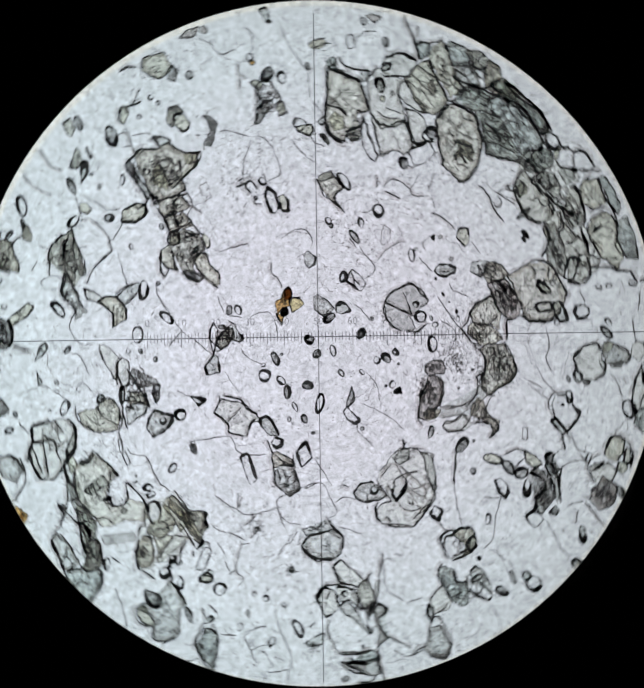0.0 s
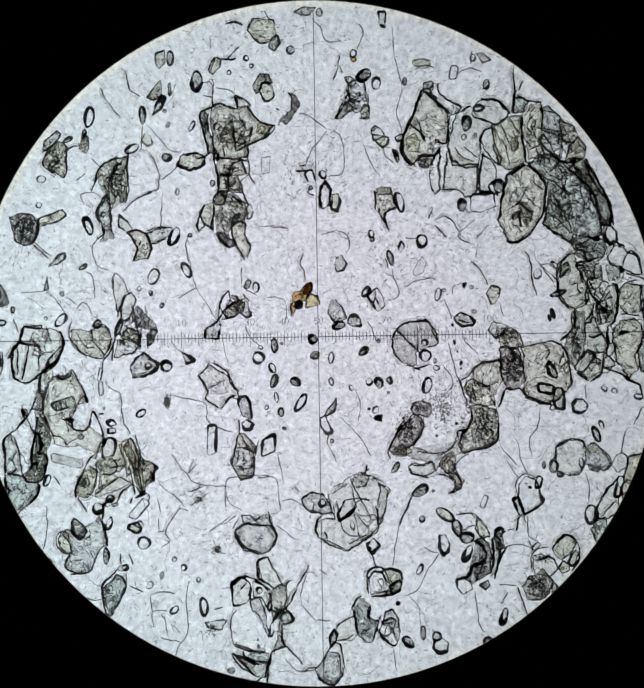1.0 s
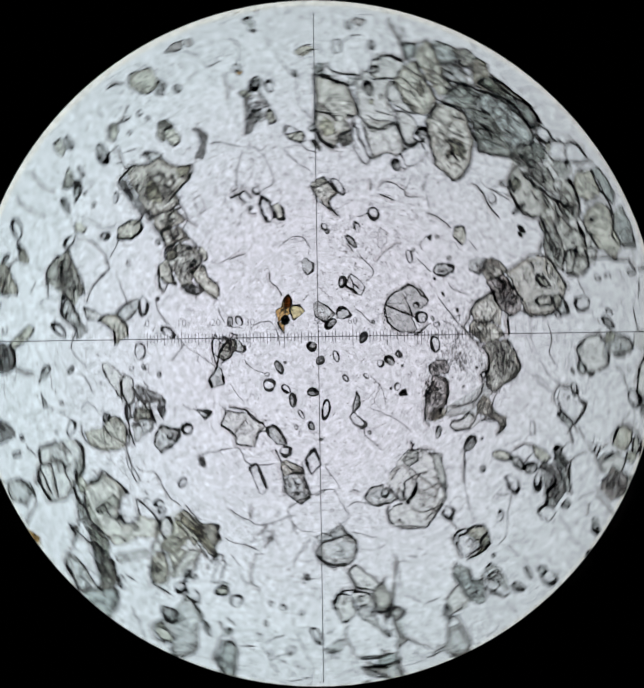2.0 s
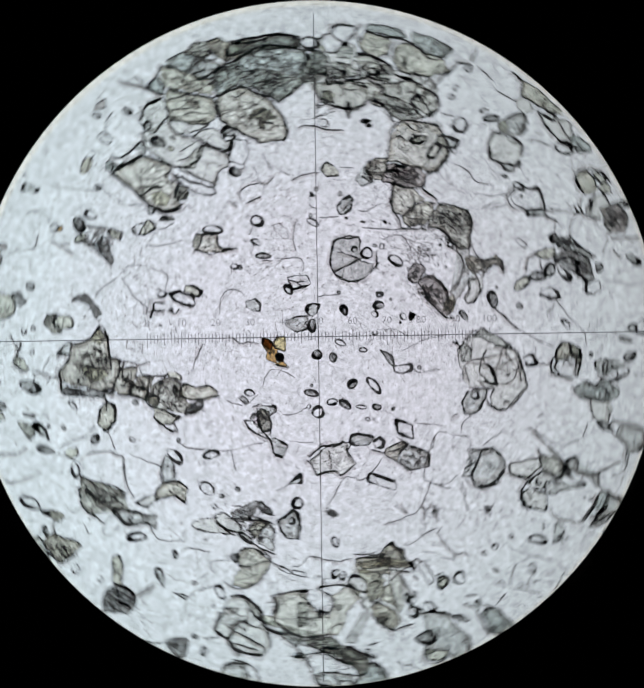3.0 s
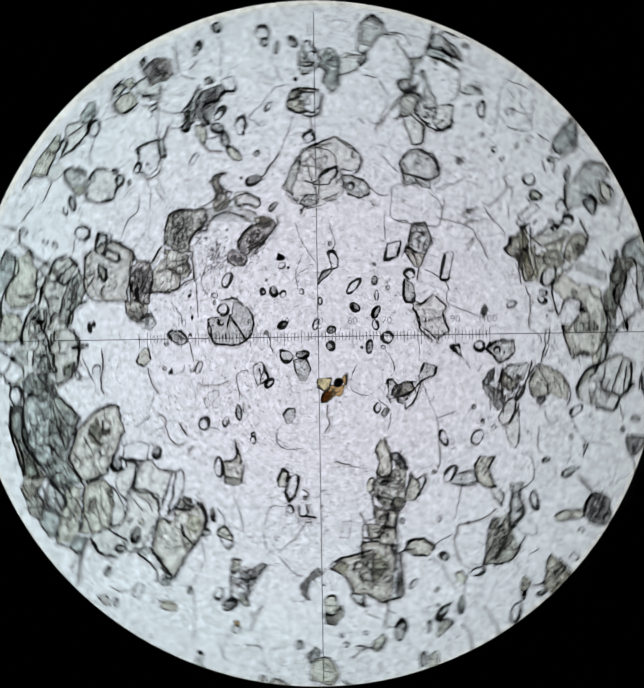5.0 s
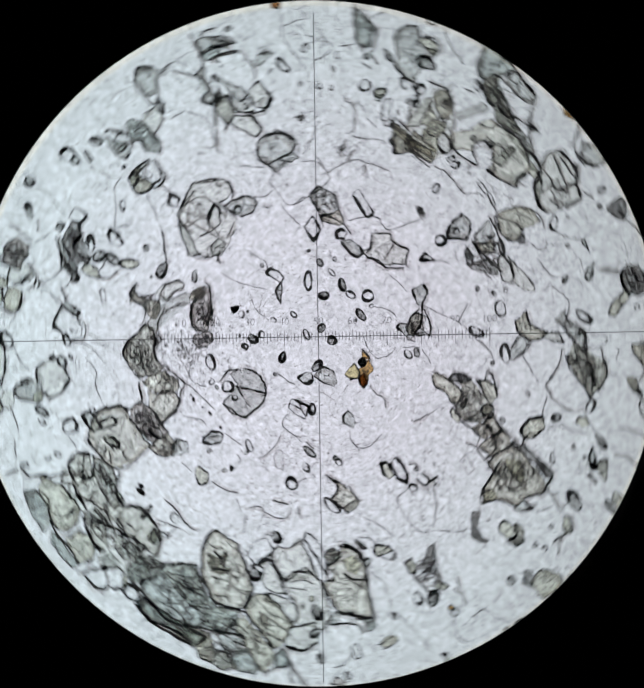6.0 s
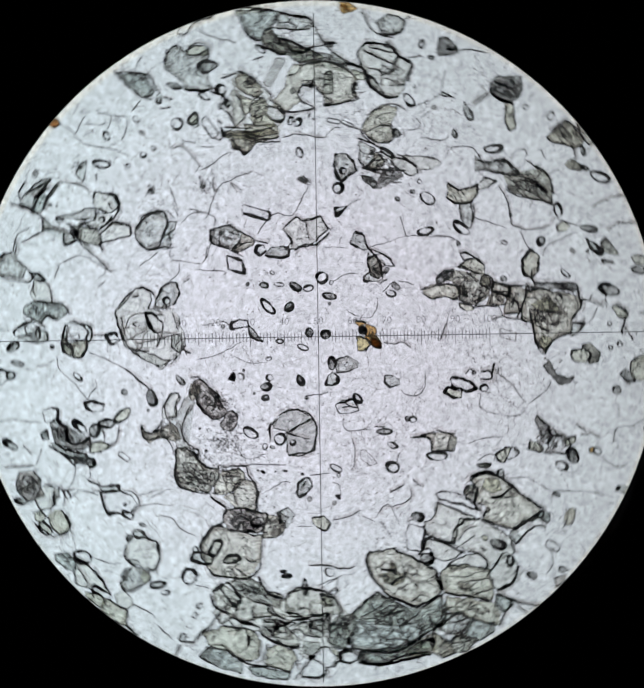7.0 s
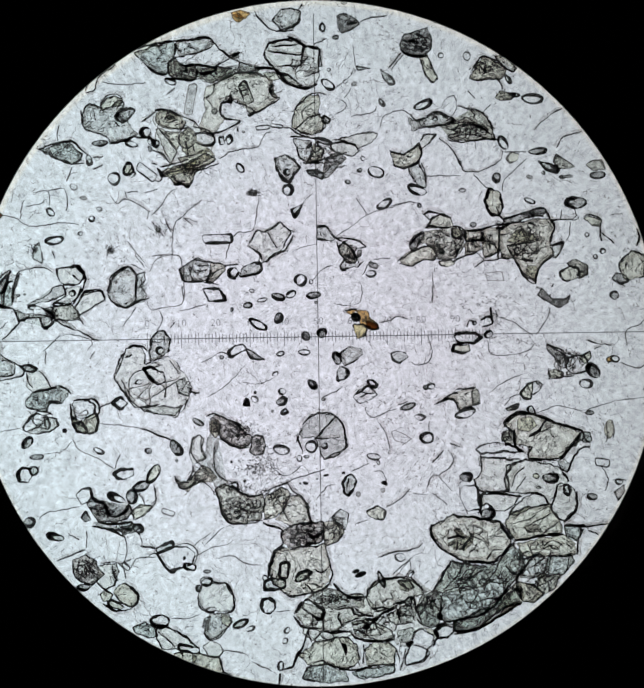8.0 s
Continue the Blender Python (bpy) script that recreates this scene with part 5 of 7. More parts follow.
crack(4, 3.62, 5.88, 3.49, 5.86, 3.33, 5.98, 3.30, 5.83)
crack(6, 2.78, 5.51, 3.03, 5.49, 3.31, 5.55, 3.42, 5.76)
crack(6, 2.99, 5.92, 2.87, 6.18, 2.63, 6.38, 2.53, 6.52)
crack(4, 2.87, 6.24, 2.76, 6.57)
grain(2.64, 5.87, "y", 0, 298, 28, 13, 20, 83, 30, 148, 24, 234, 28)
grain(2.97, 5.33, "g", 1, 280, 20, 345, 22, 37, 20, 112, 17, 157, 23, 220, 18)
crack(5, 3.17, 5.20, 3.28, 5.52, 3.45, 5.76)
crack(6, 3.62, 7.22, 3.40, 7.42, 3.36, 7.68)
crack(6, 3.56, 7.22, 3.86, 7.07, 4.09, 6.97)
crack(5, 3.13, 7.50, 3.26, 7.68)
grain(3.86, 6.88, "p", 1, 314, 12, 20, 22, 88, 17, 177, 17, 233, 21)
grain(4.32, 6.11, "f", 1, 260, 96, 284, 94, 301, 55, 313, 39, 12, 37, 24, 62, 46, 56, 81, 59, 83, 78, 91, 85, 123, 74, 160, 57, 204, 71, 238, 102)
oval(4.20, 6.46, 0.47, 0.26, 84, "d", 3)
oval(4.13, 6.07, 0.19, 0.15, 87, "y", 1)
oval(4.47, 6.12, 0.15, 0.10, 87, "d", 1)
crack(3, 4.41, 5.32, 4.04, 5.53, 3.86, 5.74)
crack(2, 4.54, 5.44, 4.12, 5.78)
crack(5, 3.91, 6.75, 4.17, 6.93, 4.37, 7.00)
grain(4.95, 6.84, "f", 2, 291, 39, 333, 46, 0, 50, 39, 37, 81, 34, 134, 45, 166, 54, 199, 48, 252, 31)
crack(6, 4.63, 7.21, 5.07, 7.19, 5.31, 7.04, 5.49, 6.78)
grain(4.58, 6.94, "w", 3, 320, 10, 17, 15, 85, 9, 169, 14, 228, 13)
grain(5.46, 5.95, "y", 1, 289, 80, 309, 75, 341, 45, 41, 52, 66, 82, 88, 74, 105, 65, 137, 68, 150, 56, 208, 46, 246, 72, 266, 84)
crack(5, 4.65, 5.69, 4.61, 6.01, 4.73, 6.25, 4.97, 6.39)
crack(3, 5.56, 5.70, 5.33, 6.22, 5.20, 6.51)
crack(2, 5.25, 5.84, 5.06, 6.30)
crack(3, 5.77, 6.19, 5.48, 6.65)
crack(2, 5.48, 5.26, 5.37, 5.71, 5.22, 6.03)
grain(5.63, 5.88, "b", 0, 312, 16, 73, 24, 132, 16, 253, 24)
grain(4.94, 5.77, "f", 1, 276, 38, 294, 59, 314, 41, 10, 11, 88, 58, 113, 51, 144, 39, 204, 19)
crack(6, 5.46, 4.94, 5.68, 5.08, 5.98, 5.32)
crack(6, 5.98, 5.32, 5.93, 5.67, 5.86, 6.18, 5.84, 6.76)
crack(4, 5.84, 6.76, 6.00, 7.06, 6.13, 7.18)
crack(6, 5.59, 6.77, 5.64, 7.34, 5.71, 7.46)
crack(5, 5.70, 7.34, 6.07, 7.16, 6.44, 7.10)
crack(4, 5.65, 7.47, 5.61, 8.04)
crack(3, 5.75, 7.46, 5.91, 7.77)
grain(5.84, 7.04, "n", 1, 292, 22, 11, 21, 63, 22, 130, 29, 230, 33)
grain(5.83, 4.13, "c", 2, 260, 118, 272, 103, 295, 81, 338, 68, 14, 73, 39, 91, 64, 97, 83, 112, 98, 98, 118, 90, 141, 68, 186, 61, 220, 87, 251, 120)
crack(5, 5.14, 3.56, 5.20, 3.94, 5.30, 4.57)
crack(6, 5.36, 2.97, 5.68, 2.94, 6.00, 3.13, 6.22, 3.38)
crack(6, 6.22, 3.38, 6.47, 3.87, 6.53, 4.37, 6.55, 4.72)
grain(5.83, 3.79, "g", 0, 249, 12, 287, 40, 322, 34, 16, 33, 74, 33, 112, 39, 108, 10, 179, 27, 211, 34)
crack(6, 5.80, 3.40, 5.74, 3.72, 5.85, 3.90)
crack(5, 5.58, 3.60, 5.53, 3.80)
crack(6, 5.63, 4.04, 5.80, 4.10, 5.97, 3.92, 6.16, 3.82)
crack(3, 5.76, 4.10, 5.94, 4.47, 6.19, 4.58)
crack(4, 6.15, 3.63, 5.90, 3.71)
crack(4, 6.44, 4.50, 6.20, 4.71, 6.21, 4.96)
crack(5, 5.98, 5.32, 6.25, 5.02, 6.52, 4.75)
grain(7.11, 4.21, "n", 1, 253, 102, 276, 126, 281, 102, 306, 136, 316, 147, 336, 104, 5, 86, 36, 78, 79, 87, 94, 106, 102, 142, 122, 153, 137, 146, 135, 74, 162, 50, 210, 66, 227, 96)
grain(6.97, 3.76, "f", 0, 261, 60, 290, 93, 301, 65, 11, 30, 74, 77, 110, 96, 118, 66, 210, 53)
grain(6.72, 5.05, "f", 0, 255, 29, 294, 39, 350, 42, 58, 35, 122, 54, 184, 40)
grain(7.58, 5.16, "c", 0, 327, 43, 48, 26, 95, 33, 160, 55, 183, 28, 302, 56)
grain(6.19, 6.23, "y", 0, 280, 76, 292, 62, 23, 25, 74, 88, 98, 84, 122, 60, 214, 30, 260, 81)
grain(6.71, 5.86, "p", 0, 302, 50, 350, 34, 69, 33, 114, 43, 163, 35, 238, 39)
grain(6.67, 6.59, "n", 1, 289, 47, 316, 39, 17, 31, 96, 42, 130, 41, 137, 26, 233, 37)
grain(7.19, 6.21, "g", 0, 290, 34, 339, 32, 37, 25, 117, 45, 154, 21, 221, 30)
grain(7.46, 5.69, "e", 1, 312, 32, 12, 27, 82, 37, 144, 24, 224, 48)
crack(3, 6.02, 5.31, 6.36, 5.37, 6.50, 5.64)
crack(4, 6.30, 5.97, 6.74, 5.56, 7.28, 5.09, 7.52, 4.88)
crack(4, 6.30, 5.97, 6.48, 6.12, 6.69, 5.82)
crack(4, 6.28, 6.35, 6.84, 6.25, 7.07, 5.98, 7.38, 5.90)
crack(4, 6.44, 6.28, 6.46, 6.72, 6.44, 7.04)
crack(3, 6.43, 6.91, 6.86, 6.76)
crack(3, 6.92, 6.56, 7.34, 6.41, 7.46, 6.21)
crack(6, 6.92, 5.36, 7.29, 5.31, 7.42, 5.46)
crack(4, 6.65, 5.00, 6.92, 5.30, 6.87, 5.55)
crack(3, 6.11, 6.80, 6.25, 6.98)
crack(3, 6.15, 6.17, 6.00, 6.43, 6.17, 6.74)
crack(3, 6.06, 5.67, 6.34, 5.84)
crack(3, 6.59, 3.80, 6.90, 3.59, 7.25, 3.19)
crack(3, 6.67, 4.17, 7.09, 3.83, 7.40, 3.69)
crack(4, 7.15, 3.64, 6.98, 3.97, 6.75, 4.36)
crack(3, 6.99, 4.34, 7.14, 4.84, 6.91, 5.17)
crack(4, 7.24, 2.94, 6.82, 3.22, 6.45, 3.49)
crack(3, 7.31, 3.21, 7.21, 3.57, 7.29, 3.95)
crack(3, 6.64, 4.81, 6.94, 4.60, 7.24, 4.33)
crack(3, 7.22, 5.09, 7.42, 5.33, 7.67, 5.44)
grain(8.02, 4.39, "p", 1, 308, 70, 341, 36, 83, 38, 105, 107, 112, 78, 137, 91, 132, 37, 265, 8, 283, 42, 281, 87, 292, 107)
crack(5, 8.18, 3.20, 8.10, 3.78, 8.01, 4.28)
crack(3, 8.01, 4.28, 7.76, 4.68, 7.22, 5.09)
crack(6, 8.52, 3.44, 8.46, 3.88, 8.36, 4.26, 8.07, 4.79, 7.73, 5.44)
crack(4, 8.26, 3.51, 8.42, 3.69)
grain(8.42, 3.18, "w", 3, 318, 26, 18, 19, 90, 27, 129, 30, 208, 20, 269, 28)
crack(4, 8.32, 2.94, 8.28, 3.20, 8.34, 3.45)
oval(8.01, 3.08, 0.21, 0.15, 7, "k", 3)
grain(7.82, 1.02, "f", 0, 278, 190, 286, 191, 294, 168, 303, 123, 318, 79, 348, 77, 39, 102, 40, 118, 47, 145, 69, 143, 78, 202, 99, 214, 107, 199, 108, 166, 128, 156, 147, 112, 169, 85, 185, 44, 225, 66, 232, 114, 238, 143, 254, 180, 268, 206)
grain(8.92, -0.08, "y", 1, 269, 95, 288, 75, 302, 32, 22, 36, 42, 56, 58, 73, 80, 77, 108, 75, 138, 62, 173, 44, 232, 56, 255, 72)
crack(6, 8.14, -0.70, 8.66, -0.92, 8.96, -1.12, 9.20, -1.26, 9.31, -1.58)
crack(5, 9.12, -0.37, 9.38, 0.31, 9.36, 0.81, 9.27, 1.32)
grain(8.99, 1.34, "y", 1, 304, 54, 333, 32, 50, 44, 74, 36, 108, 44, 150, 37, 214, 41, 249, 49)
crack(4, 8.69, 0.84, 9.24, 0.79)
crack(3, 8.74, 0.65, 9.30, 0.66)
grain(9.47, -0.30, "n", 1, 278, 65, 350, 23, 70, 67, 94, 58, 183, 28, 247, 55)
grain(9.45, 1.18, "n", 1, 300, 43, 81, 48, 108, 52, 138, 18, 271, 74)
grain(8.77, 0.29, "k", 1, 278, 3, 4, 19, 63, 6, 153, 10, 213, 15)
crack(3, 8.47, 0.13, 8.68, 0.22)
grain(7.35, 0.08, "p", 0, 267, 79, 302, 42, 12, 28, 71, 85, 90, 81, 95, 44, 174, 23, 221, 41, 258, 73)
grain(7.90, -0.12, "f", 0, 263, 93, 290, 67, 329, 39, 24, 39, 77, 61, 92, 86, 111, 66, 133, 33, 237, 86)
prism(7.62, -0.57, 0.72, 0.31, 53, "w", 3)
crack(6, 7.72, -1.12, 7.39, -0.86)
crack(6, 7.78, -1.15, 8.04, -0.95, 8.14, -0.77, 8.16, -0.39)
crack(4, 7.75, -0.60, 8.12, -0.59)
crack(5, 7.89, -0.31, 8.26, -0.29)
crack(6, 8.26, -0.39, 8.30, 0.05, 8.30, 0.49)
crack(5, 7.73, 0.20, 7.91, 0.15, 8.16, 0.27)
crack(5, 7.66, 0.14, 7.65, 0.52, 7.81, 0.61, 7.88, 0.89)
crack(4, 8.28, 0.05, 8.04, 0.37, 7.94, 0.76)
crack(6, 8.30, 0.49, 8.45, 0.54, 8.56, 0.85, 8.61, 1.35, 8.60, 1.67, 8.42, 1.74)
crack(4, 8.18, -0.77, 8.55, -0.66)
crack(3, 8.19, -0.45, 8.44, -0.34, 8.52, -0.03, 8.27, -0.08)
crack(4, 8.49, -0.59, 8.20, -0.26)
crack(6, 6.91, 0.05, 7.14, 0.23, 7.28, 0.41)
oval(7.30, 0.69, 0.44, 0.15, 90, "g", 3)
crack(6, 7.33, 0.41, 7.35, 0.98)
grain(7.28, 1.75, "f", 1, 299, 73, 316, 67, 356, 38, 46, 39, 72, 56, 86, 86, 99, 75, 123, 68, 150, 51, 203, 44, 233, 60, 259, 71, 278, 76)
crack(4, 7.27, 0.98, 6.97, 1.19, 6.84, 1.63, 6.80, 2.21)
crack(4, 6.83, 2.27, 7.09, 2.51, 7.29, 2.66)
crack(3, 6.80, 2.21, 6.65, 2.38, 6.80, 2.33)
crack(2, 6.74, 1.77, 6.39, 2.23, 6.65, 2.31)
grain(7.09, 2.14, "g", 0, 297, 19, 15, 13, 77, 22, 140, 16, 232, 23)
crack(4, 7.24, 1.68, 7.43, 1.75, 7.43, 1.60)
crack(5, 7.61, 1.72, 7.51, 2.04, 7.39, 2.24, 7.52, 2.36, 7.71, 2.35)
crack(6, 7.39, 2.24, 7.64, 2.26)
crack(5, 7.71, 1.08, 7.66, 1.40, 7.73, 1.65, 7.68, 1.84)
crack(6, 7.97, 0.88, 7.99, 1.20, 7.79, 1.52, 7.72, 1.84)
crack(4, 7.62, 0.62, 7.82, 0.83, 7.90, 1.14)
crack(4, 7.47, 1.22, 7.72, 1.27)
crack(4, 7.54, 1.41, 7.42, 1.60)
grain(7.64, 0.96, "f", 0, 326, 22, 35, 29, 88, 23, 163, 24, 240, 40)
grain(7.99, 1.74, "f", 1, 309, 12, 23, 18, 67, 14, 158, 25, 250, 22)
grain(7.88, 2.16, "p", 0, 314, 33, 23, 23, 86, 19, 147, 33, 233, 30)
crack(4, 7.72, 1.84, 7.87, 1.90, 8.12, 1.91)
crack(4, 7.93, 1.89, 7.95, 2.27, 8.08, 2.33)
crack(5, 8.18, 1.82, 8.14, 2.26)
crack(4, 7.71, 2.35, 7.90, 2.46, 7.72, 2.72)
crack(5, 7.53, 2.61, 7.77, 2.34)
grain(8.38, 1.32, "f", 1, 213, 33, 262, 41, 291, 34, 8, 22, 67, 40, 93, 34, 131, 22)
grain(8.25, 0.76, "p", 0, 324, 24, 32, 28, 137, 35, 233, 30)
crack(5, 8.25, 0.87, 8.08, 1.13, 7.99, 1.32)
crack(4, 8.12, 0.56, 8.07, 0.88)
crack(4, 8.24, 0.55, 8.38, 0.86)
crack(4, 8.50, 0.92, 8.32, 0.86)
crack(4, 8.36, 1.74, 8.18, 1.82)
grain(8.49, 2.08, "p", 0, 310, 27, 8, 18, 97, 27, 142, 27, 245, 28)
grain(8.72, 2.17, "k", 1, 338, 11, 103, 10, 146, 9, 269, 11)
crack(3, 8.39, 2.31, 8.63, 2.21)
crack(3, 8.02, 2.39, 8.21, 2.51, 8.28, 2.69)
crack(3, 7.78, 2.66, 8.03, 2.71)
grain(7.99, 2.79, "n", 1, 308, 34, 4, 30, 42, 31, 102, 28, 164, 44, 234, 46)
grain(7.53, 2.84, "p", 0, 292, 44, 65, 1, 38, 40, 107, 32, 160, 29, 246, 29)
grain(8.43, 2.80, "y", 0, 22, 17, 69, 13, 165, 6, 237, 25)
grain(8.83, 2.43, "w", 1, 266, 25, 304, 48, 321, 66, 22, 38, 68, 22, 88, 34, 126, 52, 172, 48, 195, 44)
crack(3, 8.75, 2.23, 8.90, 2.60, 9.02, 2.69, 9.26, 2.51, 9.25, 2.20)
crack(6, 8.84, 2.79, 8.60, 2.96)
crack(4, 8.87, 2.03, 9.23, 1.92, 9.48, 1.84)
crack(3, 8.86, 1.78, 9.17, 1.83)
grain(-6.06, -3.85, "f", 0, 229, 84, 247, 78, 284, 65, 330, 59, 331, 99, 352, 116, 14, 118, 28, 89, 66, 113, 76, 91, 100, 105, 127, 82, 159, 82, 194, 113, 209, 123, 224, 114)
grain(-8.19, -2.49, "p", 0, 275, 140, 281, 76, 310, 48, 334, 25, 86, 46, 81, 125, 87, 169, 95, 118, 103, 68, 211, 18, 256, 109, 253, 151)
grain(-8.71, -4.33, "n", 1, 288, 47, 332, 42, 8, 52, 28, 49, 49, 27, 91, 37, 120, 52, 141, 63, 169, 43, 235, 52, 256, 78)
crack(6, -9.03, -5.04, -9.14, -4.51, -9.22, -3.92)
crack(6, -9.22, -3.92, -9.22, -3.46, -9.27, -2.94, -9.16, -2.75, -8.94, -2.63)
crack(5, -8.94, -2.63, -8.70, -2.31, -8.48, -1.99, -8.33, -1.61)
crack(6, -8.51, -4.73, -8.27, -4.48, -8.19, -4.16)
grain(-9.01, -3.32, "p", 0, 277, 53, 304, 49, 351, 18, 80, 48, 96, 61, 118, 48, 186, 16, 253, 54)
crack(5, -9.11, -3.86, -8.94, -3.80, -8.90, -3.67)
crack(3, -8.76, -3.61, -8.81, -3.22, -8.95, -2.82)
crack(3, -9.02, -3.47, -8.88, -3.22)
crack(3, -8.59, -4.08, -8.71, -3.88, -8.72, -3.61)
grain(-8.32, -3.66, "g", 1, 284, 42, 319, 34, 34, 37, 59, 43, 85, 40, 113, 30, 137, 13, 206, 18, 211, 40, 246, 48)
crack(5, -8.59, -4.08, -8.26, -4.11, -8.07, -3.90, -8.00, -3.45, -8.12, -3.29, -8.35, -3.30)
crack(6, -8.43, -3.56, -8.48, -3.36, -8.40, -2.98, -8.35, -2.59)
crack(5, -8.35, -2.59, -8.30, -2.20)
crack(6, -8.45, -3.56, -8.23, -3.57)
crack(6, -8.21, -3.24, -8.19, -2.85, -8.32, -2.65)
grain(-8.13, -2.78, "g", 0, 286, 40, 342, 26, 51, 21, 100, 70, 162, 18, 245, 49)
crack(4, -8.39, -2.72, -8.57, -2.32, -8.75, -1.98)
grain(-8.65, -2.07, "d", 0, 68, 7, 143, 13, 297, 18)
crack(6, -8.70, -2.25, -8.77, -1.94)
crack(4, -8.48, -1.99, -8.16, -2.07)
crack(4, -8.16, -2.07, -8.13, -1.55, -7.98, -1.24)
crack(4, -8.32, -1.42, -8.09, -1.49)
crack(4, -8.10, -1.69, -8.26, -1.48)
crack(6, -8.26, -1.55, -8.24, -1.03, -8.09, -0.77)
grain(-8.26, -1.73, "p", 0, 290, 28, 55, 27, 102, 30, 233, 32)
crack(4, -7.92, -2.61, -8.16, -2.07)
crack(3, -7.80, -2.81, -7.92, -2.61)
oval(-7.99, -4.05, 0.38, 0.18, 67, "w", 3)
prism(-7.43, -3.48, 0.99, 0.26, -12, "s", 0)
grain(-7.28, -2.22, "c", 0, 261, 86, 284, 82, 300, 116, 310, 125, 327, 105, 334, 52, 305, 47, 267, 37, 236, 16, 103, 9, 71, 36, 46, 64, 77, 94, 93, 132, 106, 112, 116, 128, 130, 118, 167, 88, 211, 73, 236, 93)
crack(3, -7.86, -2.74, -7.60, -2.81, -7.41, -3.02)
crack(3, -7.41, -3.02, -7.14, -2.83)
crack(6, -7.28, -2.24, -7.29, -2.50, -7.13, -2.61, -6.90, -2.58, -6.79, -2.46, -6.75, -2.26)
crack(5, -6.75, -2.26, -6.70, -2.05, -6.50, -2.41, -6.38, -2.80, -6.46, -3.19)
crack(4, -7.31, -2.24, -7.16, -1.86, -6.94, -1.54)
grain(-7.38, -2.32, "k", 1, 23, 10, 83, 6, 174, 20, 279, 1, 307, 13)
oval(-7.04, -2.79, 0.18, 0.18, 87, "d", 2)
prism(-7.55, -1.84, 0.71, 0.28, 19, "p", 2)
crack(3, -7.76, -2.03, -7.79, -1.83)
crack(3, -7.61, -1.99, -7.63, -1.80)
crack(3, -7.46, -1.94, -7.48, -1.74)
crack(6, -6.86, -1.81, -6.96, -1.58)
crack(5, -6.86, -1.68, -7.12, -1.21, -7.34, -0.83)
crack(6, -7.78, -1.02, -7.58, -1.12, -7.38, -1.00, -7.34, -0.83)
grain(-7.59, -1.03, "d", 0, 339, 13, 33, 21, 9, 1, 165, 17, 216, 18)
grain(-8.00, -1.01, "y", 0, 325, 16, 72, 22, 121, 18, 247, 29)
oval(-6.52, -4.84, 0.33, 0.31, 83, "w", 3)
crack(6, -6.37, -5.16, -6.36, -4.94, -6.34, -4.68)
oval(-6.20, -4.69, 0.26, 0.18, 42, "w", 3)
prism(-6.16, -4.58, 0.24, 0.20, 62, "w", 3)
prism(-6.00, -4.74, 0.18, 0.10, 11, "d", 3)
crack(4, -6.81, -4.96, -7.00, -4.66, -7.09, -4.56)
crack(6, -7.15, -4.56, -7.18, -4.33, -7.02, -3.94, -6.84, -3.56)
crack(5, -6.84, -3.56, -6.67, -3.31)
grain(-6.81, -4.13, "t", 0, 268, 39, 294, 29, 354, 25, 56, 42, 79, 49, 106, 37, 200, 36, 235, 46)
crack(4, -6.82, -4.41, -6.62, -4.50)
crack(3, -6.66, -4.41, -6.56, -3.96, -6.61, -3.70, -6.78, -3.63)
grain(-6.93, -4.13, "d", 0, 306, 7, 30, 8, 108, 11, 223, 12)
crack(4, -6.88, -4.27, -6.94, -4.14, -6.86, -3.95)
grain(-6.10, -4.25, "f", 0, 344, 19, 12, 56, 56, 38, 190, 51, 212, 53)
crack(4, -6.56, -4.45, -6.21, -4.17, -5.88, -3.95)
crack(5, -5.88, -3.95, -5.56, -4.13)
crack(4, -5.98, -4.70, -5.83, -4.38, -5.53, -4.16)
crack(4, -5.44, -4.46, -5.52, -4.00)
grain(-6.11, -3.46, "y", 0, 258, 40, 299, 36, 340, 39, 36, 40, 61, 56, 78, 38, 114, 13, 166, 31, 193, 46, 227, 49)
grain(-6.23, -4.02, "c", 0, 278, 9, 11, 30, 43, 20, 145, 26, 226, 35)
crack(4, -6.20, -3.91, -6.00, -3.79, -5.99, -3.59, -6.11, -3.40)
crack(3, -6.20, -3.91, -6.49, -3.83, -6.61, -3.57)
crack(4, -6.12, -3.65, -5.73, -3.61)
crack(3, -5.85, -3.41, -6.05, -3.46)
oval(-6.23, -3.14, 0.69, 0.38, 76, "w", 3)
crack(4, -6.60, -3.44, -6.49, -3.06, -6.28, -2.80)
grain(-6.14, -2.61, "w", 3, 338, 12, 36, 11, 154, 12, 220, 12)
grain(-6.16, -2.39, "w", 3, 347, 15, 69, 9, 165, 15, 250, 9)
grain(-5.24, -3.66, "t", 1, 280, 54, 292, 36, 308, 52, 332, 34, 354, 40, 17, 33, 44, 21, 102, 22, 109, 72, 113, 91, 136, 81, 170, 25, 234, 40, 267, 78)
grain(-5.65, -3.39, "c", 0, 305, 41, 10, 18, 94, 54, 126, 44, 217, 12, 267, 52)
grain(-5.36, -3.81, "t", 0, 312, 25, 84, 30, 119, 51, 219, 8, 283, 52)
crack(4, -5.46, -4.39, -5.52, -4.00, -5.60, -3.61)
crack(4, -5.20, -4.34, -5.34, -3.75, -5.32, -3.36)
crack(6, -4.90, -4.09, -4.91, -3.83, -4.80, -3.67, -4.98, -3.53)
crack(4, -5.20, -3.50, -5.35, -3.10, -5.46, -2.71)
crack(4, -5.10, -4.08, -4.96, -3.96)
grain(-5.26, -4.44, "k", 1, 351, 9, 45, 17, 187, 6, 214, 18)
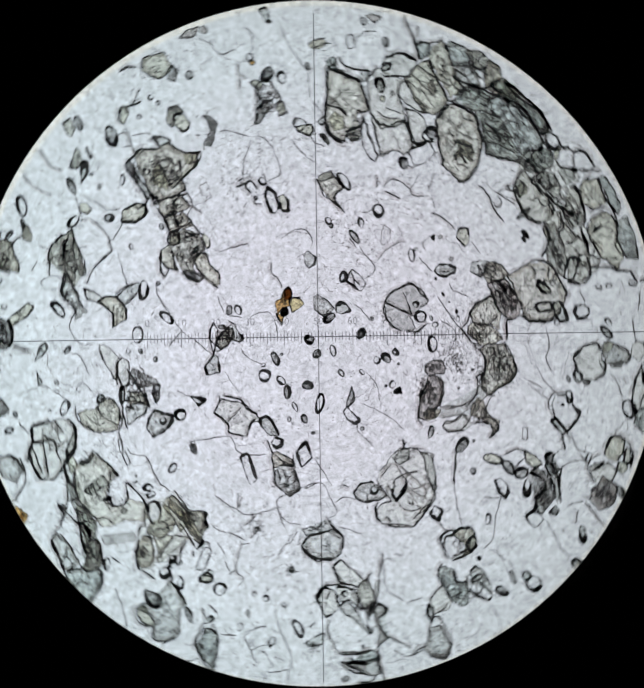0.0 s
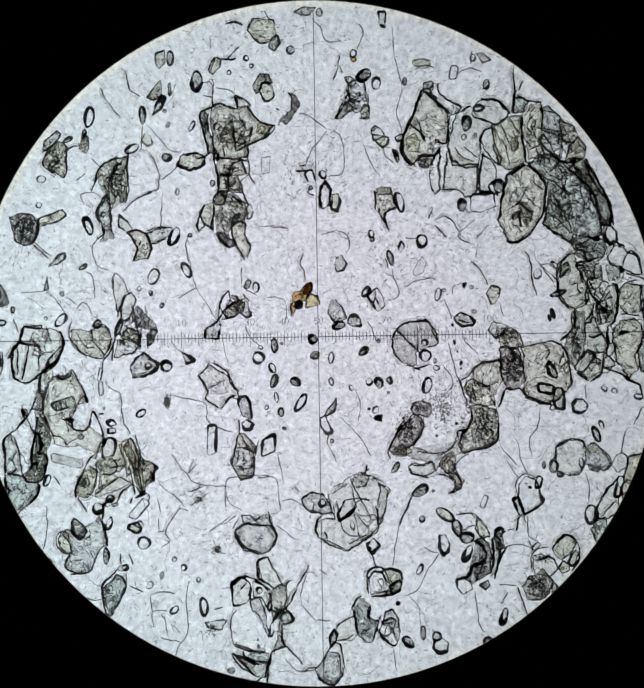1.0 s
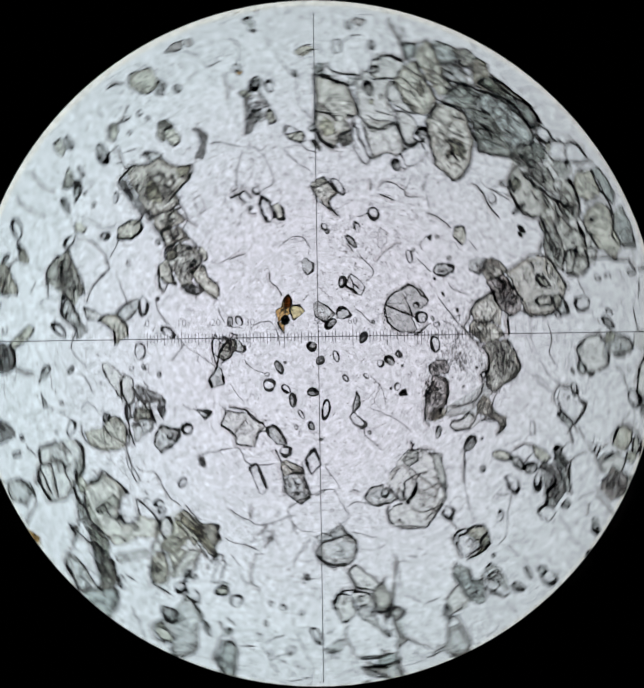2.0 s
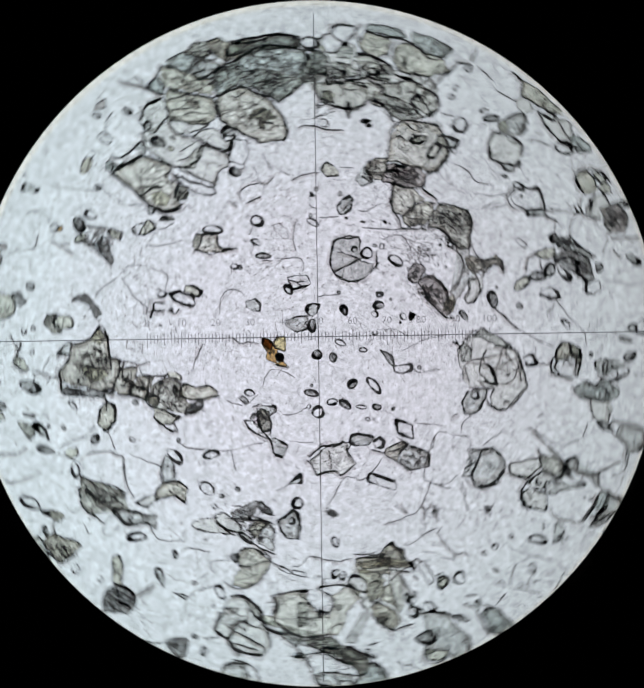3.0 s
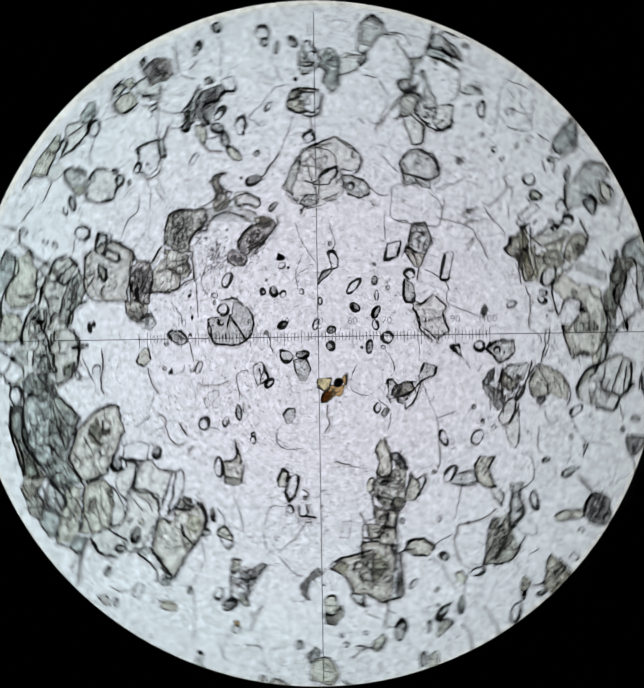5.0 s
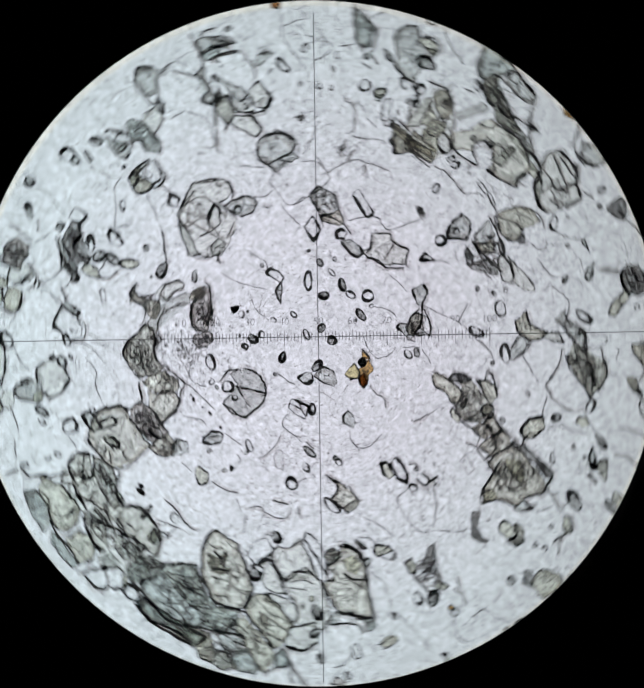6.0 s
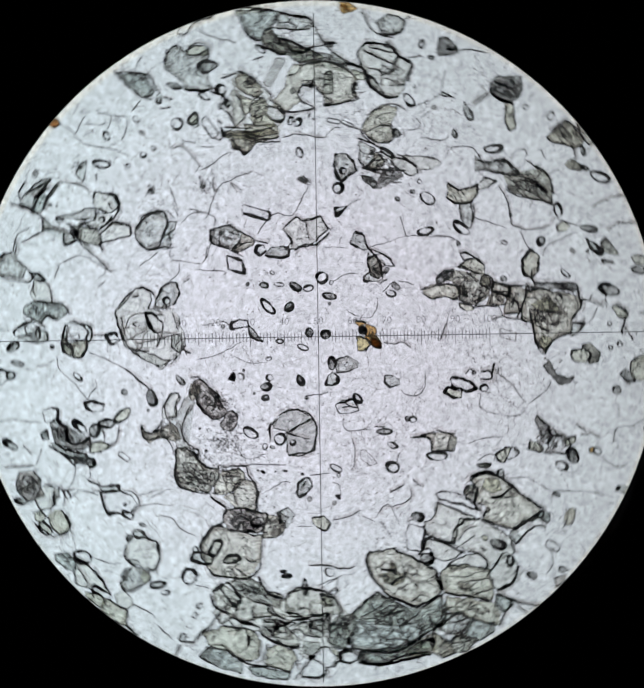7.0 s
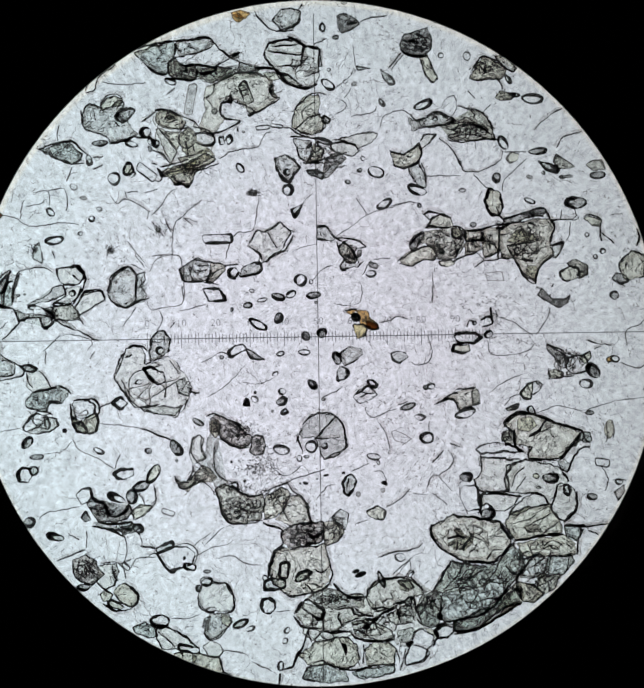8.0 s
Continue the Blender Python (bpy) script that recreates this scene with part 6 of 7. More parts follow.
crack(4, -5.56, -4.71, -5.51, -4.52)
prism(-5.31, -4.87, 0.71, 0.26, 50, "w", 1)
crack(3, -5.06, -4.67, -5.02, -4.47, -5.18, -4.38)
crack(3, -5.59, -2.70, -5.80, -2.31, -5.89, -1.52)
crack(2, -5.89, -1.52, -6.27, -1.31, -6.33, -1.12)
prism(-6.47, -1.39, 0.43, 0.13, 94, "w", 2)
prism(-6.50, -0.98, 0.39, 0.10, 81, "w", 2)
crack(3, -6.44, -0.79, -6.43, -0.59)
oval(-5.30, -2.10, 0.33, 0.20, 34, "w", 3)
oval(-6.44, -2.12, 0.13, 0.05, 3, "k", 1)
oval(-6.38, -1.96, 0.07, 0.06, 65, "d", 1)
crack(2, -7.60, -4.18, -7.81, -3.91)
crack(6, -8.82, -1.20, -9.02, -1.06, -9.13, -0.47)
crack(5, -8.82, -1.20, -8.58, -1.21, -8.24, -0.96, -7.89, -0.65)
crack(6, -9.15, -0.46, -8.92, -0.08, -8.77, 0.37)
crack(4, -8.77, -1.13, -8.68, -0.62, -8.59, -0.10)
crack(3, -8.90, -1.00, -8.93, -0.21)
crack(6, -7.89, -0.72, -7.68, -0.40, -7.59, -0.02, -7.71, 0.31)
crack(4, -8.76, 0.43, -8.23, 0.43)
crack(5, -8.86, -0.09, -8.26, -0.18)
grain(-2.78, 3.71, "g", 0, 263, 65, 269, 45, 311, 28, 347, 48, 35, 57, 81, 67, 118, 71, 146, 57, 237, 60)
grain(-3.38, 3.71, "y", 1, 296, 26, 28, 13, 69, 40, 104, 33, 162, 29, 233, 27, 288, 42)
crack(6, -3.66, 3.22, -3.73, 3.42, -3.64, 3.67, -3.50, 4.05)
crack(4, -3.66, 3.22, -3.52, 3.41, -3.59, 3.54)
crack(5, -3.24, 3.24, -3.30, 3.46, -3.22, 3.78, -3.27, 4.04)
crack(6, -3.27, 4.04, -3.22, 4.29, -3.05, 4.41, -2.79, 4.42)
crack(6, -3.20, 4.03, -2.94, 4.08, -2.86, 4.34)
grain(-3.05, 4.16, "g", 2, 300, 14, 354, 16, 72, 17, 148, 18, 220, 18)
grain(-2.87, 2.99, "d", 1, 330, 28, 18, 13, 101, 21, 147, 34, 199, 18, 297, 26)
crack(6, -2.74, 2.78, -3.02, 2.99, -3.11, 3.19)
crack(5, -2.73, 2.98, -2.92, 3.11)
grain(-2.43, 3.03, "y", 1, 294, 52, 322, 33, 44, 15, 76, 43, 98, 52, 123, 53, 165, 26, 249, 33, 276, 57)
crack(4, -2.31, 2.41, -2.49, 2.70, -2.70, 3.17)
crack(4, -2.24, 2.46, -2.14, 2.75, -2.31, 3.15, -2.32, 3.47)
grain(-2.61, 3.66, "d", 2, 245, 6, 357, 10, 40, 17, 118, 4, 204, 20)
grain(-2.17, 3.83, "y", 1, 287, 17, 7, 8, 87, 23, 122, 16, 252, 23)
crack(5, -2.29, 4.05, -2.55, 4.19, -2.73, 4.33)
crack(5, -2.36, 3.99, -2.55, 4.13)
crack(5, -2.21, 3.98, -2.37, 4.37, -2.49, 4.77)
crack(3, -2.32, 3.47, -2.27, 3.98)
grain(-2.79, 4.63, "t", 0, 268, 19, 326, 44, 36, 32, 86, 23, 145, 39, 213, 38)
grain(-2.74, 5.11, "t", 0, 293, 23, 341, 47, 41, 40, 148, 52, 202, 43)
crack(6, -3.12, 4.42, -3.12, 4.87, -3.18, 5.07, -3.24, 5.46, -3.22, 5.71)
crack(5, -3.13, 4.91, -2.77, 4.91)
crack(5, -2.79, 4.42, -2.80, 4.89, -2.69, 5.23, -2.43, 5.34)
crack(3, -2.86, 4.47, -2.47, 4.44)
crack(4, -2.72, 4.59, -2.58, 4.77)
crack(5, -2.28, 4.95, -2.39, 5.21, -2.43, 5.34)
crack(4, -2.01, 4.61, -2.19, 4.94, -2.23, 5.40, -2.24, 5.78)
crack(3, -2.47, 4.38, -2.46, 4.70, -2.19, 4.94)
crack(6, -3.14, 5.35, -3.13, 5.58)
crack(5, -3.20, 5.45, -2.88, 5.41, -2.23, 5.33)
grain(-2.48, 6.30, "t", 1, 261, 90, 285, 85, 299, 54, 330, 67, 353, 86, 6, 100, 9, 74, 35, 52, 79, 71, 96, 58, 118, 68, 131, 95, 145, 101, 167, 87, 210, 89, 232, 105)
grain(-2.86, 6.06, "y", 0, 285, 43, 3, 19, 78, 46, 110, 28, 186, 23, 257, 28)
grain(-1.81, 6.29, "y", 0, 296, 15, 19, 28, 132, 23, 216, 21)
crack(5, -2.61, 5.61, -2.65, 6.07, -2.71, 6.59)
crack(5, -2.61, 5.61, -2.27, 5.79, -1.88, 5.96, -1.54, 6.19, -1.43, 6.40)
crack(5, -1.43, 6.40, -1.79, 6.47, -2.06, 6.68, -2.28, 7.01)
crack(5, -2.19, 6.10, -2.12, 6.36)
crack(4, -2.94, 5.44, -2.99, 5.76)
crack(6, -3.32, 6.95, -3.12, 7.06, -2.80, 6.95, -2.67, 6.91)
crack(6, -2.54, 6.90, -2.65, 7.29)
crack(4, -2.15, 7.00, -2.40, 7.21, -2.65, 7.29)
grain(-2.40, 7.07, "p", 1, 332, 25, 31, 12, 140, 27, 222, 17)
oval(-3.17, 6.36, 0.22, 0.20, 59, "w", 3)
grain(-3.46, 6.19, "d", 1, 287, 68, 299, 38, 48, 4, 87, 48, 101, 63, 114, 55, 140, 17, 260, 19, 277, 59)
crack(6, -3.39, 5.53, -3.50, 5.99, -3.59, 6.25)
crack(6, -3.59, 6.25, -3.68, 6.71, -3.56, 6.83, -3.32, 6.95)
crack(5, -3.27, 5.33, -3.27, 5.91, -3.42, 6.24, -3.43, 6.76)
oval(-3.29, 4.66, 0.21, 0.15, 80, "d", 3)
crack(3, -3.32, 7.01, -3.29, 7.53, -3.41, 7.73)
crack(2, -3.59, 7.29, -3.31, 7.24)
crack(2, -3.61, 7.68, -3.39, 7.73)
crack(2, -3.23, 7.52, -2.84, 7.47, -2.68, 7.36)
crack(3, -2.55, -8.69, -2.63, -8.24, -2.64, -7.98, -2.48, -7.73)
crack(4, -2.55, -8.69, -2.34, -8.82, -1.95, -8.90, -1.63, -8.93)
grain(-2.20, -8.81, "d", 1, 34, 2, 159, 32, 264, 4, 343, 28)
crack(6, -1.91, -9.29, -2.16, -9.09, -2.28, -8.89)
crack(5, -2.15, -8.89, -1.63, -8.91)
crack(5, -1.52, -9.30, -1.48, -8.91)
grain(-1.83, -9.08, "n", 0, 332, 30, 26, 31, 141, 23, 170, 31, 255, 19)
grain(-2.30, -7.17, "f", 3, 284, 36, 310, 30, 3, 22, 48, 26, 86, 35, 112, 33, 154, 35, 239, 51)
crack(4, -2.38, -7.15, -2.18, -6.96)
crack(6, -2.64, -7.01, -2.37, -6.83, -2.24, -6.77, -1.98, -6.84)
grain(-1.76, -7.89, "s", 1, 296, 40, 343, 16, 51, 16, 97, 49, 124, 55, 150, 29, 167, 7, 278, 22, 290, 65)
oval(-1.46, -8.29, 0.41, 0.13, 84, "w", 3)
grain(-1.75, -7.27, "f", 1, 268, 10, 292, 50, 22, 22, 71, 22, 123, 42, 198, 25)
oval(-1.83, -7.18, 0.18, 0.17, 87, "w", 3)
crack(6, -1.51, -7.82, -1.47, -7.50, -1.52, -7.18)
crack(6, -1.98, -6.84, -1.67, -7.05, -1.48, -7.18)
grain(-1.59, -6.69, "f", 1, 293, 44, 324, 50, 23, 20, 91, 46, 121, 43, 140, 34, 211, 28, 268, 27)
crack(5, -1.86, -6.91, -1.90, -6.52, -1.85, -6.31, -1.60, -6.21)
crack(4, -1.59, -6.21, -1.39, -6.61, -1.18, -6.93)
grain(-1.82, -6.67, "s", 0, 76, 6, 100, 26, 239, 11, 291, 24)
grain(-1.23, -7.41, "g", 1, 260, 36, 296, 31, 6, 19, 60, 38, 88, 40, 138, 32, 233, 41)
crack(6, -1.46, -8.08, -1.26, -7.83, -0.99, -7.65)
grain(-1.28, -7.86, "d", 0, 330, 11, 37, 23, 159, 19, 235, 18)
crack(5, -1.08, -7.71, -0.85, -7.39, -0.75, -7.08)
grain(-0.90, -7.33, "p", 0, 304, 6, 64, 26, 105, 11, 247, 32)
crack(4, -0.75, -7.08, -0.56, -6.76, -0.43, -6.58)
crack(4, -1.09, -7.07, -0.96, -6.90)
crack(3, -1.15, -7.00, -0.89, -6.88)
grain(-1.13, -8.27, "p", 1, 279, 49, 262, 25, 98, 10, 37, 33, 54, 40, 79, 55, 97, 36, 140, 17, 246, 41, 242, 64)
crack(6, -1.46, -8.91, -1.24, -8.79, -1.01, -8.77)
crack(5, -1.05, -8.77, -1.16, -8.54, -1.18, -8.15)
crack(5, -1.18, -8.15, -0.88, -8.06, -0.85, -7.93, -0.99, -7.71)
oval(-0.84, -7.98, 0.15, 0.10, 87, "w", 3)
crack(4, -1.04, -8.73, -0.74, -9.06, -0.56, -9.26)
grain(0.71, -8.32, "f", 0, 294, 26, 342, 28, 64, 45, 150, 34, 222, 38)
grain(1.23, -8.00, "n", 1, 288, 61, 304, 50, 352, 36, 33, 13, 73, 40, 94, 58, 109, 66, 138, 51, 173, 26, 243, 45, 273, 60)
crack(5, 1.02, -8.41, 0.89, -7.71)
crack(5, 0.84, -7.64, 0.98, -7.39, 1.14, -7.33)
crack(4, 1.36, -8.04, 1.30, -7.85, 1.35, -7.59)
crack(3, 1.15, -8.29, 1.41, -8.23)
grain(0.31, -8.52, "d", 3, 296, 12, 48, 15, 86, 27, 178, 8, 251, 29)
crack(5, 0.63, -9.36, 0.57, -8.98, 0.50, -8.69, 0.37, -8.65)
crack(3, 0.44, -8.59, 0.69, -8.53, 0.89, -8.41)
crack(3, 0.39, -8.20, 0.59, -8.02, 0.92, -7.86)
oval(-1.84, -8.75, 0.10, 0.08, 87, "d", 1)
oval(-1.86, -8.56, 0.08, 0.06, 87, "d", 1)
crack(5, -3.79, 5.36, -3.52, 5.47, -3.32, 5.59)

# ---- countless fine marks in the groundmass ----
def fine_marks(count, reach):
    bm = bmesh.new()
    for _ in range(count):
        r, a = reach * math.sqrt(rng.random()), rng.uniform(0, 6.28)
        w = rng.choice((0.010, 0.014, 0.02, 0.034))
        line = wander(r * math.cos(a), r * math.sin(a), rng.gauss(0.25, 0.7), rng.uniform(0.03, 0.13), 0.4, 0.02)
        merge(bm, band_solid(line, [w * (1 - abs(2 * i / (len(line) - 1) - 1) ** 2 * 0.7) for i in range(len(line))], -0.02, 0.004, False, 0.5))
    return bm


def hairlines(count, reach):
    bm = bmesh.new()
    for _ in range(count):
        r, a = reach * math.sqrt(rng.random()), rng.uniform(0, 6.28)
        w = rng.uniform(0.010, 0.020)
        line = wander(r * math.cos(a), r * math.sin(a), rng.uniform(0, 6.28), rng.choice((0.15, 0.25, 0.3, 0.5, 0.9)), 0.28, 0.045)
        merge(bm, band_solid(line, [w * (0.6 + 0.8 * abs(noise.noise((p[0] * 3, p[1] * 3, w * 500)))) for p in line], -0.02, 0.003, False, 0.5))
    return bm


def patch(marks, lines, x, y, reach_x, reach_y, count, turn, spread_=0.5, dots=0.5):
    """A stretch that is richer in fine marks, which lie roughly along one bearing."""
    for _ in range(count):
        px, py = x + max(-1.2, min(1.2, rng.gauss(0, 0.5))) * reach_x, y + max(-1.2, min(1.2, rng.gauss(0, 0.5))) * reach_y
        a = radians(turn) + rng.gauss(0, spread_)
        if rng.random() < dots:
            w, line, bm = rng.uniform(0.014, 0.036), wander(px, py, a, rng.uniform(0.03, 0.1), 0.3, 0.02), marks
        else:
            w, line, bm = rng.uniform(0.012, 0.028), wander(px, py, a, rng.uniform(0.06, 0.20), 0.12, 0.03), lines
        merge(bm, band_solid(line, [w * (1 - abs(2 * i / (len(line) - 1) - 1) ** 2 * 0.7) for i in range(len(line))], -0.02, 0.004, False, 0.5))


def web(x, y, reach_x, reach_y, count):
    """Dark jointed cracks that part a cluster of grains into small angular cells, soft shade painted beside each."""
    step = math.sqrt(2.0 * reach_x * reach_y / count)
    slant = rng.uniform(0, 1.0)
    node = {}
    for i in range(-9, 10):
        for j in range(-9, 10):
            u, v = (i + 0.5 * (j % 2)) * step, j * 0.87 * step
            u, v = u * math.cos(slant) - v * math.sin(slant), u * math.sin(slant) + v * math.cos(slant)
            u, v = u + rng.gauss(0, 0.24) * step, v + rng.gauss(0, 0.24) * step
            if (u / reach_x) ** 2 + (v / reach_y) ** 2 < 1.0:
                node[i, j] = (x + u, y + v)
    for (i, j), (ax, ay) in node.items():
        for near in ((i + 1, j), (i + j % 2, j + 1), (i - 1 + j % 2, j + 1)):
            if near not in node or rng.random() < 0.34:
                continue
            bx, by = node[near]
            d = math.hypot(bx - ax, by - ay)
            k = max(3, int(d / 0.04))
            bow = rng.gauss(0, 0.10) * d
            line = []
            for m in range(k + 1):
                t = m / k
                off = bow * 4 * t * (1 - t) + 0.018 * noise.noise((ax * 9 + t * 5, ay * 9, i * 0.7))
                line.append((ax + (bx - ax) * t - (by - ay) / d * off, ay + (by - ay) * t + (bx - ax) / d * off))
            w = rng.choice((0.014, 0.020, 0.026, 0.040))
            merge(cracks, band_solid(line, [w * (0.55 + 0.9 * abs(noise.noise((p[0] * 7, p[1] * 7, w * 300)) + 0.25)) for p in line], -0.02, 0.012, False, 0.5))
            merge(shade_bands, band_solid(line, [0.07 + 0.07 * noise.noise((p[0] * 4, p[1] * 4, 3.0)) for p in line], -0.019, 0.011, False, 0.8))


marks = fine_marks(2900, 11.0)
lines = hairlines(560, 11.0)
patch(marks, lines, -0.51, 5.92, 1.28, 1.02, 67, 20, 0.5, 0.3)
patch(marks, lines, -1.55, 2.84, 1.54, 1.15, 52, 10, 0.6, 0.5)
patch(marks, lines, 1.03, 5.77, 1.15, 0.90, 45, -60, 0.6, 0.4)
patch(marks, lines, 1.28, 2.07, 1.41, 1.66, 60, 10, 0.7, 0.6)
patch(marks, lines, 3.31, 3.33, 1.15, 0.90, 67, -40, 0.9, 0.3)
patch(marks, lines, 4.07, 2.56, 0.64, 0.77, 22, -70, 0.6, 0.3)
patch(marks, lines, -3.74, -4.49, 1.28, 0.90, 67, 40, 0.35, 0.35)
patch(marks, lines, -3.35, -5.78, 1.28, 0.77, 52, 10, 0.6, 0.4)
patch(marks, lines, 2.55, 8.04, 0.90, 0.77, 27, 5, 0.3, 0.5)
patch(marks, lines, -7.67, 1.84, 1.41, 0.90, 37, 0, 0.8, 0.4)
patch(marks, lines, -5.30, -7.49, 1.41, 1.15, 45, 0, 1.2, 0.4)
patch(marks, lines, 3.44, -1.66, 0.58, 0.51, 165, 0, 1.5, 0.95)
patch(marks, lines, 1.54, 1.04, 1.41, 1.41, 37, -50, 0.7, 0.5)
patch(marks, lines, 2.04, -1.51, 1.28, 1.54, 52, -60, 0.6, 0.6)
patch(marks, lines, -1.54, -2.81, 1.66, 2.05, 75, -80, 0.6, 0.6)
patch(marks, lines, 0.77, -9.18, 1.15, 0.64, 30, 20, 0.6, 0.4)
patch(marks, lines, 4.94, 7.50, 0.58, 0.64, 18, 30, 0.9, 0.3)
patch(marks, lines, -1.93, 9.29, 1.15, 0.51, 45, 30, 0.8, 0.2)
patch(marks, lines, -7.01, -1.15, 0.77, 0.77, 37, -50, 0.6, 0.3)
patch(marks, lines, -8.87, 2.76, 0.77, 0.77, 37, -70, 0.6, 0.3)
patch(marks, lines, -1.28, 5.03, 0.90, 0.77, 30, 70, 0.4, 0.2)
patch(marks, lines, 6.45, 4.44, 1.02, 0.90, 108, -45, 0.7, 0.4)
patch(marks, lines, 7.45, 3.93, 0.77, 1.15, 126, -60, 0.6, 0.4)
patch(marks, lines, 5.32, 3.69, 0.64, 0.77, 72, 30, 0.9, 0.5)
patch(marks, lines, 3.44, 5.74, 0.77, 1.02, 90, -50, 0.7, 0.4)
patch(marks, lines, 2.81, 5.24, 0.51, 0.51, 54, -60, 0.7, 0.4)
patch(marks, lines, -2.71, 6.20, 0.77, 0.64, 81, -80, 0.5, 0.4)
patch(marks, lines, -2.84, 3.75, 0.64, 0.64, 90, -30, 0.7, 0.5)
patch(marks, lines, 5.32, -0.61, 0.51, 0.90, 126, -60, 0.6, 0.5)
patch(marks, lines, 4.44, -2.39, 0.51, 0.77, 108, -60, 0.6, 0.5)
patch(marks, lines, 2.42, -2.66, 0.38, 0.77, 108, -65, 0.6, 0.6)
patch(marks, lines, 7.56, 2.04, 0.64, 0.90, 108, 60, 0.8, 0.3)
patch(marks, lines, 7.32, -0.11, 0.38, 0.64, 90, 70, 0.5, 0.4)
patch(marks, lines, -5.31, 0.27, 0.38, 0.64, 72, -55, 0.3, 0.2)
patch(marks, lines, -8.46, -2.58, 0.51, 1.28, 90, -70, 0.5, 0.4)
patch(marks, lines, -6.62, -4.00, 0.77, 0.64, 72, 30, 0.8, 0.4)
patch(marks, lines, 8.31, 0.52, 0.77, 0.90, 72, 10, 0.8, 0.4)
patch(marks, lines, 3.81, 2.81, 0.90, 0.77, 30, -40, 0.9, 0.4)
patch(marks, lines, 2.42, 1.80, 1.15, 0.77, 40, 10, 0.8, 0.5)
patch(marks, lines, 1.66, 2.82, 0.90, 0.77, 30, -60, 0.7, 0.5)
patch(marks, lines, 3.44, -1.00, 0.77, 0.51, 30, -50, 0.7, 0.5)
patch(marks, lines, 6.94, -2.76, 1.02, 0.77, 14, -60, 0.5, 0.2)
patch(marks, lines, 0.26, 3.86, 1.15, 1.02, 30, 40, 0.9, 0.5)
soot, soot_lines, cracks, shade_bands = bmesh.new(), bmesh.new(), bmesh.new(), bmesh.new()
patch(soot, soot_lines, 3.49, -2.01, 0.32, 0.54, 140, 87, 1.5, 0.95)
patch(soot, soot_lines, -4.55, -1.78, 0.10, 0.20, 60, 87, 0.5, 0.5)
patch(soot, soot_lines, -3.62, -4.53, 0.23, 0.38, 40, 37, 0.4, 0.3)
patch(soot, soot_lines, -3.22, -8.28, 0.18, 0.20, 50, 27, 0.6, 0.5)
patch(soot, soot_lines, -3.04, -6.03, 0.12, 0.12, 40, 87, 1.5, 0.6)
patch(soot, soot_lines, 5.43, -0.76, 0.26, 0.45, 90, 107, 0.6, 0.4)
patch(soot, soot_lines, 5.36, 0.19, 0.32, 0.28, 60, 137, 0.8, 0.3)
patch(soot, soot_lines, 6.50, -0.69, 0.45, 0.51, 36, 87, 1, 0.6)
patch(soot, soot_lines, -8.26, -0.11, 0.38, 0.38, 36, 87, 1, 0.4)
patch(soot, soot_lines, -0.97, 4.81, 0.32, 0.90, 36, 97, 0.6, 0.4)
patch(soot, soot_lines, -7.11, -6.28, 0.32, 0.32, 24, 87, 1, 0.5)
patch(soot, soot_lines, -6.05, -7.48, 0.13, 0.51, 24, 87, 0.6, 0.4)
patch(soot, soot_lines, 2.45, -2.53, 0.23, 0.51, 108, 62, 0.7, 0.5)
patch(soot, soot_lines, 2.86, -1.92, 0.28, 0.20, 48, 147, 0.8, 0.5)
patch(soot, soot_lines, 2.23, -3.16, 0.23, 0.15, 36, 147, 0.8, 0.4)
patch(soot, soot_lines, 4.72, -2.51, 0.32, 0.58, 156, 87, 1, 0.6)
patch(soot, soot_lines, 4.09, -2.61, 0.13, 0.38, 48, 77, 0.8, 0.5)
patch(soot, soot_lines, 4.26, -1.60, 0.15, 0.38, 48, 107, 0.6, 0.4)
patch(soot, soot_lines, 3.66, -3.67, 0.19, 0.38, 36, 117, 0.8, 0.4)
patch(soot, soot_lines, -8.82, 3.31, 0.32, 0.36, 78, 87, 1, 0.4)
patch(soot, soot_lines, -9.52, 1.25, 0.19, 0.26, 36, 67, 0.7, 0.4)
patch(soot, soot_lines, -5.74, 0.15, 0.32, 0.38, 54, 27, 0.6, 0.3)
patch(soot, soot_lines, -5.26, 0.65, 0.26, 0.32, 54, 122, 0.4, 0.2)
patch(soot, soot_lines, -5.05, 0.10, 0.10, 0.23, 36, 77, 0.4, 0.2)
patch(soot, soot_lines, -6.80, -0.05, 0.45, 0.32, 30, 137, 0.6, 0.4)
patch(soot, soot_lines, -6.18, 4.72, 0.26, 0.58, 84, 72, 0.3, 0.2)
patch(soot, soot_lines, -7.93, 5.34, 0.23, 0.45, 60, 107, 0.8, 0.4)
patch(soot, soot_lines, -7.12, 5.75, 0.10, 0.19, 24, 87, 0.8, 0.4)
patch(soot, soot_lines, -5.35, 2.73, 0.15, 0.32, 30, 87, 1, 0.5)
patch(soot, soot_lines, 6.19, -7.06, 0.32, 0.32, 90, 87, 1.2, 0.5)
patch(soot, soot_lines, 4.53, -6.49, 0.19, 0.32, 66, 47, 0.6, 0.4)
patch(soot, soot_lines, 6.35, -6.31, 0.28, 0.23, 30, 27, 0.8, 0.4)
patch(soot, soot_lines, 5.06, -5.88, 0.10, 0.32, 36, 87, 0.6, 0.4)
patch(soot, soot_lines, -1.90, -5.11, 0.32, 0.10, 24, 167, 0.4, 0.3)
patch(soot, soot_lines, 1.17, -4.01, 0.38, 0.15, 24, 157, 0.5, 0.3)
patch(soot, soot_lines, 0.74, -4.89, 0.58, 0.77, 24, 87, 1, 0.8)
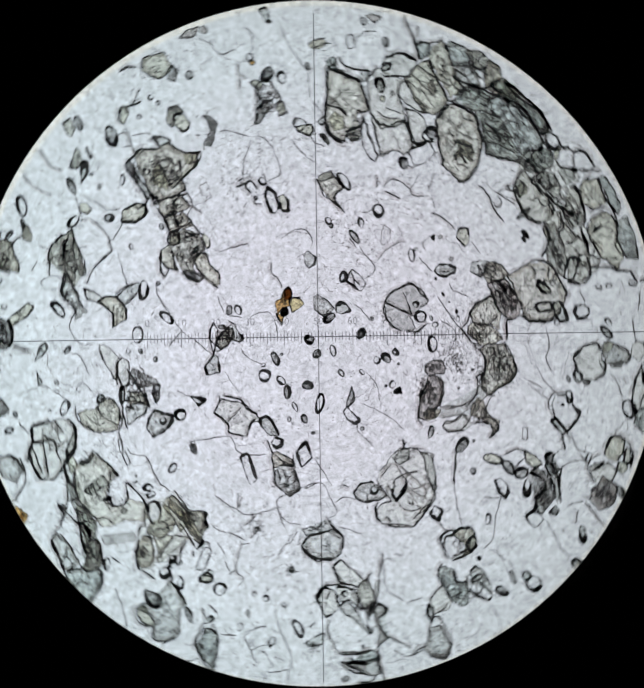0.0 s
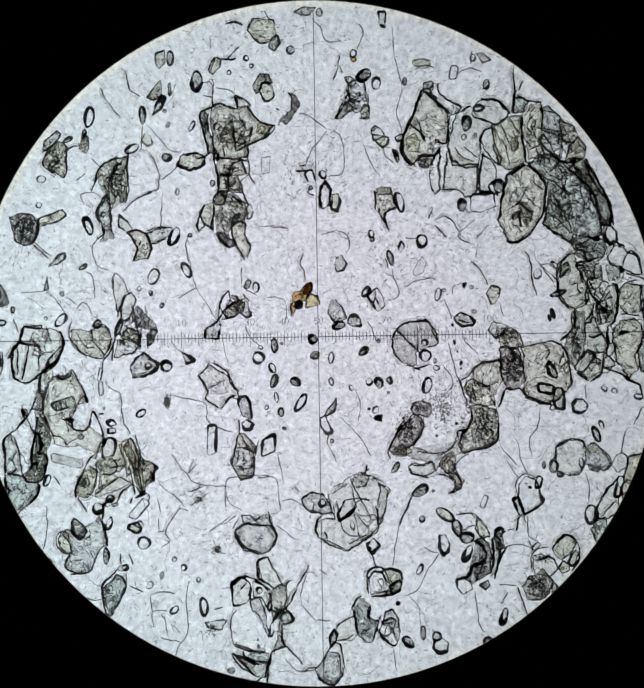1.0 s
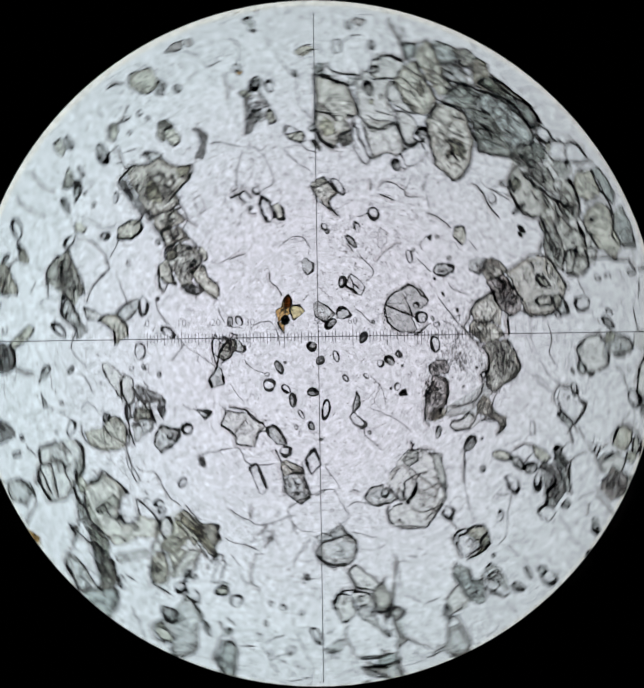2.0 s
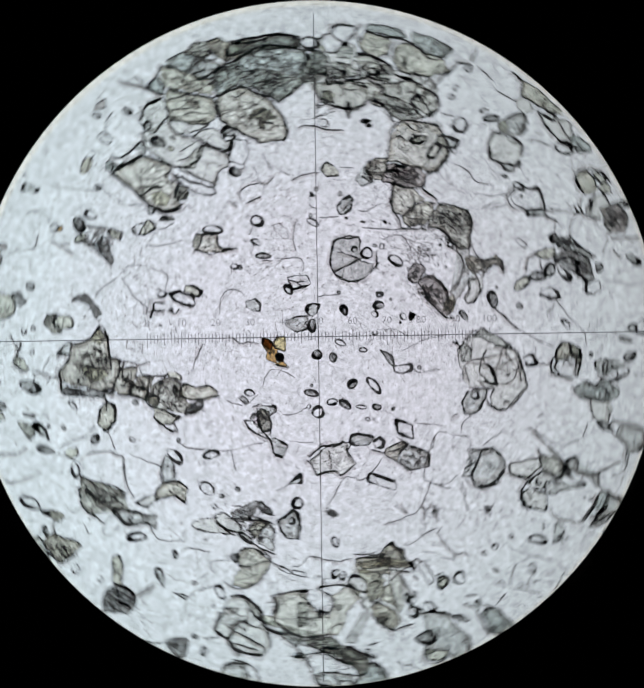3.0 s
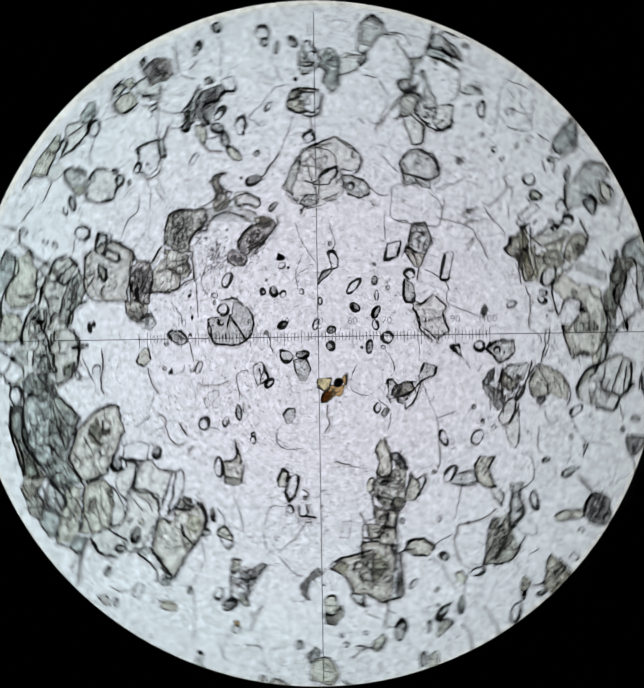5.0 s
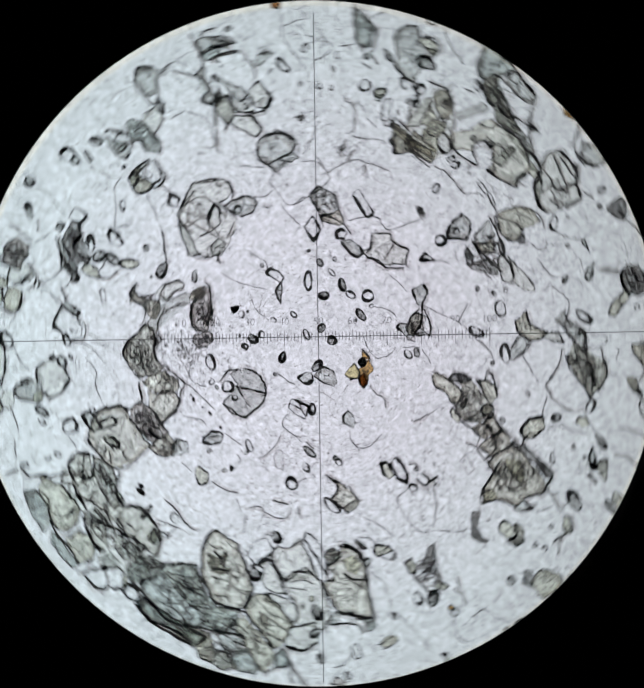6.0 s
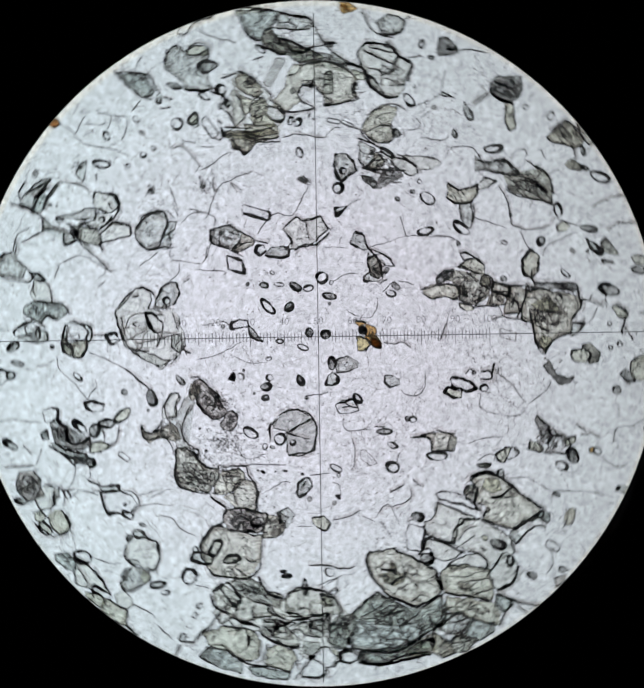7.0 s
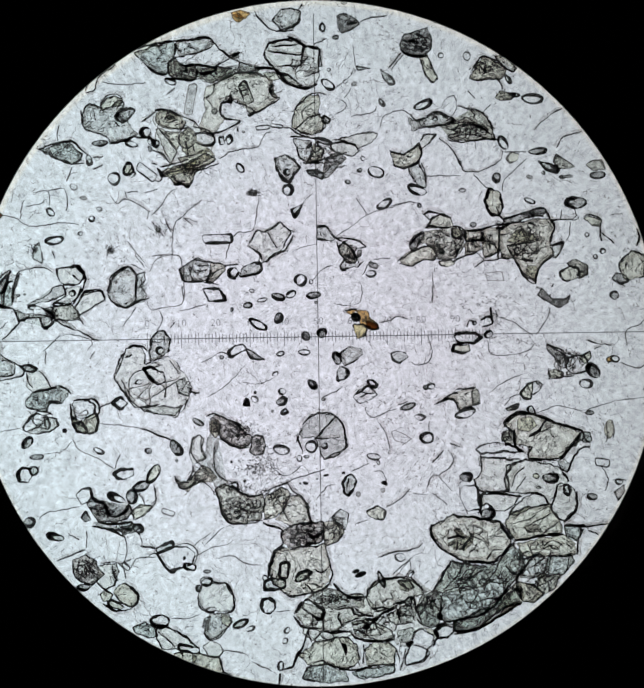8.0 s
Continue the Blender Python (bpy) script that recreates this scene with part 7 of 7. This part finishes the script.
patch(soot, soot_lines, 0.82, 7.14, 0.32, 0.45, 54, 67, 0.9, 0.3)
patch(soot, soot_lines, 1.25, 6.79, 0.10, 0.19, 24, 87, 0.9, 0.4)
patch(soot, soot_lines, -2.57, 0.97, 0.23, 0.23, 42, 37, 0.6, 0.3)
patch(soot, soot_lines, 4.60, -1.23, 0.32, 0.45, 30, 137, 0.8, 0.5)
patch(soot, soot_lines, 7.98, -3.53, 0.32, 0.32, 24, 147, 0.6, 0.5)
patch(soot, soot_lines, 7.89, -5.42, 0.13, 0.26, 24, 87, 0.8, 0.4)
patch(soot, soot_lines, 1.69, 4.14, 0.19, 0.32, 18, 87, 1, 0.6)
patch(soot, soot_lines, -2.34, -3.55, 0.23, 0.38, 36, 147, 0.8, 0.4)
patch(soot, soot_lines, -3.06, -1.13, 0.38, 0.38, 24, 127, 0.8, 0.5)
patch(soot, soot_lines, 5.67, 5.88, 0.10, 0.38, 50, 87, 0.6, 0.6)
patch(soot, soot_lines, 7.08, 6.05, 0.32, 0.38, 70, 147, 0.8, 0.5)
patch(soot, soot_lines, 6.90, 3.59, 0.32, 0.28, 50, 137, 0.8, 0.5)
patch(soot, soot_lines, 7.58, 4.94, 0.23, 0.26, 40, 137, 0.8, 0.5)
patch(soot, soot_lines, 3.02, 5.28, 0.18, 0.20, 30, 87, 1, 0.5)
patch(soot, soot_lines, 3.70, 6.32, 0.10, 0.45, 30, 87, 1, 0.6)
patch(soot, soot_lines, 7.38, -0.04, 0.13, 0.49, 90, 87, 0.8, 0.6)
patch(soot, soot_lines, 8.22, 0.87, 0.20, 0.28, 50, 117, 0.9, 0.5)
patch(soot, soot_lines, 7.86, 1.58, 0.15, 0.38, 50, 87, 1, 0.5)
patch(soot, soot_lines, 7.70, 2.16, 0.20, 0.23, 40, 137, 0.9, 0.5)
patch(soot, soot_lines, 7.48, 2.86, 0.20, 0.26, 40, 137, 0.8, 0.5)
patch(soot, soot_lines, 8.85, -0.80, 0.18, 0.18, 12, 87, 1, 0.7)
patch(soot, soot_lines, 8.96, 1.33, 0.23, 0.32, 18, 87, 1, 0.7)
patch(soot, soot_lines, 8.92, 1.84, 0.32, 0.10, 24, 167, 0.6, 0.4)
patch(soot, soot_lines, -8.22, -2.92, 0.13, 0.41, 80, 87, 0.7, 0.5)
patch(soot, soot_lines, -8.24, -3.70, 0.18, 0.26, 40, 87, 1, 0.5)
patch(soot, soot_lines, -8.74, -4.53, 0.28, 0.45, 30, 47, 0.7, 0.5)
patch(soot, soot_lines, -6.25, -3.65, 0.10, 0.10, 12, 87, 1, 0.9)
patch(soot, soot_lines, -5.27, -3.62, 0.20, 0.51, 50, 102, 0.6, 0.5)
patch(soot, soot_lines, -6.94, -4.14, 0.13, 0.23, 24, 87, 1, 0.6)
patch(soot, soot_lines, -7.70, -2.22, 0.38, 0.64, 18, 87, 1, 0.7)
patch(soot, soot_lines, -7.64, -1.06, 0.18, 0.10, 20, 147, 0.8, 0.4)
patch(soot, soot_lines, -2.86, 2.98, 0.20, 0.18, 40, 137, 0.8, 0.5)
patch(soot, soot_lines, -2.84, 4.72, 0.15, 0.32, 40, 87, 1, 0.5)
patch(soot, soot_lines, -2.66, 5.10, 0.13, 0.19, 24, 87, 1, 0.5)
patch(soot, soot_lines, -2.90, 6.21, 0.15, 0.28, 40, 87, 1, 0.6)
patch(soot, soot_lines, -2.40, 5.92, 0.18, 0.23, 24, 127, 0.8, 0.5)
patch(soot, soot_lines, -2.74, 4.14, 0.18, 0.18, 24, 87, 1, 0.5)
patch(soot, soot_lines, -1.26, -7.83, 0.13, 0.26, 40, 117, 0.8, 0.5)
patch(soot, soot_lines, 1.27, -8.42, 0.15, 0.15, 20, 137, 0.8, 0.5)
web(5.50, -0.77, 0.32, 0.51, 16)
web(5.36, 0.19, 0.36, 0.32, 14)
web(-8.26, -0.11, 0.45, 0.45, 8)
web(2.45, -2.53, 0.26, 0.51, 12)
web(4.66, -2.50, 0.38, 0.64, 18)
web(4.46, -1.48, 0.32, 0.45, 8)
web(-8.82, 3.31, 0.36, 0.41, 14)
web(-5.60, 0.28, 0.45, 0.51, 18)
web(-6.17, 4.79, 0.32, 0.64, 14)
web(-7.93, 5.34, 0.28, 0.49, 10)
web(6.19, -7.06, 0.36, 0.36, 14)
web(4.53, -6.49, 0.23, 0.36, 12)
web(5.06, -5.88, 0.13, 0.36, 8)
web(-2.63, 1.04, 0.28, 0.28, 8)
web(0.88, 7.20, 0.36, 0.51, 14)
web(3.66, -3.67, 0.23, 0.45, 8)
web(1.79, -8.31, 0.32, 0.51, 8)
web(1.79, -6.97, 0.45, 0.38, 6)
web(-2.27, -3.55, 0.28, 0.45, 8)
web(0.87, -4.90, 0.83, 1.02, 8)
web(7.24, 4.20, 0.64, 0.96, 26)
web(6.81, 5.75, 0.58, 0.64, 22)
web(6.15, 6.29, 0.20, 0.64, 9)
web(2.99, 5.28, 0.20, 0.19, 6)
web(5.85, 4.03, 0.51, 0.90, 9)
web(7.36, 0.03, 0.18, 0.70, 14)
web(8.14, 1.12, 0.36, 0.58, 14)
web(7.76, 2.09, 0.31, 0.41, 10)
web(7.73, 2.79, 0.38, 0.31, 9)
web(7.91, -0.44, 0.31, 0.49, 6)
web(-8.28, -3.70, 0.19, 0.36, 7)
web(-8.18, -2.59, 0.13, 0.58, 8)
web(-6.80, -4.02, 0.20, 0.32, 6)
web(-5.34, -3.62, 0.20, 0.51, 7)
web(-2.64, 6.20, 0.58, 0.58, 20)
web(-2.76, 3.69, 0.36, 0.51, 12)
web(-2.77, 4.85, 0.28, 0.45, 14)
web(-1.26, -7.83, 0.18, 0.26, 6)
web(-3.54, 6.51, 0.09, 0.38, 8)
web(5.56, -0.77, 0.28, 0.51, 8)
tagged(part("sooty_specks", soot, RIMS[1], section, "dark dusty specks within the grains"), kind="stuff")
tagged(part("sooty_needles", soot_lines, RIMS[1], section, "short dark needles within the grains"), kind="stuff")
tagged(part("crack_flanks", shade_bands, EDGE_SHADE, section, "soft grey shading beside the jointed cracks"), kind="stuff")
tagged(part("crack_web", cracks, RIMS[2], section, "dark jointed cracks cutting the grain clusters"), kind="stuff")
tagged(part("fine_inclusions", marks, RIMS[0], section, "countless tiny grey specks and needles"), kind="stuff")
tagged(part("hairline_cracks", lines, RIMS[0], section, "faint hairline cracks through the quartz"), kind="stuff")


# ---- the turn of the stage ----
def motions():
    walk(section, [(t, pose(x * MM, y * MM, 0, 0, 0, turn)) for t, x, y, turn in TURNS])


motions()
